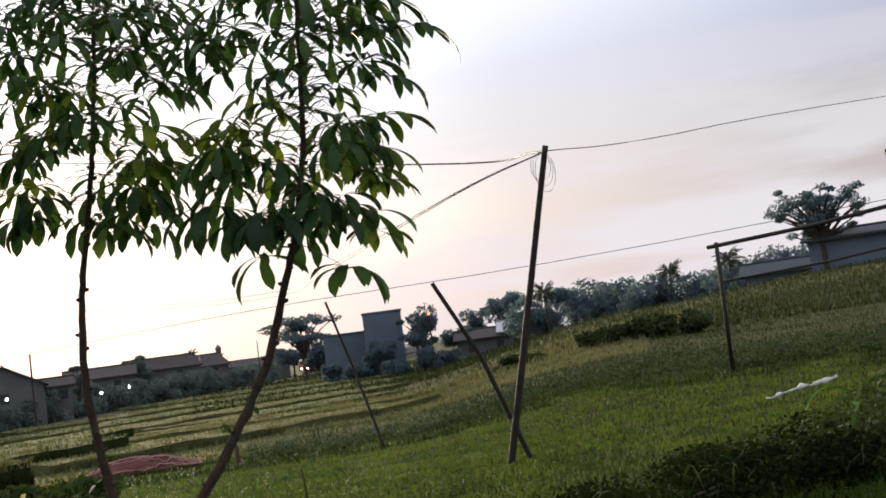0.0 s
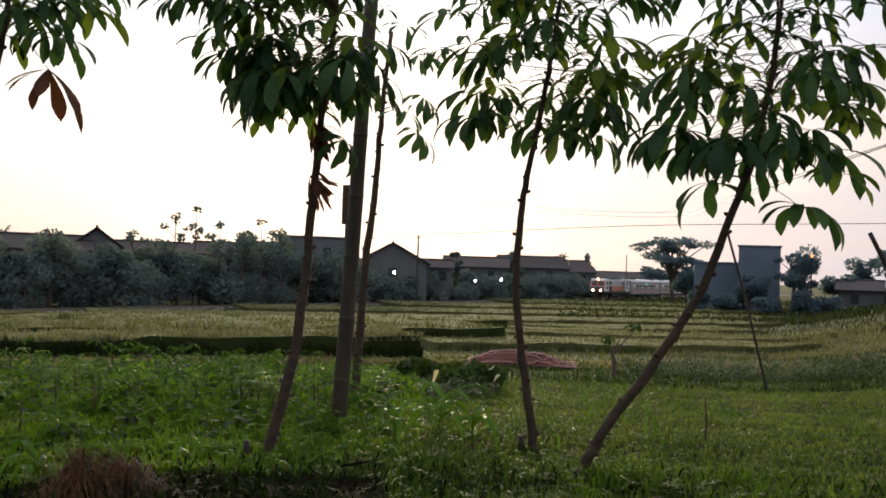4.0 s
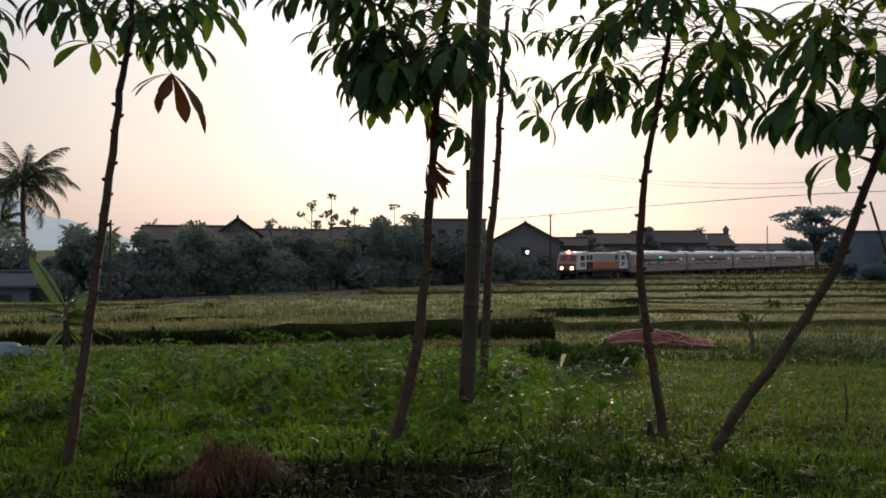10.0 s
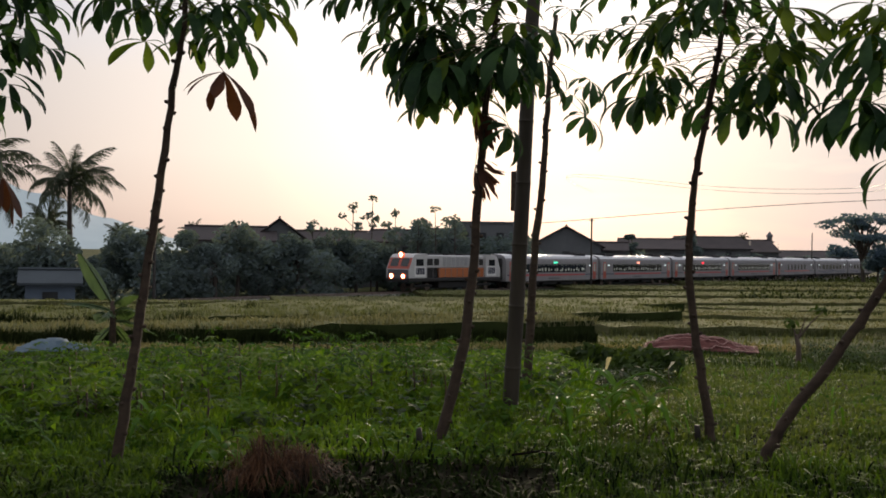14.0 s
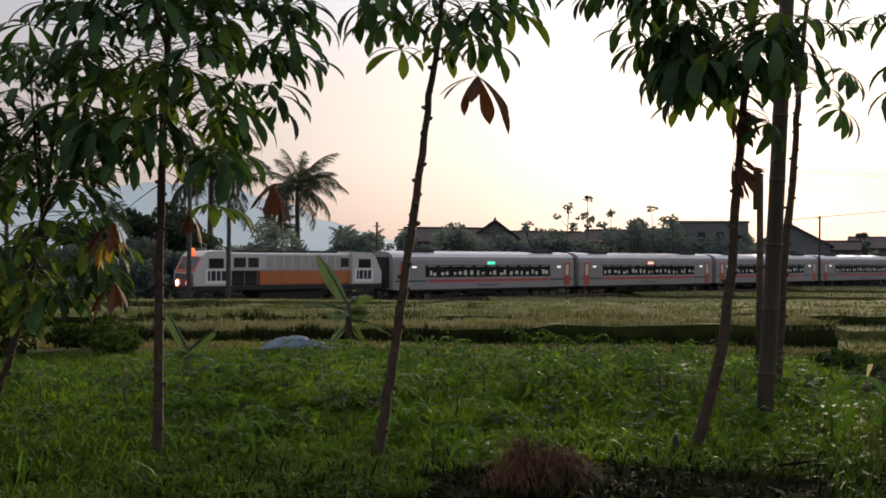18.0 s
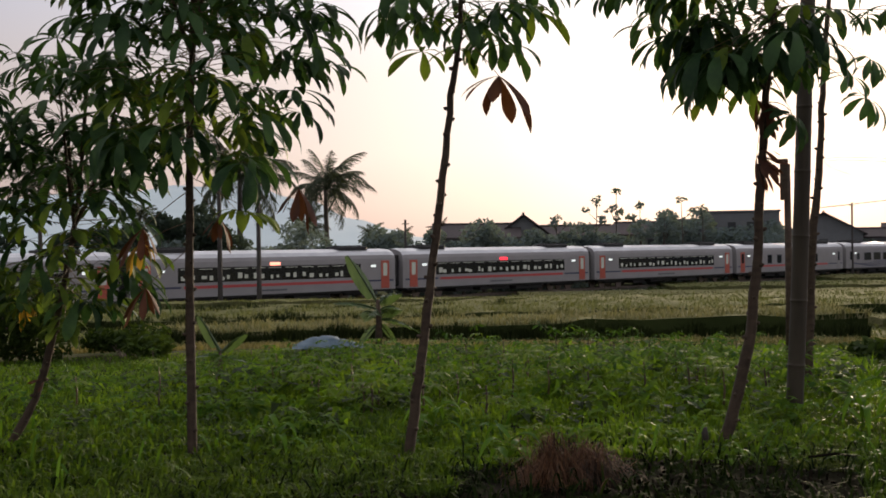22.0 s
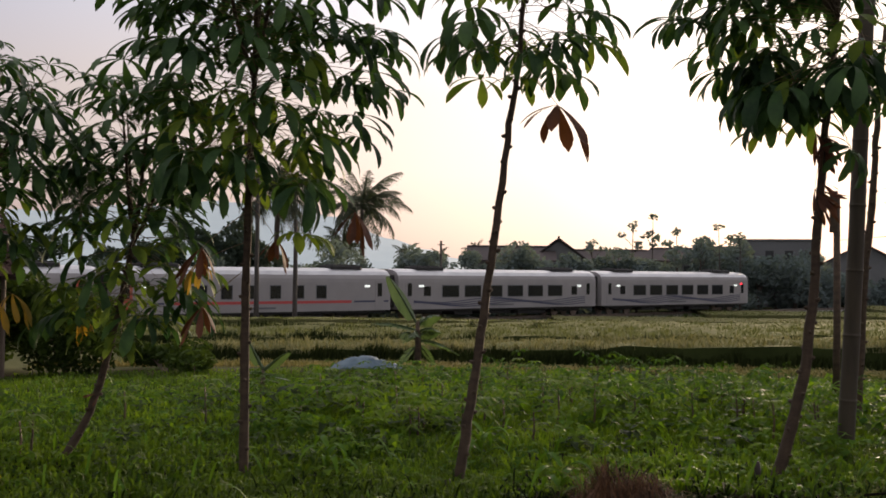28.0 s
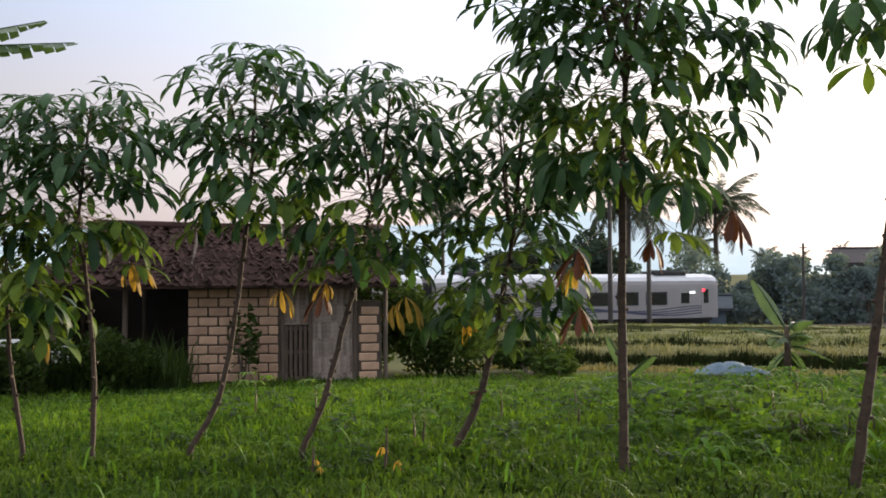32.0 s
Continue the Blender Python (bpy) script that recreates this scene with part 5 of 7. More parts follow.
def palm(az, r, top, size, seed, label="coconut palm with a slender trunk and ragged fronds"):
    rnd = random.Random(seed)
    x, y = polar(az, r)
    z = ground_z(x, y)
    h = top - z
    t = empty("coconut_palm", Matrix.Translation((x, y, z)))
    b = rnd.uniform(-0.05, 0.05) * h
    g = G()
    g.tube([(0, 0, -0.2), (b * 0.3, 0, h * 0.35), (b * 0.8, 0, h * 0.75), (b, 0, h)], [0.24 * size, 0.17 * size, 0.14 * size, 0.12 * size], 8)
    g.make("trunk", FAR_BARK, t, True)
    for k in range(27):
        f = (k + rnd.uniform(-0.5, 0.5)) / 26
        me = FRONDS[rnd.choice((0, 1, 4)) if f < 0.45 else rnd.choice((1, 2, 3))]
        rise = 1.05 - 1.75 * f + rnd.uniform(-0.15, 0.15)
        shared("frond", me, t, Matrix.Translation((b, 0, h)) @ Euler((rnd.uniform(-0.3, 0.3), -rise, 2.4 * k + rnd.uniform(-0.45, 0.45)), "XYZ").to_matrix().to_4x4() @ Matrix.Scale(size * rnd.uniform(0.75, 1.12), 4))
    return tagged(t, label, "palm tree", "coconut palms")


def house(az, r, width, depth, eave, ridge, label, wall=None, roof=None, turn=0.0, hip=0.0, windows=2, gable=False):
    """A small house; eave and ridge are heights over the world's zero. gable: its gable end faces the garden."""
    x, y = polar(az, r)
    z = ground_z(x, y)
    t = empty("house", Matrix.Translation((x, y, z)) @ pose(0, 0, 0, 0, 0, -az + turn + (90 if gable else 0)))
    e, k = eave - z, ridge - z
    g = G()
    w, d = (depth / 2, width / 2) if gable else (width / 2, depth / 2)
    g.box(-w, w, -d, d, -0.3, e)
    g.add([(-w, -d, e), (-w, d, e), (-w, 0, k - 0.12)], [(0, 1, 2)])
    g.add([(w, -d, e), (w, d, e), (w, 0, k - 0.12)], [(0, 2, 1)])
    g.make("wall", wall or WALL_FAR, t)
    o = 0.5
    g = G()
    for q in (0, 0.16):
        g.v += [(-w - o, -d - o, e - 0.25 + q), (w + o, -d - o, e - 0.25 + q), (w + o - hip, 0, k + q), (-w - o + hip, 0, k + q), (-w - o, d + o, e - 0.25 + q), (w + o, d + o, e - 0.25 + q)]
    g.f = [(0, 3, 2, 1), (3, 4, 5, 2), (6, 7, 8, 9), (9, 8, 11, 10), (0, 1, 7, 6), (5, 4, 10, 11), (0, 6, 9, 3), (3, 9, 10, 4), (1, 2, 8, 7), (2, 5, 11, 8)]
    if hip:
        g.f += [(6, 9, 10), (7, 11, 8)]
    g.m = [0] * len(g.f)
    rf = g.make("roof", roof or ROOF_FAR, t)
    c = G()
    c.tube([(-w - o + hip, 0, k + 0.2), (w + o - hip, 0, k + 0.2)], 0.13, 6)
    c.make("ridge_cap", roof or ROOF_FAR, rf)
    for i in range(windows):
        q = -w + 2 * w * (i + 0.5) / windows
        g = G()
        if gable:
            q = -d + 2 * d * (i + 0.5) / windows
            g.box(-w - 0.06, -w + 0.02, q - 0.5, q + 0.5, e - 1.9, e - 0.7)
        else:
            g.box(q - 0.5, q + 0.5, -d - 0.06, -d + 0.02, e - 1.9, e - 0.7)
        g.make("window", FAR_DARK, t)
    return tagged(t, label, "house", "far houses")


def up(r, elev):
    return 1.4 + r * math.tan(radians(elev))


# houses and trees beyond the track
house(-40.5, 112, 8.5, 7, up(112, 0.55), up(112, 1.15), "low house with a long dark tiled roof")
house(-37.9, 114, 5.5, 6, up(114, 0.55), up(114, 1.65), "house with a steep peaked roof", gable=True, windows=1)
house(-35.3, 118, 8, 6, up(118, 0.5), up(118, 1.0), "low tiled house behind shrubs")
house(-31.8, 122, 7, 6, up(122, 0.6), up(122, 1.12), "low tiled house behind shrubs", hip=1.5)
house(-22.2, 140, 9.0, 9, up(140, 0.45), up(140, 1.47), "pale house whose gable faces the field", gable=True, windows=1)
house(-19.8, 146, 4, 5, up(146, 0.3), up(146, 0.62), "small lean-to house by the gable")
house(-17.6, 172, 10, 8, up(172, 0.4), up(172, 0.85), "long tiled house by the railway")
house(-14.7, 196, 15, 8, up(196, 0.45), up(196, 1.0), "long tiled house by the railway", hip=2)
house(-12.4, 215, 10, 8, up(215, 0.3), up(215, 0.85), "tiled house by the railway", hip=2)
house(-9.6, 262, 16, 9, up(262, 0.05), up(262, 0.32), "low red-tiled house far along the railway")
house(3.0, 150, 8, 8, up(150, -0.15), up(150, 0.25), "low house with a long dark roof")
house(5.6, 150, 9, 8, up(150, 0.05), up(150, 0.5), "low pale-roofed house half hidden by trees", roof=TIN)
house(23.7, 88, 9, 8, up(88, 2.45), up(88, 2.75), "grey-blue hall with a low roof", wall=WALL_BLUE, roof=HAZED_ROOF, windows=0)
house(19.5, 105, 8, 6, up(105, 1.2), up(105, 1.65), "low grey-roofed house under trees", wall=WALL_BLUE, roof=HAZED_ROOF)


def block_building(az, r, width, depth, top, label, wall, rows=2, cols=4):
    x, y = polar(az, r)
    z = ground_z(x, y)
    h = top - z
    t = empty("building", Matrix.Translation((x, y, z)) @ pose(0, 0, 0, 0, 0, -az))
    g = G()
    g.box(-width / 2, width / 2, -depth / 2, depth / 2, -0.3, h, 0, 0.08)
    g.make("wall", wall, t)
    g = G()
    g.box(-width / 2 - 0.15, width / 2 + 0.15, -depth / 2 - 0.15, depth / 2 + 0.15, h + 0.004, h + 0.22, 0, 0.03)
    g.make("parapet", wall, t)
    for i in range(rows):
        for j in range(cols):
            x0 = -width / 2 + width * (j + 0.5) / cols
            z0 = h * (i + 0.55) / rows
            g = G()
            g.box(x0 - 0.45, x0 + 0.45, -depth / 2 - 0.05, -depth / 2 + 0.02, z0 - 0.5, z0 + 0.6, 0, 0.02)
            g.make("window", FAR_DARK, t)
    return tagged(t, label, "building")


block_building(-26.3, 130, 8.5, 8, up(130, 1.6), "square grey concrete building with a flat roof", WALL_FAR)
house(-49.6, 77.5, 3.2, 3, up(77.5, -1.75), up(77.5, -1.3), "low grey hut with a dark roof beside the railway", wall=WALL_BLUE, roof=HAZED_ROOF, windows=1)
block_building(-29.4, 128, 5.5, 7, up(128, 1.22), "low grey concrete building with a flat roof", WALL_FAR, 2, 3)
block_building(-2.5, 150, 5.4, 9, up(150, 1.85), "tall blue building with a flat roof, haze in its colour", WALL_BLUE, 0, 0)
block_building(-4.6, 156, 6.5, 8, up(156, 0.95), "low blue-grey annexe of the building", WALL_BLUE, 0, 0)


def minaret():
    x, y = polar(-11.5, 290)
    z = ground_z(x, y)
    t = empty("minaret", Matrix.Translation((x, y, z)))
    h = up(290, 1.36) - z
    g = G()
    g.tube([(0, 0, 0), (0, 0, h * 0.72)], [0.95, 0.85], 10)
    g.make("shaft", WALL_FAR, t)
    g = G()
    g.tube([(0, 0, h * 0.72), (0, 0, h * 0.74), (0, 0, h * 0.76)], [0.9, 1.35, 1.35], 10)
    g.tube([(0, 0, h * 0.76), (0, 0, h * 0.86)], [0.75, 0.7], 10)
    g.make("gallery", WALL_FAR, t)
    g = G()
    g.tube([(0, 0, h * 0.86), (0, 0, h * 0.90), (0, 0, h * 0.95), (0, 0, h)], [0.85, 0.9, 0.5, 0.05], 10)
    g.make("dome", WALL_FAR, t)
    tagged(t, "slender mosque minaret with a small dome", "minaret")


minaret()


def lamp(az, elev, r, mat=None):
    x, y = polar(az, r)
    z = up(r, elev)
    gz = ground_z(x, y)
    t = empty("yard_lamp", Matrix.Translation((x, y, gz)))
    g = G()
    g.tube([(0, 0, 0), (0, 0, z - gz - 0.15)], 0.05, 6)
    g.make("pole", POLE_STEEL, t)
    g = G()
    h, q = z - gz, 0.17
    g.tube([(0, 0, h - q), (0, 0, h - q * 0.7), (0, 0, h), (0, 0, h + q * 0.7), (0, 0, h + q)], [0.05, q * 0.7, q, q * 0.7, 0.05], 12)
    g.make("globe", mat or GLOW_WHITE, t, True)
    tagged(t, "small bright lamp on a thin pole before the houses", "lamp", "yard lamps")


for az, elev, r in ((-22.1, -0.1, 132), (-17.6, -0.4, 148), (-16.2, -0.28, 156)):
    lamp(az, elev, r)
lamp(0.1, 1.49, 130, GLOW_ORANGE)

# the belt of trees along the far side of the track
rnd = random.Random(77)
az = -74.0
while az < -23.5:
    rt = TRACK_C / math.cos(radians(az + 82.0))
    hgt = 4.6 if az < -50 else 4.4
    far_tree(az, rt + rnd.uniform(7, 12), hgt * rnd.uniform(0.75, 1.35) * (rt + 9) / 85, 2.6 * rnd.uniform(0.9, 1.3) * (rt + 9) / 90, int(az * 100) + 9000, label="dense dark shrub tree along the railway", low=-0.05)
    az += rnd.uniform(1.0, 1.5) * 85 / (rt + 9)
for az, r, h, rad in ((-57.5, 84, 7.2, 3.0), (-55.0, 86, 7.6, 3.3), (-61, 80, 6.0, 3.0), (-66, 76, 6.5, 3.2), (-46.5, 96, 4.3, 2.2), (-50.5, 92, 4.2, 2.2)):
    far_tree(az, r, h, rad, int(-az * 10), label="broad dark tree beyond the railway", dens=1.8, mat=TREE_LEAF if az < -54 else FAR_LEAF)
for az, r, h, rad in ((-18.6, 150, 7.5, 1.2), (-15.8, 190, 9.5, 2.6)):
    far_tree(az, r, h, rad, int(-az * 10), label="round tree between the houses")
for az in (-23.2, -21.4, -20.2, -19.0, -17.9, -16.8, -15.7, -14.6, -13.6, -12.6, -11.6, -10.7, -9.8, -9.0):
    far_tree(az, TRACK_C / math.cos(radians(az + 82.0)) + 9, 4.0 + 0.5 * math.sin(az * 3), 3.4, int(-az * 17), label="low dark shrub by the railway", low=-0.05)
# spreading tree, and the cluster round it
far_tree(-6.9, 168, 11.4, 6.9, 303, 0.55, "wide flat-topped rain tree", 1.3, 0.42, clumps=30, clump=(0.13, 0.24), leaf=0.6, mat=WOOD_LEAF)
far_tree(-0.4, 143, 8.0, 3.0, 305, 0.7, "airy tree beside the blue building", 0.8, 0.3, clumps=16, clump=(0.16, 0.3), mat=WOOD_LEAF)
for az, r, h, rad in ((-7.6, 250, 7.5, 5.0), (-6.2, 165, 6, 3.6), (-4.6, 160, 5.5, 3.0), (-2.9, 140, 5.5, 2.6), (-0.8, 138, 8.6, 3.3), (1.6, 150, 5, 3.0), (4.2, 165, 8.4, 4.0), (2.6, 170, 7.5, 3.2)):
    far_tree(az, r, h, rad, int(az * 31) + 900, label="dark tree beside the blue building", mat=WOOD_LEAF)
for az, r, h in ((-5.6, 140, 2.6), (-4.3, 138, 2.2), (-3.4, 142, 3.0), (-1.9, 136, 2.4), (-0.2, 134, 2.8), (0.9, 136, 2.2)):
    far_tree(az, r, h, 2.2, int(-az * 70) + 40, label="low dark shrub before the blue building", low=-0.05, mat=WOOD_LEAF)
# wood to the right
rnd = random.Random(5)
az = 6.2
while az < 34:
    r = rnd.uniform(112, 132)
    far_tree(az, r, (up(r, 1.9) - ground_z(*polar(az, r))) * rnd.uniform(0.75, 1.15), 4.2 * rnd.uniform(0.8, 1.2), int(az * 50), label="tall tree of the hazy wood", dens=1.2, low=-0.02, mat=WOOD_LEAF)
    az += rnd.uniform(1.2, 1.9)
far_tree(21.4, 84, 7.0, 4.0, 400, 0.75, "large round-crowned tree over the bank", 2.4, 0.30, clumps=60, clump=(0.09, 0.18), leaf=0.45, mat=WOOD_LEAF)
palm(6.6, 120, up(120, 1.75), 0.55, 1)
palm(13.3, 112, up(112, 1.95), 0.5, 2)
palm(16.6, 110, up(110, 2.15), 0.55, 3)
palm(-48.65, 113, up(113, 3.3), 1.7, 4)
palm(-53.4, 98, up(98, 3.8), 1.7, 5)
palm(-63.5, 90, up(90, 3.9), 1.1, 9)
for i, (az, r, e) in enumerate(((-49.9, 118, 1.2), (-46.2, 118, 0.75), (-42.6, 116, 0.85), (-44.6, 118, 0.55), (-58.6, 95, 1.8), (-12.9, 225, 0.95))):
    palm(az, r, up(r, e), 0.55 if i else 0.9, 20 + i, "small coconut palm beyond the railway")


def tall_stalk(az, r, elev, seed):
    """A thin stalk with a few clumps of leaves at its tip."""
    rnd = random.Random(seed)
    x, y = polar(az, r)
    z = ground_z(x, y)
    h = up(r, elev) - z
    t = empty("tall_plant", Matrix.Translation((x, y, z)))
    g = G()
    b = rnd.uniform(-0.4, 0.4)
    g.tube([(0, 0, 0), (b * 0.5, 0, h * 0.6), (b, 0, h)], [0.09, 0.06, 0.03], 6)
    lumps = [((b, 0, h), (0.5, 0.5, 0.35))]
    for k in range(4):
        q = rnd.uniform(0.62, 0.9) * h
        c = (b + rnd.uniform(-1.3, 1.3), rnd.uniform(-0.8, 0.8), q + rnd.uniform(0.2, 0.6))
        g.tube([(b * 0.7, 0, q * 0.9), c], [0.035, 0.02], 5)
        lumps.append((c, (0.42, 0.42, 0.3)))
    g.make("stalk", FAR_BARK, t)
    leaf_cloud(rnd, lumps, 90, 0.24).make("leaves", FAR_LEAF, t)
    tagged(t, "thin tall plant with leaf clumps against the sky", "plant", "tall plants")


for i, (az, e) in enumerate(((-34.0, 2.5), (-32.9, 2.9), (-31.6, 2.1), (-29.3, 2.4), (-28.3, 1.9), (-36.0, 1.5), (-30.4, 1.6))):
    tall_stalk(az, 106, e, 500 + i)


def track_pole(x, y, top, r, label, arm=True):
    z = ground_z(x, y)
    t = empty("line_pole", Matrix.Translation((x, y, z)))
    g = G()
    g.tube([(0, 0, -0.3), (0, 0, top - z)], [r * 1.15, r * 0.85], 8)
    g.make("pole", POLE_STEEL, t)
    if arm:
        g = G()
        g.box(-0.35, 0.35, -0.03, 0.03, top - z - 0.35, top - z - 0.28)
        g.make("crossarm", POLE_STEEL, t)
    tagged(t, label, "pole", "poles by the railway")


track_pole(-55.9, 57.0, 3.55, 0.10, "thin grey pole beside the railway")
track_pole(-51.0, 39.2, 4.3, 0.14, "dark steel pole beside the railway", False)
track_pole(-52.6, 37.5, 7.0, 0.14, "tall dark steel pole beside the railway", False)
track_pole(-44.9, 118.0, 5.85, 0.12, "tall pole by the houses")
x, y = polar(-9.4, 205)
track_pole(x, y, up(205, 1.3), 0.10, "thin pole far along the railway", False)


def mountain():
    """A far ridge: high on the left, falling gently to the right."""
    pts = ((-110, 2.4), (-100, 2.6), (-92, 2.2), (-84, 2.6), (-78, 2.3), (-72, 2.5), (-66, 2.75), (-60, 3.2), (-56, 3.5), (-53, 3.5), (-50, 2.75), (-47, 1.7), (-45, 1.0), (-43.5, 0.55), (-41, 0.15), (-38, -0.1))
    g = G()
    n = 150
    for row, (k, r) in enumerate(((1.0, 4300), (0.55, 3900), (0.0, 3500))):
        for i in range(n + 1):
            a = -110 + 72 * i / n
            for (a0, e0), (a1, e1) in zip(pts, pts[1:]):
                if a0 <= a <= a1:
                    e = e0 + (e1 - e0) * ease(a, a0, a1)
                    break
            e += 0.12 * noise.noise((a * 0.35, row * 3.0, 0)) * max(0, e)
            x, y = polar(a, r)
            g.v.append((x, y, 1.4 + r * math.tan(radians(max(e, -0.1))) * k - (8 if row == 2 else 0)))
    w = n + 1
    for row in range(2):
        for i in range(n):
            a = row * w + i
            g.f.append((a, a + 1, a + w + 1, a + w))
            g.m.append(0)
    tagged(g.make("mountain_backdrop", MOUNTAIN, None, True), "mountain ridge whose pale blue glow paints the evening haze", "mountain", kind="structure")


mountain()

# ------------------------------------------------------------------ fields
rice_plot(22.8, 25.6, -8.0, 8.5, 0.5, 13000, 1, "stand of ripening rice whose front edge is coloured dark for shade", -0.22, 0.02)
rice_plot(30.0, 34.8, -14.0, 14.0, 0.5, 12000, 2, "second stand of greener rice beyond a bund", -0.42, 0.012, RICE_GREEN)
rice_plot(40.5, 45.0, -26.0, 19.0, 0.4, 9000, 3, "third stand of greener rice", -0.83, 0.015, RICE_GREEN)
rice_plot(27.0, 31.5, 10.5, 24.0, 0.28, 7000, 4, "low stubbly rice plot past the red tarpaulin")
rice_plot(34.5, 38.5, 15.5, 30.0, 0.28, 7000, 5, "rice plot rising towards the bank")
rice_plot(42.0, 47.5, 20.5, 40.0, 0.22, 6000, 9, "rice plot beyond the bank's foot")
for i, (u0, u1, v0, v1, h) in enumerate(((48.5, 54.0, -24, 36, 0.34), (57.5, 63.0, -14, 46, 0.36), (66.5, 73.0, -6, 54, 0.38), (77.0, 85.0, 4, 64, 0.42), (90.0, 100.0, 18, 76, 0.46), (106.0, 118.0, 38, 88, 0.5), (125.0, 140.0, 62, 104, 0.55))):
    rice_plot(u0, u1, v0, v1, h, 9000, 60 + i, "far low stand of rice between the bunds", None, 0, RICE if i % 2 else RICE_GREEN)


def bund(rng, n):
    u, v = rng.uniform(20.9, 22.7, n), rng.uniform(-10, 14, n)
    return np.stack([FIELD_N.x * u + FIELD_E.x * v, FIELD_N.y * u + FIELD_E.y * v], 1)


tagged(blades("pale_grass", 22000, sector(-8, 12, 31, 50), (0.06, 0.22), (0.010, 0.026), RICE, 1.6, 15), "pale dry standing grass before the slope", "grass", kind="stuff")
tagged(blades("bund_grass", 12000, bund, (0.04, 0.14), (0.015, 0.04), DRY_GRASS, 1.2, 14), "pale dry grass on the bund before the rice", "grass", kind="stuff")
tagged(blades("field_grass", 26000, sector(-62, 2, 22.5, 62), (0.06, 0.20), (0.016, 0.045), RICE_GREEN, 1.2, 11), "olive-green grass on the bunds between the plots", "grass", kind="stuff")


def trackside(rng, n):
    s, o = rng.uniform(-60, 130, n), rng.uniform(-4.4, -2.3, n)
    return np.stack([TRACK_N.x * (TRACK_C + o) + TRACK_D.x * s, TRACK_N.y * (TRACK_C + o) + TRACK_D.y * s], 1)


tagged(blades("meadow_grass", 26000, sector(-9, 32, 46, 118), (0.12, 0.42), (0.03, 0.08), BANK, 1.0, 17), "rough green meadow grass over the rising ground", "grass", kind="stuff")
tagged(blades("far_meadow_grass", 9000, sector(-13, 6, 100, 250), (0.3, 0.8), (0.12, 0.32), BANK, 0.9, 19), "rough green grass on the far level ground before the buildings", "grass", kind="stuff")
tagged(blades("straw_grass", 7000, sector(-6, 14, 44, 66), (0.2, 0.5), (0.02, 0.05), RICE, 0.9, 18), "pale straw-coloured tall grass on the rising ground", "grass", kind="stuff")
tagged(blades("trackside_grass", 9000, trackside, (0.10, 0.42), (0.03, 0.08), DARK_WEED, 0.9, 16), "dark rough grass along the foot of the track bed", "grass", kind="stuff")
tagged(blades("bank_grass", 34000, lambda rng, n: np.stack([rng.uniform(0, 28, n), rng.uniform(23, 62, n)], 1), (0.04, 0.16), (0.014, 0.035), BANK, 1.8, 12), "rough green grass over the bank", "grass", kind="stuff")


# ------------------------------------------------------------------ garden growth
SHED_O, SHED_X, SHED_Y = Vector((-19.0, 3.96, -0.52)), Vector((0.32, 0.947, 0)), Vector((-0.947, 0.32, 0))


def outside_shed(x, y):
    p = Vector((x, y, 0)) - Vector((SHED_O.x, SHED_O.y, 0))
    return not (-2.6 < p.dot(SHED_X) < 3.8 and p.dot(SHED_Y) > -0.1)


tagged(blades("lawn", 120000, sector(-27, 32, 7.0, 24.0), (0.025, 0.075), (0.010, 0.022), GRASS, 1.5, 21), "short yellow-green mown lawn", "grass", kind="stuff")
tagged(blades("weedy_grass", 92000, sector(-100, -21, 7.1, 21.0, outside_shed), (0.12, 0.34), (0.010, 0.026), WEED, 1.25, 22, low=(9.4, 13.0)), "lush green weedy grass between the cassava trees", "grass", kind="stuff")
tagged(blades("short_grass", 38000, sector(-100, -44, 7.2, 20.0, outside_shed), (0.04, 0.13), (0.012, 0.03), SHORT_GRASS, 1.4, 27), "short bright green grass on the shed's side", "grass", kind="stuff")
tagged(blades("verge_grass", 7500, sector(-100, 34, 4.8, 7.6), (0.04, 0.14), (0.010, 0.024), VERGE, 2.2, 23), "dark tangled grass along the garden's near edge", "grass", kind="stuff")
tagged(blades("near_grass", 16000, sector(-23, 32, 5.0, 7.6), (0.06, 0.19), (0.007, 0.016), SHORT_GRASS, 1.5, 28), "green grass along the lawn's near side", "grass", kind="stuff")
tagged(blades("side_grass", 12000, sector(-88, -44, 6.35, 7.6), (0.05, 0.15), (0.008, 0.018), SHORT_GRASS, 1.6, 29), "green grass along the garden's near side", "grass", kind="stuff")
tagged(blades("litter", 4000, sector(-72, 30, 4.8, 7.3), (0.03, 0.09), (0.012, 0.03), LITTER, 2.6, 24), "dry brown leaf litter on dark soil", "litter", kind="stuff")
tagged(blades("edge_grass", 17000, sector(-20, 32, 18.0, 25.5, lambda x, y: noise.noise((x * 0.5, y * 0.5, 9.0)) > 0.012 * x - 0.25), (0.05, 0.16), (0.014, 0.035), DARK_WEED, 1.5, 25), "dark tall weeds along the lawn's far edge", "grass", kind="stuff")
tagged(blades("shed_grass", 3400, lambda rng, n: np.stack([SHED_O.x + SHED_X.x * (q := rng.uniform(-4.2, 0.1, n)) + SHED_Y.x * (w := rng.uniform(-1.6, -0.2, n)), SHED_O.y + SHED_X.y * q + SHED_Y.y * w], 1),
              (0.25, 0.95), (0.012, 0.030), DARK_WEED, 0.9, 26), "tall dark grass before the open shed", "grass", kind="stuff")


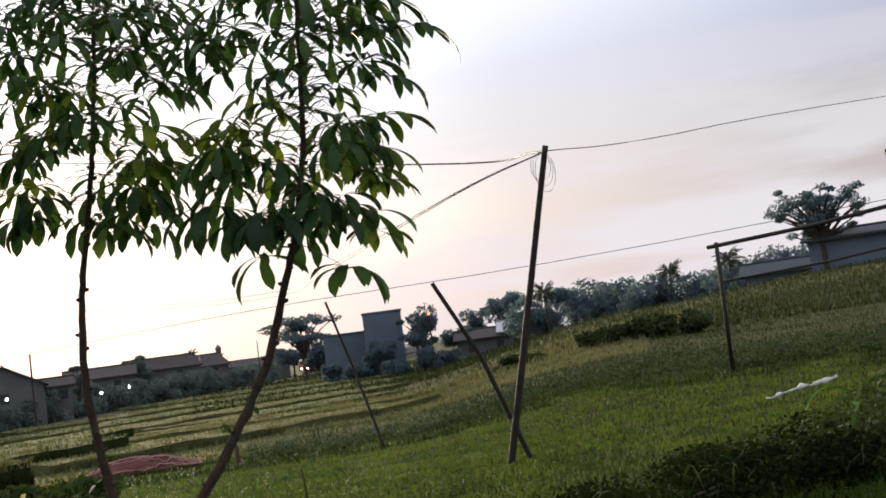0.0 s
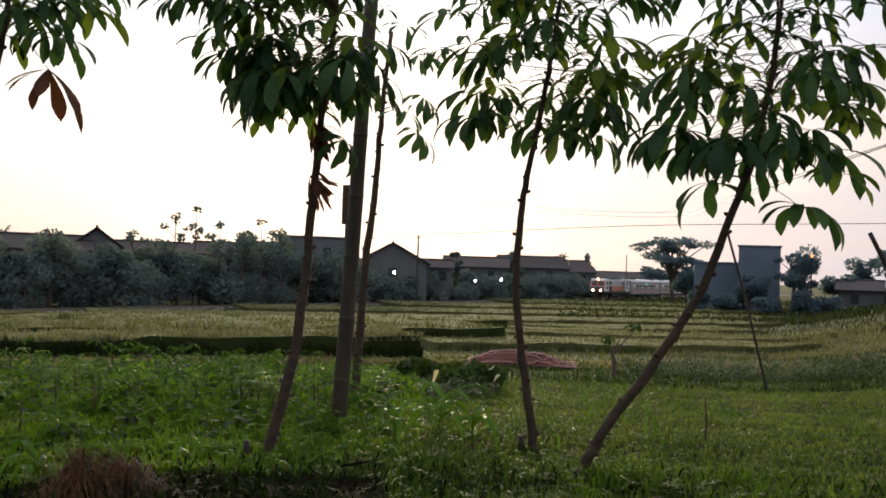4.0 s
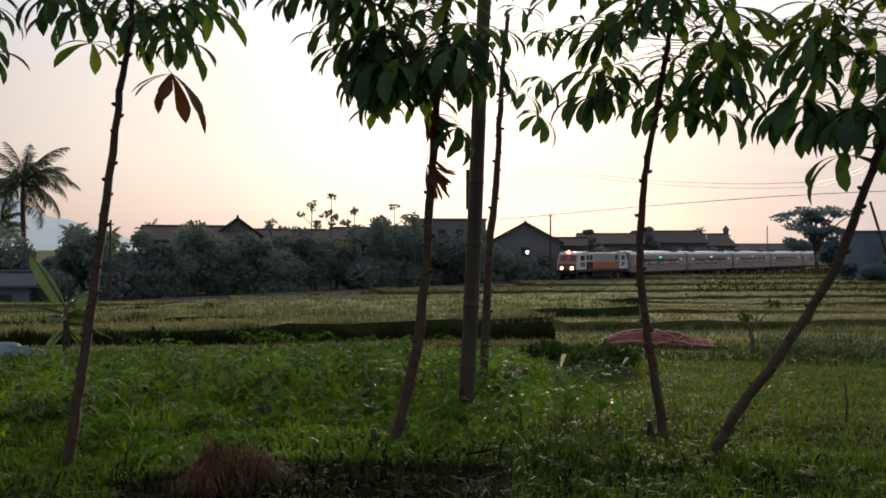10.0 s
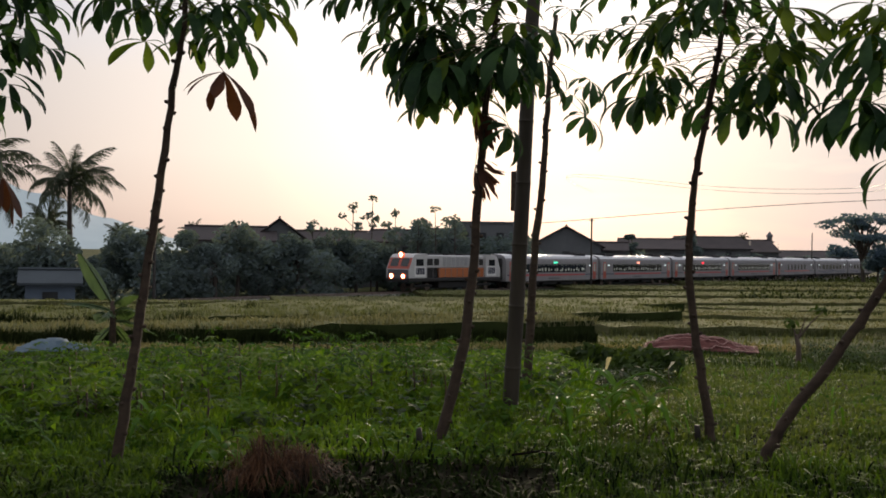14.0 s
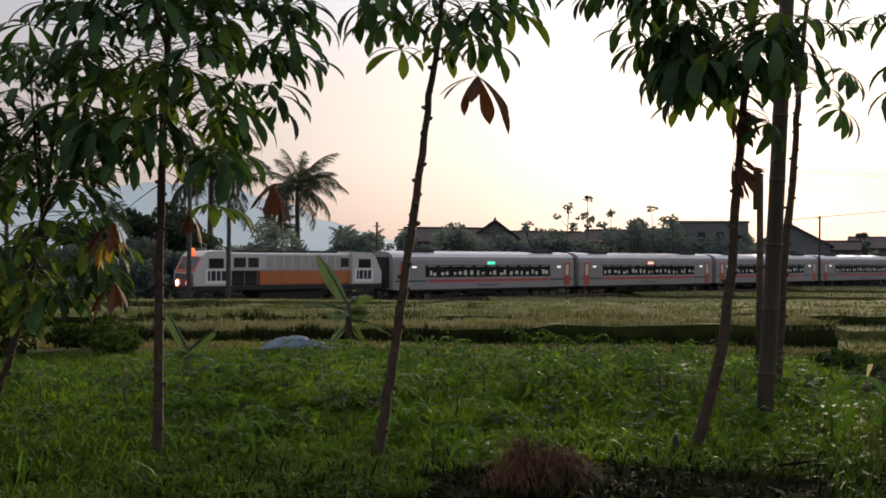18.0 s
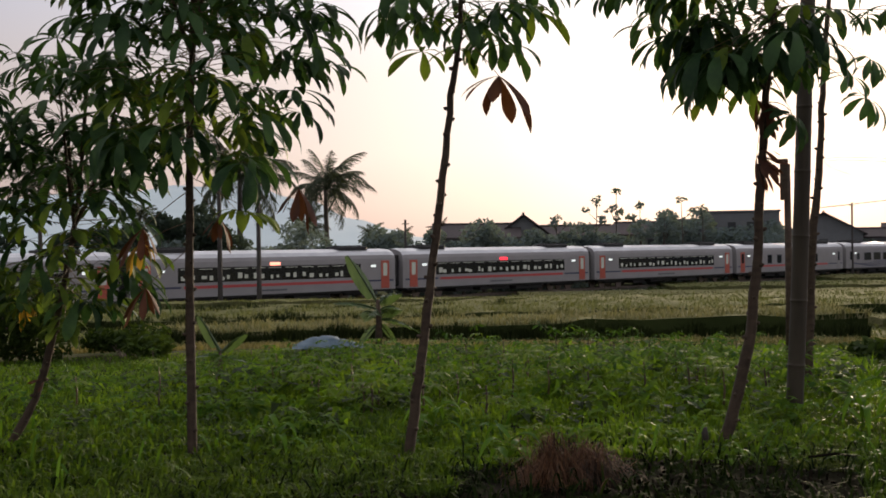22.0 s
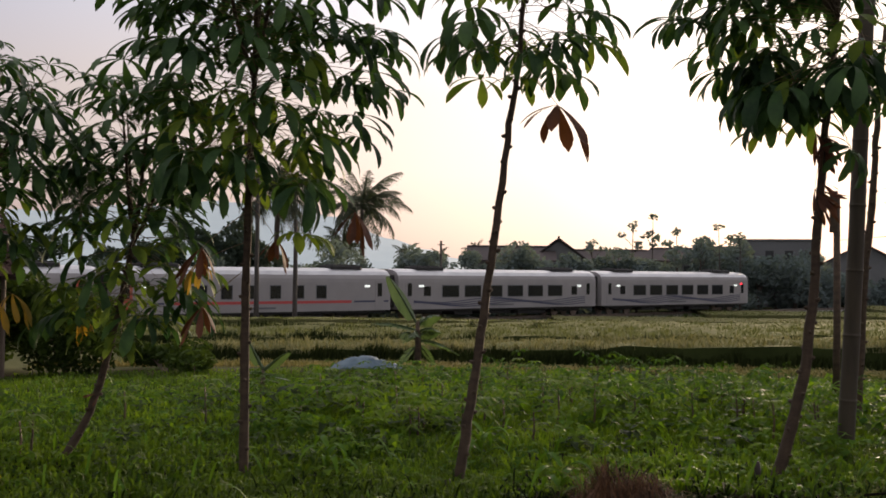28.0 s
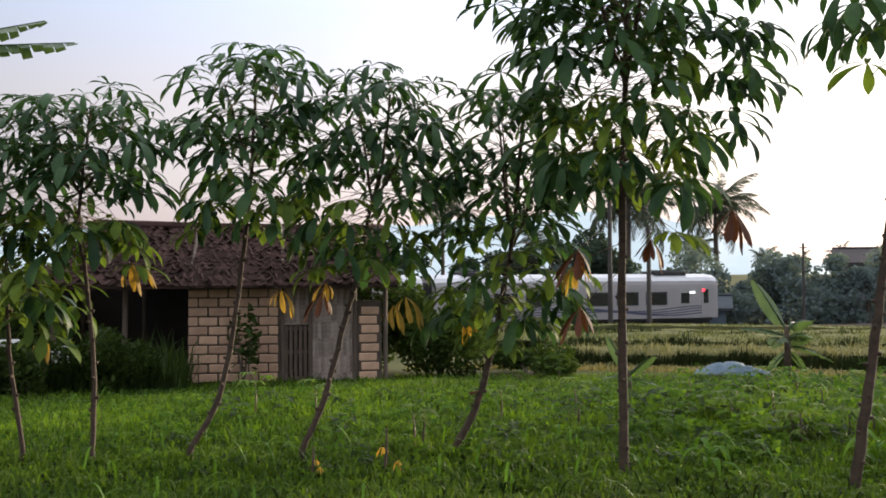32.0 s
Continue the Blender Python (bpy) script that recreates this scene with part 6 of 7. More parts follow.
def leafy(name, n, place, height, leaf, mat, seed, label, leaves=9):
    """Low leafy plants: short stalks with broad pointed leaves."""
    rng = np.random.default_rng(seed)
    r = random.Random(seed)
    g = G()
    for x, y in place(rng, n):
        z = ground_z(float(x), float(y))
        h = r.uniform(*height) * (0.30 + 0.70 * ease(math.hypot(float(x), float(y)), 8.0, 12.5)) * (1 - 0.6 * ease(math.hypot(float(x), float(y)), 12.0, 18.5)) * open_side(float(x), float(y))
        for k in range(leaves):
            a = 2.4 * k + r.random()
            q = h * (0.35 + 0.65 * k / leaves)
            d = Vector((math.cos(a), math.sin(a), 0))
            s = Vector((-math.sin(a), math.cos(a), 0))
            l = leaf * r.uniform(0.6, 1.3) * (0.4 + 0.6 * open_side(float(x), float(y))) * (0.55 + 0.45 * ease(math.hypot(float(x), float(y)), 7.0, 11.0))
            p0 = Vector((x, y, z + q)) + d * 0.02
            p1 = p0 + d * l * 0.5 + Vector((0, 0, 0.10 * l * r.uniform(-1, 3)))
            p2 = p0 + d * l + Vector((0, 0, -0.35 * l * r.random()))
            g.add([p0, p1 - s * l * 0.26, p2, p1 + s * l * 0.26, p1 + Vector((0, 0, -0.04 * l))], [(0, 1, 4), (1, 2, 4), (2, 3, 4), (3, 0, 4)])
    ob = g.make(name, mat)
    return tagged(ob, label, "weeds", kind="stuff")


leafy("leafy_weeds", 300, sector(-66, -22, 7.2, 20.0, outside_shed), (0.15, 0.45), 0.19, WEED_LEAF, 31, "broad-leaved green weeds in the grass")
leafy("tall_weeds", 130, sector(-60, -22, 8.6, 16.0), (0.30, 0.52), 0.17, WEED_LEAF, 37, "taller broad-leaved weeds standing over the grass", 8)
leafy("side_weeds", 170, sector(-92, -60, 7.2, 17.0, outside_shed), (0.15, 0.4), 0.14, WEED_LEAF, 36, "scattered broad-leaved weeds in the short grass", 8)
leafy("side_clumps", 42, sector(-82, -50, 8.2, 15.0, outside_shed), (0.36, 0.75), 0.24, DARK_WEED, 41, "dark broad-leaved weed clumps standing in the short grass", 9)
leafy("side_leaves", 95, sector(-82, -48, 7.6, 15.0, outside_shed), (0.30, 0.65), 0.25, WEED_LEAF, 43, "light broad-leaved weeds standing in the short grass", 8)
leafy("glossy_weeds", 300, sector(-85, -20, 7.0, 19.0, outside_shed), (0.12, 0.36), 0.12, GLOSS, 35, "glossy broad weed leaves that catch the sky", 6)
leafy("dark_weeds", 170, sector(-66, -22, 8.5, 16.0, outside_shed), (0.26, 0.50), 0.17, DARK_WEED, 39, "darker broad-leaved weeds among the bright ones", 7)
leafy("weed_heads", 110, sector(-60, -28, 13.5, 17.5, outside_shed), (0.40, 0.62), 0.11, DARK_WEED, 40, "dark upright weed heads along the garden's far side", 8)
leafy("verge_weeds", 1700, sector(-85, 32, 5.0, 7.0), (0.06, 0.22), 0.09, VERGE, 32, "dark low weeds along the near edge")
leafy("edge_weeds", 170, sector(-26, -17, 12.0, 17.5), (0.10, 0.26), 0.12, DARK_WEED, 33, "dark green clump of weeds behind the bamboo post")
leafy("far_edge_weeds", 1700, sector(-10, 33, 20.5, 27.5), (0.25, 0.75), 0.11, DARK_WEED, 38, "soft dark mounds of weeds along the foot of the slope", 10)
leafy("lawn_weeds", 160, sector(-20, 26, 7.5, 16.0), (0.04, 0.14), 0.09, WEED_LEAF, 34, "small weeds in the lawn", 6)


def arching(name, n, place, length, width, mat, seed, label):
    """Long single blades that rise, arch over and hang."""
    rng = np.random.default_rng(seed)
    r = random.Random(seed)
    g = G()
    for x, y in place(rng, n):
        z = ground_z(float(x), float(y))
        a = r.uniform(0, 6.28)
        d, s = Vector((math.cos(a), math.sin(a), 0)), Vector((-math.sin(a), math.cos(a), 0))
        l, reach = r.uniform(*length), r.uniform(0.35, 0.75)
        rows = []
        for i in range(7):
            q = i / 6
            p = Vector((x, y, z - 0.02)) + d * l * reach * q + Vector((0, 0, l * (1.35 * q - (0.7 + 0.6 * reach) * q * q)))
            w = width * (math.sin(math.pi * min(1, 0.2 + 0.8 * q)) + 0.06) * (0.8 + 0.4 * r.random())
            rows += [p - s * w, p + s * w]
        g.add(rows, [(2 * i, 2 * i + 1, 2 * i + 3, 2 * i + 2) for i in range(6)])
    return tagged(g.make(name, mat, None, True), label, "grass", kind="stuff")


arching("arching_grass", 420, sector(-85, -8, 6.8, 17.0, outside_shed), (0.25, 0.55), 0.009, GLOSS, 61, "long arching grass blades that catch the light")
arching("bush_blades", 420, lambda rng, n: np.stack([rng.uniform(1.2, 4.6, n), rng.uniform(6.4, 7.7, n)], 1), (0.35, 0.85), 0.006, DARK_WEED, 63, "long dark grass blades growing through the bushes")
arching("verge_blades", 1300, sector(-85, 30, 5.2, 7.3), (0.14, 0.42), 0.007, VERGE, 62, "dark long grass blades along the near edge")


def bush(name, x, y, rx, ry, h, n, leaf, mat, seed, label):
    r = random.Random(seed)
    t = empty(name, Matrix.Translation((x, y, ground_z(x, y))))
    lumps, g = [], G()
    for k in range(7):
        a = r.uniform(0, 6.28)
        c = (rx * 0.6 * math.cos(a), ry * 0.6 * math.sin(a), h * r.uniform(0.3, 0.7))
        lumps.append((c, (rx * 0.45, ry * 0.45, h * 0.35)))
        g.tube([(0, 0, -0.05), (c[0] * 0.5, c[1] * 0.5, c[2] * 0.7), c], [0.02, 0.014, 0.006], 5)
    g.make("brushwood", OLD_WOOD, t)
    leaf_cloud(r, lumps, n, leaf).make("leaves", mat, t)
    return tagged(t, label, "bush")


bush("dark_bush", 2.55, 7.1, 0.95, 0.6, 0.42, 3600, 0.026, VERGE, 41, "dark low bush at the lawn's edge")
bush("dark_bush", 3.45, 7.0, 0.8, 0.6, 0.82, 4200, 0.028, DARK_WEED, 42, "leafy green bush at the lawn's edge")
bush("dark_bush", 4.15, 7.1, 0.7, 0.55, 1.02, 4200, 0.030, DARK_WEED, 45, "taller leafy green bush at the lawn's edge")
bush("dark_bush", 1.55, 6.5, 0.7, 0.5, 0.28, 2000, 0.024, VERGE, 43, "dark low bush at the lawn's edge")
bush("dark_bush", -5.1, 14.3, 0.95, 0.8, 0.42, 1100, 0.07, DARK_WEED, 44, "dark bush behind the bamboo post")
bush("dark_bush", -18.9, 8.9, 1.2, 1.1, 1.6, 5200, 0.058, DARK_WEED, 46, "dense dark bush beside the shed")
bush("dark_bush", -17.9, 10.4, 1.2, 0.9, 0.58, 2600, 0.055, DARK_WEED, 47, "green bush beyond the shed")
bush("dark_bush", -20.6, 8.0, 1.6, 1.3, 2.2, 6000, 0.065, DARK_WEED, 48, "tall dark bush behind the shed wall")
bush("climber", -18.4, 4.8, 0.5, 0.25, 1.45, 170, 0.07, DARK_WEED, 49, "thin climbing shrub against the block wall")
bush("dark_bush", -18.2, 2.7, 0.8, 0.7, 1.05, 2600, 0.05, DARK_WEED, 58, "dark leafy bush before the open shed")
bush("dark_bush", -18.1, 1.3, 0.8, 0.7, 0.9, 2400, 0.05, DARK_WEED, 59, "dark leafy bush before the open shed")
bush("dark_bush", -22.5, 1.2, 1.8, 1.4, 2.2, 2200, 0.12, DARK_WEED, 50, "dark bush behind the open shed")
for i, (az, r, w, h) in enumerate(((9.4, 45, 1.0, 0.85), (10.8, 45.5, 1.2, 0.95), (12.3, 45, 1.2, 1.0), (13.7, 44.5, 1.1, 0.95), (14.6, 44, 0.7, 0.7), (5.2, 47, 1.1, 0.5), (4.2, 46, 0.7, 0.35))):
    x, y = polar(az, r)
    bush("dark_bush", x, y, w, 0.8, h, 800, 0.14, SHADED_RICE, 51 + i, "dark brown brushwood heap on the slope")


def young_cassava(x, y, h, scale, seed, kind="green"):
    r = random.Random(seed)
    t = empty("young_cassava", Matrix.Translation((x, y, ground_z(x, y))))
    g = G()
    g.tube([(0, 0, -0.03), (0.02, 0.01, h * 0.5), (0.0, 0.02, h)], [0.012, 0.010, 0.007], 6)
    g.make("stem", BARK, t)
    pick = {"green": LEAVES_YOUNG, "lime": LEAVES_LIME, "yellow": LEAVES_YELLOW}[kind]
    for k in range(2 if kind == "yellow" else 6):
        shared("leaf", r.choice(pick), t, Matrix.Translation((0, 0, h * (0.55 + 0.09 * k))) @ Euler((0, -r.uniform(-0.1, 0.6), 2.4 * k + r.random()), "XYZ").to_matrix().to_4x4() @ Matrix.Scale(scale * r.uniform(0.8, 1.2), 4))
    tagged(t, {"green": "small young cassava plant in the grass", "lime": "small light-green cassava plant in the grass", "yellow": "small cassava plant with yellow leaves"}[kind], "cassava plant", "young cassava plants")


for i, (x, y, h, s, k) in enumerate(((-0.96, 9.13, 0.36, 0.46, "green"), (-9.02, 3.78, 0.34, 0.40, "green"), (-7.75, 2.85, 0.34, 0.5, "yellow"), (-7.85, 2.3, 0.24, 0.4, "yellow"),
                                     (-7.16, 6.52, 0.30, 0.40, "lime"), (-6.1, 6.87, 0.28, 0.36, "lime"))):
    young_cassava(x, y, h, s, 600 + i, k)
rnd = random.Random(8)
for i in range(100):
    x, y = polar(rnd.uniform(-62, -24), rnd.uniform(9.5, 17.0) if i % 3 else rnd.uniform(17.0, 19.5))
    if outside_shed(x, y) and (math.degrees(math.atan2(x, y)) > -47 or i % 4 == 0):
        young_cassava(x, y, rnd.uniform(0.18, 0.40) * (0.55 if math.hypot(x, y) > 17 else 1.0), rnd.uniform(0.42, 0.65) * (0.5 if math.hypot(x, y) > 17 else 1.0), 700 + i, "lime" if rnd.random() < 0.12 else "green")


def reed(x, y, h, seed):
    """A maize-like plant with long arching leaves."""
    r = random.Random(seed)
    t = empty("maize_plant", Matrix.Translation((x, y, ground_z(x, y))))
    g = G()
    g.tube([(0, 0, -0.04), (0, 0.01, h * 0.5)], [0.010, 0.006], 6)
    g.make("stalk", WEED, t)
    for k in range(7):
        g = G()
        a = 2.5 * k + r.random()
        d = Vector((math.cos(a), math.sin(a), 0))
        s = Vector((-math.sin(a), math.cos(a), 0))
        l = r.uniform(0.45, 0.75) * h / 0.65
        z0 = h * (0.12 + 0.55 * k / 7)
        rows = []
        for i in range(8):
            q = i / 7
            p = Vector((0, 0, z0)) + d * l * q * (1 - 0.25 * q) + Vector((0, 0, l * (0.95 * q - 1.15 * q * q)))
            w = 0.026 * math.sin(math.pi * min(1, 0.18 + 0.82 * q)) + 0.002
            rows.append((p - s * w + Vector((0, 0, w * 0.5)), p, p + s * w + Vector((0, 0, w * 0.5))))
        g.v = [tuple(v) for row in rows for v in row]
        for i in range(7):
            b = i * 3
            g.f += [(b, b + 1, b + 4, b + 3), (b + 1, b + 2, b + 5, b + 4)]
        g.m = [0] * len(g.f)
        g.make("leaf", GLOSS, t, True)
    tagged(t, "maize-like plant with long arching leaves", "plant", "arching grass plants")


for i, (x, y, h) in enumerate(((-2.82, 7.7, 0.66), (-2.6, 7.85, 0.52), (-3.15, 7.6, 0.48), (-3.0, 8.3, 0.5), (-5.9, 6.0, 0.4), (-6.35, 4.8, 0.35), (-4.5, 5.2, 0.4), (3.3, 7.5, 0.75))):
    reed(x, y, h, 800 + i)


def straw_heap(x, y):
    """A loose tangle of cut stalks over a low mound, with a tuft standing up at one end."""
    r = random.Random(3)
    t = empty("straw_heap", Matrix.Translation((x, y, ground_z(x, y))) @ pose(0, 0, 0, 0, 0, 38))

    def top(u, v):
        return max(0.17 * math.exp(-((u + 0.13) ** 2 + v * v) / 0.011), 0.17 * math.exp(-((u - 0.10) ** 2 + v * v) / 0.036)) * (1 + 0.7 * noise.noise((u * 9, v * 9, 1.0)) + 0.5 * noise.noise((u * 23, v * 23, 4.0))) - 0.03
    g = G()
    n = 26
    for i in range(n + 1):
        for k in range(n + 1):
            u, v = -0.55 + 1.1 * i / n, -0.45 + 0.9 * k / n
            g.v.append((u, v, top(u, v)))
    for i in range(n):
        for k in range(n):
            a = i * (n + 1) + k
            g.f.append((a, a + n + 1, a + n + 2, a + 1))
    g.m = [0] * len(g.f)
    g.make("mound", LITTER, t, True)
    g = G()
    for _ in range(1300):
        c = -0.12 if r.random() < 0.6 else 0.12
        a, q = r.uniform(0, 6.28), abs(r.gauss(0, 0.10))
        u, v = c + q * math.cos(a), q * math.sin(a)
        a += r.gauss(0, 1.4)
        l, lift, n = r.uniform(0.05, 0.30), r.uniform(0.0, 0.13), 5
        pts = []
        for k in range(n):
            w = k / (n - 1)
            p = Vector((u + l * w * math.cos(a), v + l * w * math.sin(a), 0))
            p.z = max(0.0, top(p.x, p.y)) + 0.005 + lift * 4 * w * (1 - w) + lift * 0.3 * r.random()
            pts.append(p)
        s = Vector((-math.sin(a), math.cos(a), r.uniform(-0.4, 0.4))) * r.uniform(0.0009, 0.0022)
        vs = [q_ for p in pts[:-1] for q_ in (p - s, p + s)] + [pts[-1]]
        g.add(vs, [(2 * k, 2 * k + 1, 2 * k + 3, 2 * k + 2) for k in range(n - 2)] + [(2 * n - 4, 2 * n - 3, 2 * n - 2)])
    g.make("straw", STRAW, t)
    g = G()
    for k in range(230):
        p = Vector((-0.08 + r.gauss(0, 0.07), r.gauss(0, 0.06), 0.07))
        o = Vector((r.gauss(-0.05, 0.12), r.gauss(0, 0.09), 0))
        h = r.uniform(0.08, 0.30)
        s = Vector((r.uniform(-1, 1), r.uniform(-1, 1), 0)).normalized() * r.uniform(0.0012, 0.0026)
        a, b, c = p + o * 0.2 + Vector((0, 0, h * 0.4)), p + o * 0.7 + Vector((0, 0, h * 0.85)), p + o * 1.5 + Vector((0, 0, h * r.uniform(0.7, 1.05)))
        g.add([p - s, p + s, a - s, a + s, b - s * 0.7, b + s * 0.7, c], [(0, 1, 3, 2), (2, 3, 5, 4), (4, 5, 6)])
    g.make("tuft", STRAW, t)
    tagged(t, "loose heap of red-brown cut stalks in the grass", "straw heap")


straw_heap(-3.98, 5.16)


def tarp(x, y, w, d, h, turn, mat, label, seed, folds=()):
    g = G()
    nx, ny = 30, 18
    for i in range(nx + 1):
        for j in range(ny + 1):
            u, v = 2 * i / nx - 1, 2 * j / ny - 1
            ripple = noise.noise((u * 3 + seed, v * 3, 0.5)) * 0.14 + (0.25 - abs(noise.noise((u * 5 + v * 2, v * 3 + seed, 2.0)))) * 0.55
            z = h * max(0, (1 - abs(u + 0.15) ** 1.5 * 0.8)) * (1 - abs(v) ** 2.0) ** 0.8 * (1 - abs(u) ** 6) + ripple * h * 0.9 * (1 - max(abs(u), abs(v)) ** 4)
            edge = 1 + 0.06 * noise.noise((u * 2, v * 2, seed))
            g.v.append((u * w / 2 * edge, v * d / 2 * edge, max(0.02, z)))
    for i in range(nx):
        for j in range(ny):
            a = i * (ny + 1) + j
            g.f.append((a, a + ny + 1, a + ny + 2, a + 1))
    g.m = [0] * len(g.f)
    ob = g.make("tarpaulin", mat, None, True)
    ob.matrix_basis = Matrix.Translation((x, y, ground_z(x, y) + 0.07)) @ pose(0, 0, 0, 0, 0, turn)
    m = ob.modifiers.new("thickness", "SOLIDIFY")
    m.thickness = 0.006
    # pale folds along the hem and the crest
    for row, thick in folds:
        h_ = G()
        line = [Vector(g.v[i * (ny + 1) + max(0, min(ny, round(row + 1.6 * noise.noise((i * 0.17, row, seed)))))]) + Vector((0, 0, 0.012)) for i in range(1, nx)]
        h_.tube(line, [thick * (0.5 + 0.9 * abs(noise.noise((i * 0.3, row * 2.0, 3.0)))) for i in range(1, nx)], 6)
        h_.make("fold", TARP_HEM, ob, True, "pale fold")
    tagged(ob, label, "tarpaulin")


tarp(-5.95, 21.9, 2.35, 1.7, 0.25, 15, TARP_RED, "faded red tarpaulin spread over a low heap", 1.0, ((1, 0.022), (6, 0.02), (9, 0.026), (12, 0.02)))
tarp(-15.3, 13.2, 1.35, 1.1, 0.20, 48, TARP_BLUE, "pale blue tarpaulin over a low heap", 5.0)


def plastic_scrap():
    g = G()
    n = 34
    for i in range(n + 1):
        u = i / n
        w = 0.006 + 0.030 * max(0.0, noise.noise((u * 9, 2.0, 0.0)) + 0.35 * u)
        for v in (-1, 0, 1):
            g.v.append((0.52 * (u - 0.5), w * v, 0.05 * noise.noise((u * 5, 0.0, 7.0)) + 0.016 * noise.noise((u * 23, v * 2.0, 1.0)) + 0.05 * u))
    for i in range(n):
        for j in range(2):
            a = i * 3 + j
            g.f.append((a, a + 3, a + 4, a + 1))
    g.m = [0] * len(g.f)
    ob = g.make("plastic_sheet", PLASTIC, None, True)
    ob.matrix_basis = Matrix.Translation((2.93, 7.7, 0.58)) @ pose(0, 0, 0, 60, -9, -18)
    ob.modifiers.new("thickness", "SOLIDIFY").thickness = 0.006
    tagged(ob, "torn white plastic sheet caught on the bush", "plastic sheet")


plastic_scrap()


def banana_leaf(parent, base, az, length, width, rise, hang, tattered, seed, fold=0.25, turn=0.0):
    r = random.Random(seed)
    g = G()
    d = Vector((math.sin(radians(az)), math.cos(radians(az)), 0))
    s = Vector((d.y, -d.x, 0))
    n = 16
    base = Vector(base)
    mid = []
    for i in range(n + 1):
        q = i / n
        mid.append(base + d * length * q * math.cos(radians(rise)) + Vector((0, 0, length * (math.sin(radians(rise)) * q - hang * q * q))))
    g.tube(mid, [0.028 * (1 - 0.8 * i / n) for i in range(n + 1)], 6)
    for side in (-1, 1):
        for i in range(2, n):
            w0 = width * math.sin(math.pi * (0.06 + 0.92 * (i / n))) ** 0.7
            w1 = width * math.sin(math.pi * (0.06 + 0.92 * ((i + 1) / n))) ** 0.7
            gap = 0.15 * r.random() if tattered else 0
            sag = -fold - (0.5 * r.random() if tattered else 0)
            p0, p1 = mid[i], mid[i + 1].lerp(mid[i], gap)
            b = s * math.cos(radians(turn)) + s.cross(mid[i + 1] - mid[i]).normalized() * math.sin(radians(turn))
            e0 = p0 + b * side * w0 + Vector((0, 0, sag * w0 * math.cos(radians(turn)))) + d * 0.05
            e1 = p1 + b * side * w1 + Vector((0, 0, sag * w1 * math.cos(radians(turn)))) + d * 0.05
            g.add([p0, p1, e1, e0], [(0, 1, 2, 3)])
    g.make("leaf", BANANA_LEAF, parent)


def banana(x, y, h, leaves, label, seed, thick=0.13, fold=0.25, low=0.93):
    t = empty("banana_plant", Matrix.Translation((x, y, ground_z(x, y))))
    g = G()
    g.tube([(0, 0, -0.1), (0.02, 0, h * 0.5), (0.0, 0, h)], [thick * h ** 0.5, thick * 0.85 * h ** 0.5, thick * 0.55 * h ** 0.5], 10)
    g.make("trunk", BARK, t, True)
    for i, (az, l, w, rise, hang, tat, *turn) in enumerate(leaves):
        banana_leaf(t, (0, 0, h * (0.93 - (0.93 - low) * i / (len(leaves) - 1))), az, l, w, rise, hang, tat, seed + i, fold if i else 0.25, turn[0] if turn else 0.0)
    tagged(t, label, "banana plant", "banana plants")


banana(-14.9, 14.15, 0.95, ((-130, 1.15, 0.15, 60, 0.05, False, 55), (48, 0.75, 0.13, 55, 0.55, True, 40), (-20, 0.7, 0.16, 60, 0.6, True, 30), (-134, 0.9, 0.06, 22, 0.22, True), (60, 0.6, 0.12, 40, 0.6, True, 30), (150, 0.5, 0.14, 45, 0.7, True), (30, 0.6, 0.15, 45, 0.55, True, 40), (-110, 0.55, 0.14, 50, 0.6, True, 30), (48, 0.8, 0.08, 10, 0.5, True, 20), (40, 0.4, 0.08, -40, 0.4, True, 50), (-150, 0.4, 0.08, -30, 0.5, True, 50)),
       "small banana plant with torn leaves by the tarpaulin", 900, 0.075, 0.6, 0.5)
banana(-12.55, 8.75, 0.36, ((-125, 0.60, 0.065, 62, 0.05, False, 50), (40, 0.48, 0.07, 45, 0.15, False, 60), (-134, 0.36, 0.06, 10, 0.25, False), (50, 0.36, 0.06, 5, 0.3, False)), "banana sucker with a few broad leaves", 930, 0.06, 0.3, 0.7)
banana(-15.5, -0.7, 4.98, ((4, 2.0, 0.24, 19, 0.03, True), (8, 2.3, 0.26, 9, 0.03, True), (40, 1.6, 0.24, 50, 0.4, True), (100, 1.6, 0.24, 30, 0.5, True), (190, 1.7, 0.26, 40, 0.4, True), (270, 1.6, 0.26, 40, 0.4, True)), "tall banana plant with ragged leaves beside the garden", 950)


def bare_shrub(x, y):
    t = empty("bare_shrub", Matrix.Translation((x, y, ground_z(x, y))))
    g = G()
    g.tube([(0, 0, -0.05), (0.0, 0, 0.35), (-0.05, 0, 0.55)], [0.055, 0.045, 0.03], 8)
    for a, l in ((0.6, 0.6), (-0.5, 0.35), (0.2, 0.4)):
        g.tube([(-0.03, 0, 0.45), (0.5 * l * a, 0.05, 0.45 + 0.5 * l), (l * a * 1.2, 0.08, 0.45 + 0.95 * l)], [0.022, 0.014, 0.006], 5)
    g.make("stump", OLD_WOOD, t)
    leaf_cloud(random.Random(6), [((0.35, 0, 1.0), (0.14, 0.1, 0.06)), ((-0.15, 0, 0.75), (0.12, 0.1, 0.08))], 40, 0.06).make("leaves", DARK_WEED, t)
    tagged(t, "cut shrub stump with a few thin shoots", "shrub")


bare_shrub(-3.52, 19.4)


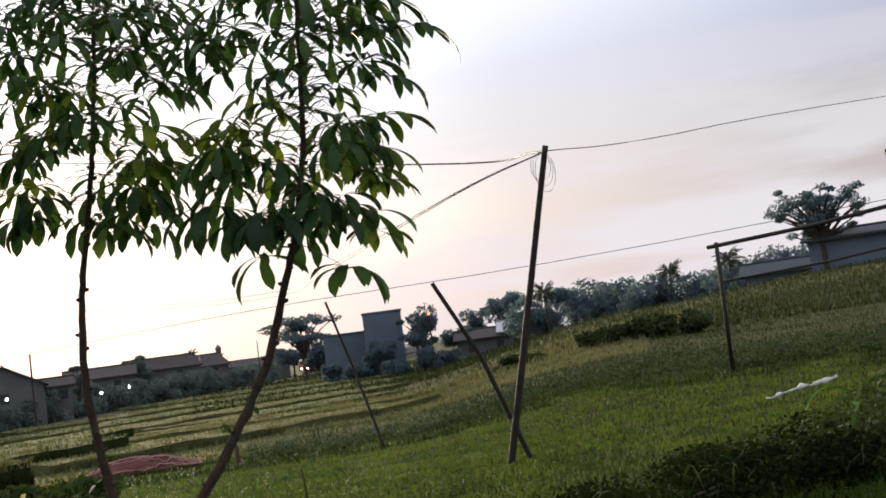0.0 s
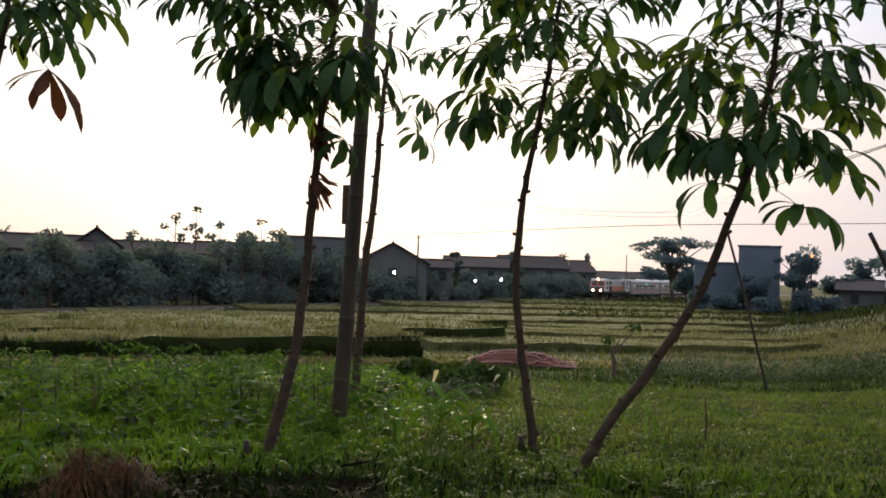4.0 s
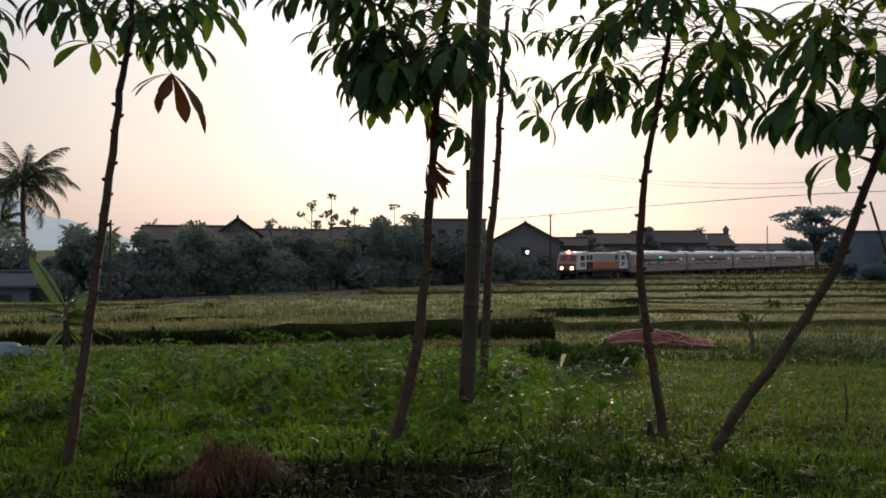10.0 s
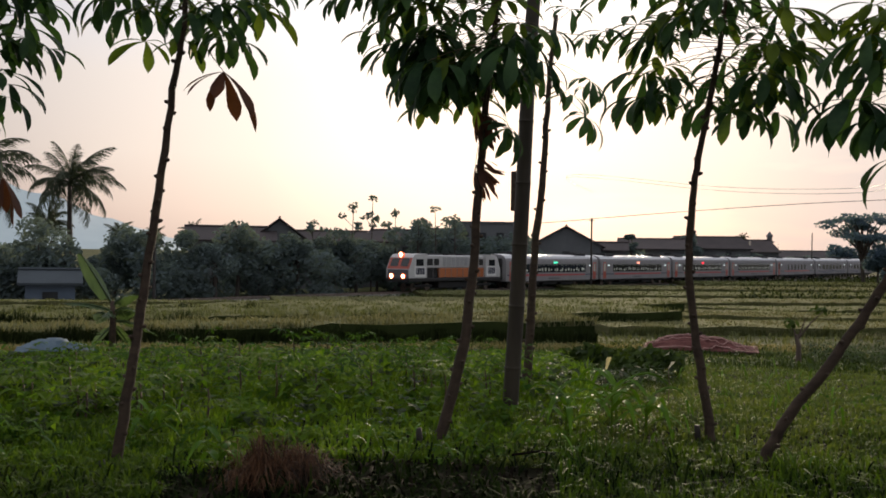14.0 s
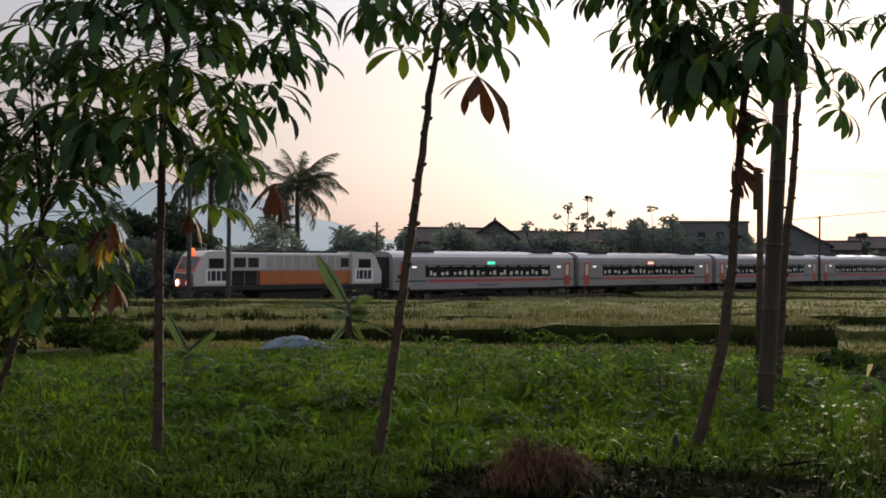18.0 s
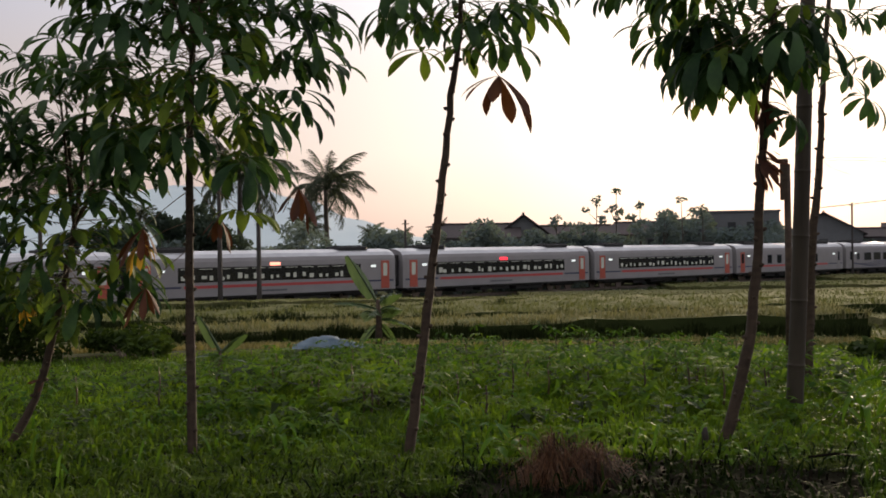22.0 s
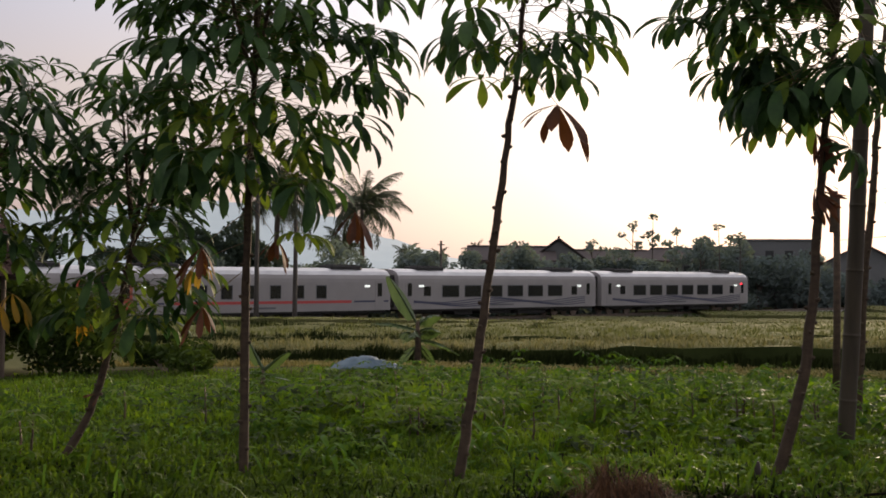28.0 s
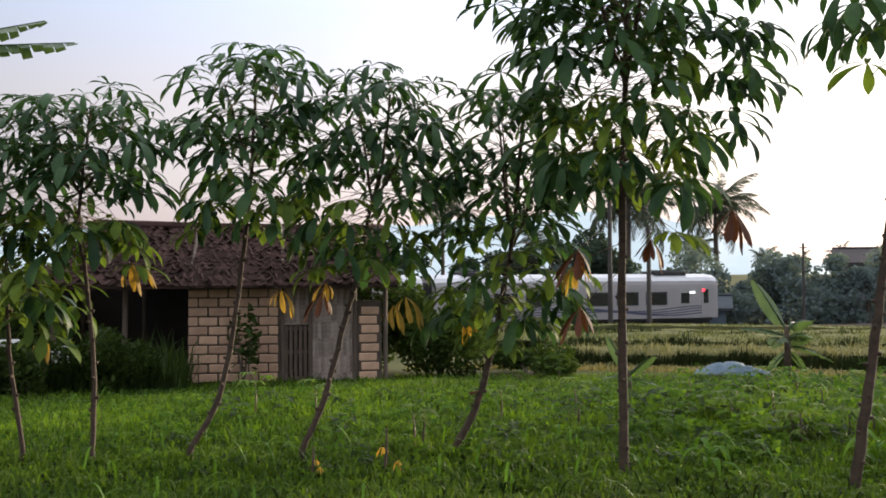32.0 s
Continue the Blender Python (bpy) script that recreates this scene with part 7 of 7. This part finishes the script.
# ------------------------------------------------------------------ shed
def shed():
    m = Matrix(((SHED_X.x, SHED_Y.x, 0, SHED_O.x), (SHED_X.y, SHED_Y.y, 0, SHED_O.y), (0, 0, 1, SHED_O.z), (0, 0, 0, 1)))
    t = empty("shed", m)
    wall = G()
    wall.box(0.0, 1.62, 0.02, 0.12, -0.3, 1.76)
    G().box(3.0, 3.45, 0.02, 0.12, -0.3, 1.45).make("pillar", MORTAR, t)
    wall.box(0.02, 0.12, 0.121, 2.9, -0.3, 1.85)
    w = wall.make("block_wall", MORTAR, t, label="mortar core of the pale block wall")
    mat = BRICK
    half, full = G().box(-0.082, 0.082, -0.06, 0.06, -0.075, 0.075, 0, 0.012).data("brick", [mat]), G().box(-0.163, 0.163, -0.06, 0.06, -0.072, 0.072, 0, 0.014).data("brick", [mat])
    r = random.Random(4)
    for row in range(11):
        z = -0.08 + 0.168 * row
        x = 0.0
        if row % 2:
            shared("brick", half, w, Matrix.Translation((0.088, 0.055 + r.uniform(-0.006, 0.006), z)))
            x = 0.178
        while x + 0.34 < 1.64:
            shared("brick", full, w, Matrix.Translation((x + 0.175, 0.055 + r.uniform(-0.008, 0.006), z + r.uniform(-0.003, 0.003))) @ pose(0, 0, 0, 0, r.uniform(-0.8, 0.8), r.uniform(-1, 1)))
            x += 0.354
        if x + 0.17 < 1.64:
            shared("brick", half, w, Matrix.Translation((x + 0.088, 0.055, z)))
        if row < 9:
            shared("brick", full, w, Matrix.Translation((3.2 if row % 2 else 3.24, 0.055, z)))
    d = G()
    for k in range(5):
        d.box(1.70 + 0.085 * k, 1.76 + 0.085 * k, 0.03, 0.055, -0.1, 1.0, 0, 0.004)
    for z in (0.02, 0.5, 0.92):
        d.box(1.68, 2.12, 0.056, 0.08, z, z + 0.06, 0, 0.004)
    d.make("slatted_gate", OLD_WOOD, t, label="grey slatted wooden gate")
    for x in (1.66, 2.16, 2.96, 3.52):
        G().tube([(x, 0.02, -0.3), (x, 0.02, 1.8)], 0.04, 7).make("post", OLD_WOOD, t)
    for x in (-2.3, -1.1):
        G().tube([(x, 0.0, -0.3), (x + 0.03, 0.0, 1.85)], 0.05, 7).make("post", OLD_WOOD, t)
        G().tube([(x, 2.6, -0.3), (x, 2.6, 2.3)], 0.05, 7).make("post", OLD_WOOD, t)
    v = G()
    v.box(2.18, 2.94, 0.045, 0.06, -0.2, 1.7)
    v.box(1.68, 2.15, 0.07, 0.085, 1.02, 1.75)
    v = v.make("woven_panel", WOVEN, t, label="weathered woven bamboo wall panel")
    strip = G().box(-0.026, 0.026, -0.006, 0.006, -0.155, 0.155, 0, 0.003).data("strip", [WOVEN])
    for col in range(13):
        for row in range(6):
            shared("strip", strip, v, Matrix.Translation((2.215 + 0.057 * col, 0.036 + 0.006 * ((col + row) % 2), -0.02 + 0.31 * row + r.uniform(-0.02, 0.02))) @ pose(0, 0, 0, r.uniform(-2, 2), r.uniform(-5, 5), r.uniform(-6, 6)))
    for col in range(8):
        for row in range(2):
            shared("strip", strip, v, Matrix.Translation((1.71 + 0.057 * col, 0.062 + 0.006 * ((col + row) % 2), 1.19 + 0.33 * row + r.uniform(-0.02, 0.02))) @ pose(0, 0, 0, 0, r.uniform(-4, 4), r.uniform(-6, 6)))
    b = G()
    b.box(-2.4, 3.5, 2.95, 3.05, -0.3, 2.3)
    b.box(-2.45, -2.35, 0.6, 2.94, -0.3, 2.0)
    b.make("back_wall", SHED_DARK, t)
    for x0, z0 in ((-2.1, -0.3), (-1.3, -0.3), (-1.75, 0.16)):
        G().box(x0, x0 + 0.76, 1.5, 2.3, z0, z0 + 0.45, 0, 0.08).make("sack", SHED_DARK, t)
    # roof: eave in front, ridge over the middle
    e, k = Vector((0, -0.5, 1.74)), Vector((0, 1.75, 2.86))
    f = G()
    for a, c in ((e, k), (Vector((0, 4.0, 1.75)), k)):
        n = 0.05
        f.add([(-2.7, a.y, a.z - n), (3.7, a.y, a.z - n), (3.5, c.y, c.z - n - 0.1), (-1.9, c.y, c.z - n), (-2.7, a.y, a.z), (3.7, a.y, a.z), (3.5, c.y, c.z - 0.1), (-1.9, c.y, c.z)],
              [(0, 1, 2, 3), (7, 6, 5, 4), (0, 4, 5, 1), (1, 5, 6, 2), (2, 6, 7, 3), (3, 7, 4, 0)])
    rf = f.make("roof", THATCH, t, label="sagging old roof of dark clay tiles")
    tile = G()
    for q in range(5):
        u = -0.12 + 0.06 * q
        h = 0.028 * math.cos(q * math.pi / 2)
        tile.v += [(u, -0.15, h), (u, 0.15, h + 0.0), (u, -0.15, h - 0.014)]
    for q in range(4):
        a = q * 3
        tile.f += [(a, a + 3, a + 4, a + 1), (a + 2, a + 5, a + 3, a)]
    tile.m = [0] * len(tile.f)
    me = tile.data("roof_tile", [THATCH])
    slope = math.degrees(math.atan2(k.z - e.z, k.y - e.y))
    rest = G()
    for row in range(16):
        for col in range(42):
            q = (row + 0.5) / 16
            p_ = e.lerp(k, q)
            x0 = -2.65 + 0.75 * q
            x = x0 + (3.62 - x0) * (col + 0.5 + (0.3 if row % 2 else 0) + r.uniform(-0.15, 0.15)) / 42
            sag = -0.06 * math.sin(math.pi * (col / 41)) + r.uniform(-0.025, 0.02)
            m = Matrix.Translation((x, p_.y, p_.z + 0.06 + sag)) @ pose(0, 0, 0, slope - 4 + r.uniform(-12, 9), r.uniform(-16, 16), r.uniform(-30, 30)) @ Matrix.Scale(r.uniform(0.58, 0.80), 4)
            if row < 7:
                shared("roof_tile", me, rf, m)
            else:
                rest.add([m @ Vector(v) for v in tile.v], tile.f)
    tagged(rest.make("upper_tiles", THATCH, rf), kind="stuff")
    rc = G()
    rc.tube([(-1.95, 1.75, 2.92), (0.5, 1.75, 2.85), (3.55, 1.75, 2.82)], 0.09, 8)
    rc.make("ridge_cap", THATCH, rf)
    for x in (-1.8, -1.1, 0.05, 1.66, 3.4):
        G().tube([(x, -0.45, 1.70), (x, 1.75, 2.88)], 0.04, 6).make("rafter", OLD_WOOD, t)
    tagged(t, "small pale-block shed with an old tiled roof and open side", "shed")


shed()


def pale_board(x, y, w, h, turn):
    t = empty("pale_board", Matrix.Translation((x, y, ground_z(x, y))) @ pose(0, 0, 0, -6, 0, turn))
    g = G()
    g.box(-w / 2, w / 2, -0.012, 0.012, 0.45, 0.45 + h, 0, 0.004)
    g.make("board", PLASTIC, t)
    for q in (-0.12, 0.16):
        g = G()
        g.box(q * w - 0.03, q * w + 0.03, -0.018, -0.010, 0.52, 0.45 + h - 0.06)
        g.make("dark_bar", FAR_DARK, t)
    for q in (-1, 1):
        G().tube([(q * w * 0.42, 0.03, -0.05), (q * w * 0.42, 0.03, 0.46 + h)], 0.018, 6).make("leg", OLD_WOOD, t)
    tagged(t, "pale painted board with dark bars beside the open shed", "board", "pale boards")


pale_board(-18.6, 1.0, 0.30, 0.42, 85)
pale_board(-18.6, 1.75, 0.34, 0.30, 85)


def cut_stump(x, y, h, rad, seed):
    r = random.Random(seed)
    z = ground_z(x, y)
    g = G()
    g.tube([(x, y, z - 0.05), (x + 0.005, y, z + h * 0.5), (x + r.uniform(-0.02, 0.02), y, z + h)], [rad * 1.15, rad, rad * 0.95], 9)
    tagged(g.make("cut_stump", POST_DARK, None, True), "short cut cassava stump beside a stem", "stump", "cut stumps")


for i, (x, y, h) in enumerate(((-2.21, 7.86, 0.12), (-3.86, 6.58, 0.14), (-9.25, 1.72, 0.14), (-5.3, 5.0, 0.10))):
    cut_stump(x, y, h, 0.023, 40 + i)
g = G()
g.tube([(-3.05, 6.41, 0.05), (-2.92, 6.53, 0.07), (-2.80, 6.63, 0.05)], [0.010, 0.009, 0.007], 6)
tagged(g.make("fallen_stick", LITTER, None, True), "pale cut stick lying on the dark soil", "stick")


def seedling(x, y, h, size, seed):
    """A young cassava: a thin stalk with a few star-shaped leaves."""
    r = random.Random(seed)
    t = empty("cassava_seedling", Matrix.Translation((x, y, ground_z(x, y))))
    g = G()
    g.tube([(0, 0, -0.05), (0.01, 0.01, h * 0.5), (0, 0, h)], [0.012, 0.010, 0.007], 6)
    g.make("stalk", PETIOLE, t, True)
    for k in range(5):
        a = 2.4 * k + r.uniform(-0.3, 0.3)
        d = Vector((math.cos(a), math.sin(a), 0))
        hub = d * size * 0.45 + Vector((0, 0, h * (0.72 + 0.09 * k) + size * 0.25))
        g = G()
        g.tube([(0, 0, h * (0.6 + 0.09 * k)), hub], [0.005, 0.004], 5)
        for q in range(6):
            b = a + (q - 2.5) * 0.72
            e, s = Vector((math.cos(b), math.sin(b), 0)), Vector((-math.sin(b), math.cos(b), 0))
            l = size * r.uniform(0.75, 1.05) * (1 - 0.1 * abs(q - 2.5))
            p1, p2 = hub + e * l * 0.55 + Vector((0, 0, 0.06 * l)), hub + e * l + Vector((0, 0, -0.28 * l))
            w = s * l * 0.16
            g.add([hub, p1 - w, p2, p1 + w, p1 - Vector((0, 0, 0.03 * l))], [(0, 1, 4), (1, 2, 4), (2, 3, 4), (3, 0, 4)])
        g.make("leaf", LEAF_LIME if (seed + k) % 3 else WEED_LEAF, t)
    tagged(t, "young cassava seedling with pale star-shaped leaves among weeds", "seedling", "cassava seedlings")


for i, (x, y) in enumerate(((-7.57, 7.01), (-6.53, 6.54), (-9.16, 9.61), (-6.94, 7.46), (-8.59, 7.61), (-8.56, 7.02), (-7.53, 8.81), (-7.6, 9.42), (-9.68, 7.4), (-6.35, 8.12), (-5.2, 9.1), (-4.6, 8.3), (-10.4, 9.3), (-11.2, 10.6), (-9.9, 11.4), (-8.74, 3.56), (-10.52, 5.47), (-12.32, 3.2), (-10.84, 6.67), (-8.74, 7.26), (-7.32, 6.58), (-11.73, 3.73), (-10.21, 7.88))):
    seedling(x, y, 0.30 + 0.12 * ((i * 7) % 5) / 4, 0.17 + 0.05 * ((i * 3) % 4) / 3, 700 + i)


def pale_leaf(x, y, h, length, lean, seed):
    """A single upright weed whose one folded leaf is nearly white, a sky glint put into its colour."""
    t = empty("glint_weed", Matrix.Translation((x, y, ground_z(x, y))))
    G().tube([(0, 0, -0.03), (0.01, 0, h * 0.6), (0, 0, h)], [0.005, 0.004, 0.003], 5).make("stalk", PETIOLE, t, True)
    g = G()
    d = Vector((math.cos(radians(seed * 40)) * math.sin(radians(lean)), math.sin(radians(seed * 40)) * math.sin(radians(lean)), math.cos(radians(lean))))
    for i in range(7):
        q = i / 6
        p = Vector((0, 0, h)) + d * length * q
        w = length * (0.04 + 0.22 * q) * (1.0 if i < 6 else 0.75)
        g.v += [tuple(p + Vector((-0.7 * w, 0.3 * w, 0.1 * w))), tuple(p), tuple(p + Vector((0.7 * w, 0.35 * w, 0.2 * w)))]
    for i in range(6):
        a = i * 3
        g.f += [(a, a + 1, a + 4, a + 3), (a + 1, a + 2, a + 5, a + 4)]
        g.m += [0, 0]
    g.make("leaf", GLINT_LEAF, t, True)
    tagged(t, "thin weed with one folded leaf painted pale as a sky glint", "weed", "bleached weeds")


pale_leaf(-3.63, 9.77, 0.30, 0.15, 14, 1)
pale_leaf(-3.06, 9.96, 0.36, 0.12, 62, 2)


def motions():
    """The train runs along its track."""
    for ob, back in TRAIN:
        walk(ob, [(t, Matrix.Translation(on_track(s + back)) @ pose(0, 0, 0, 0, 0, -98.0)) for t, s in FRONT])


motions()
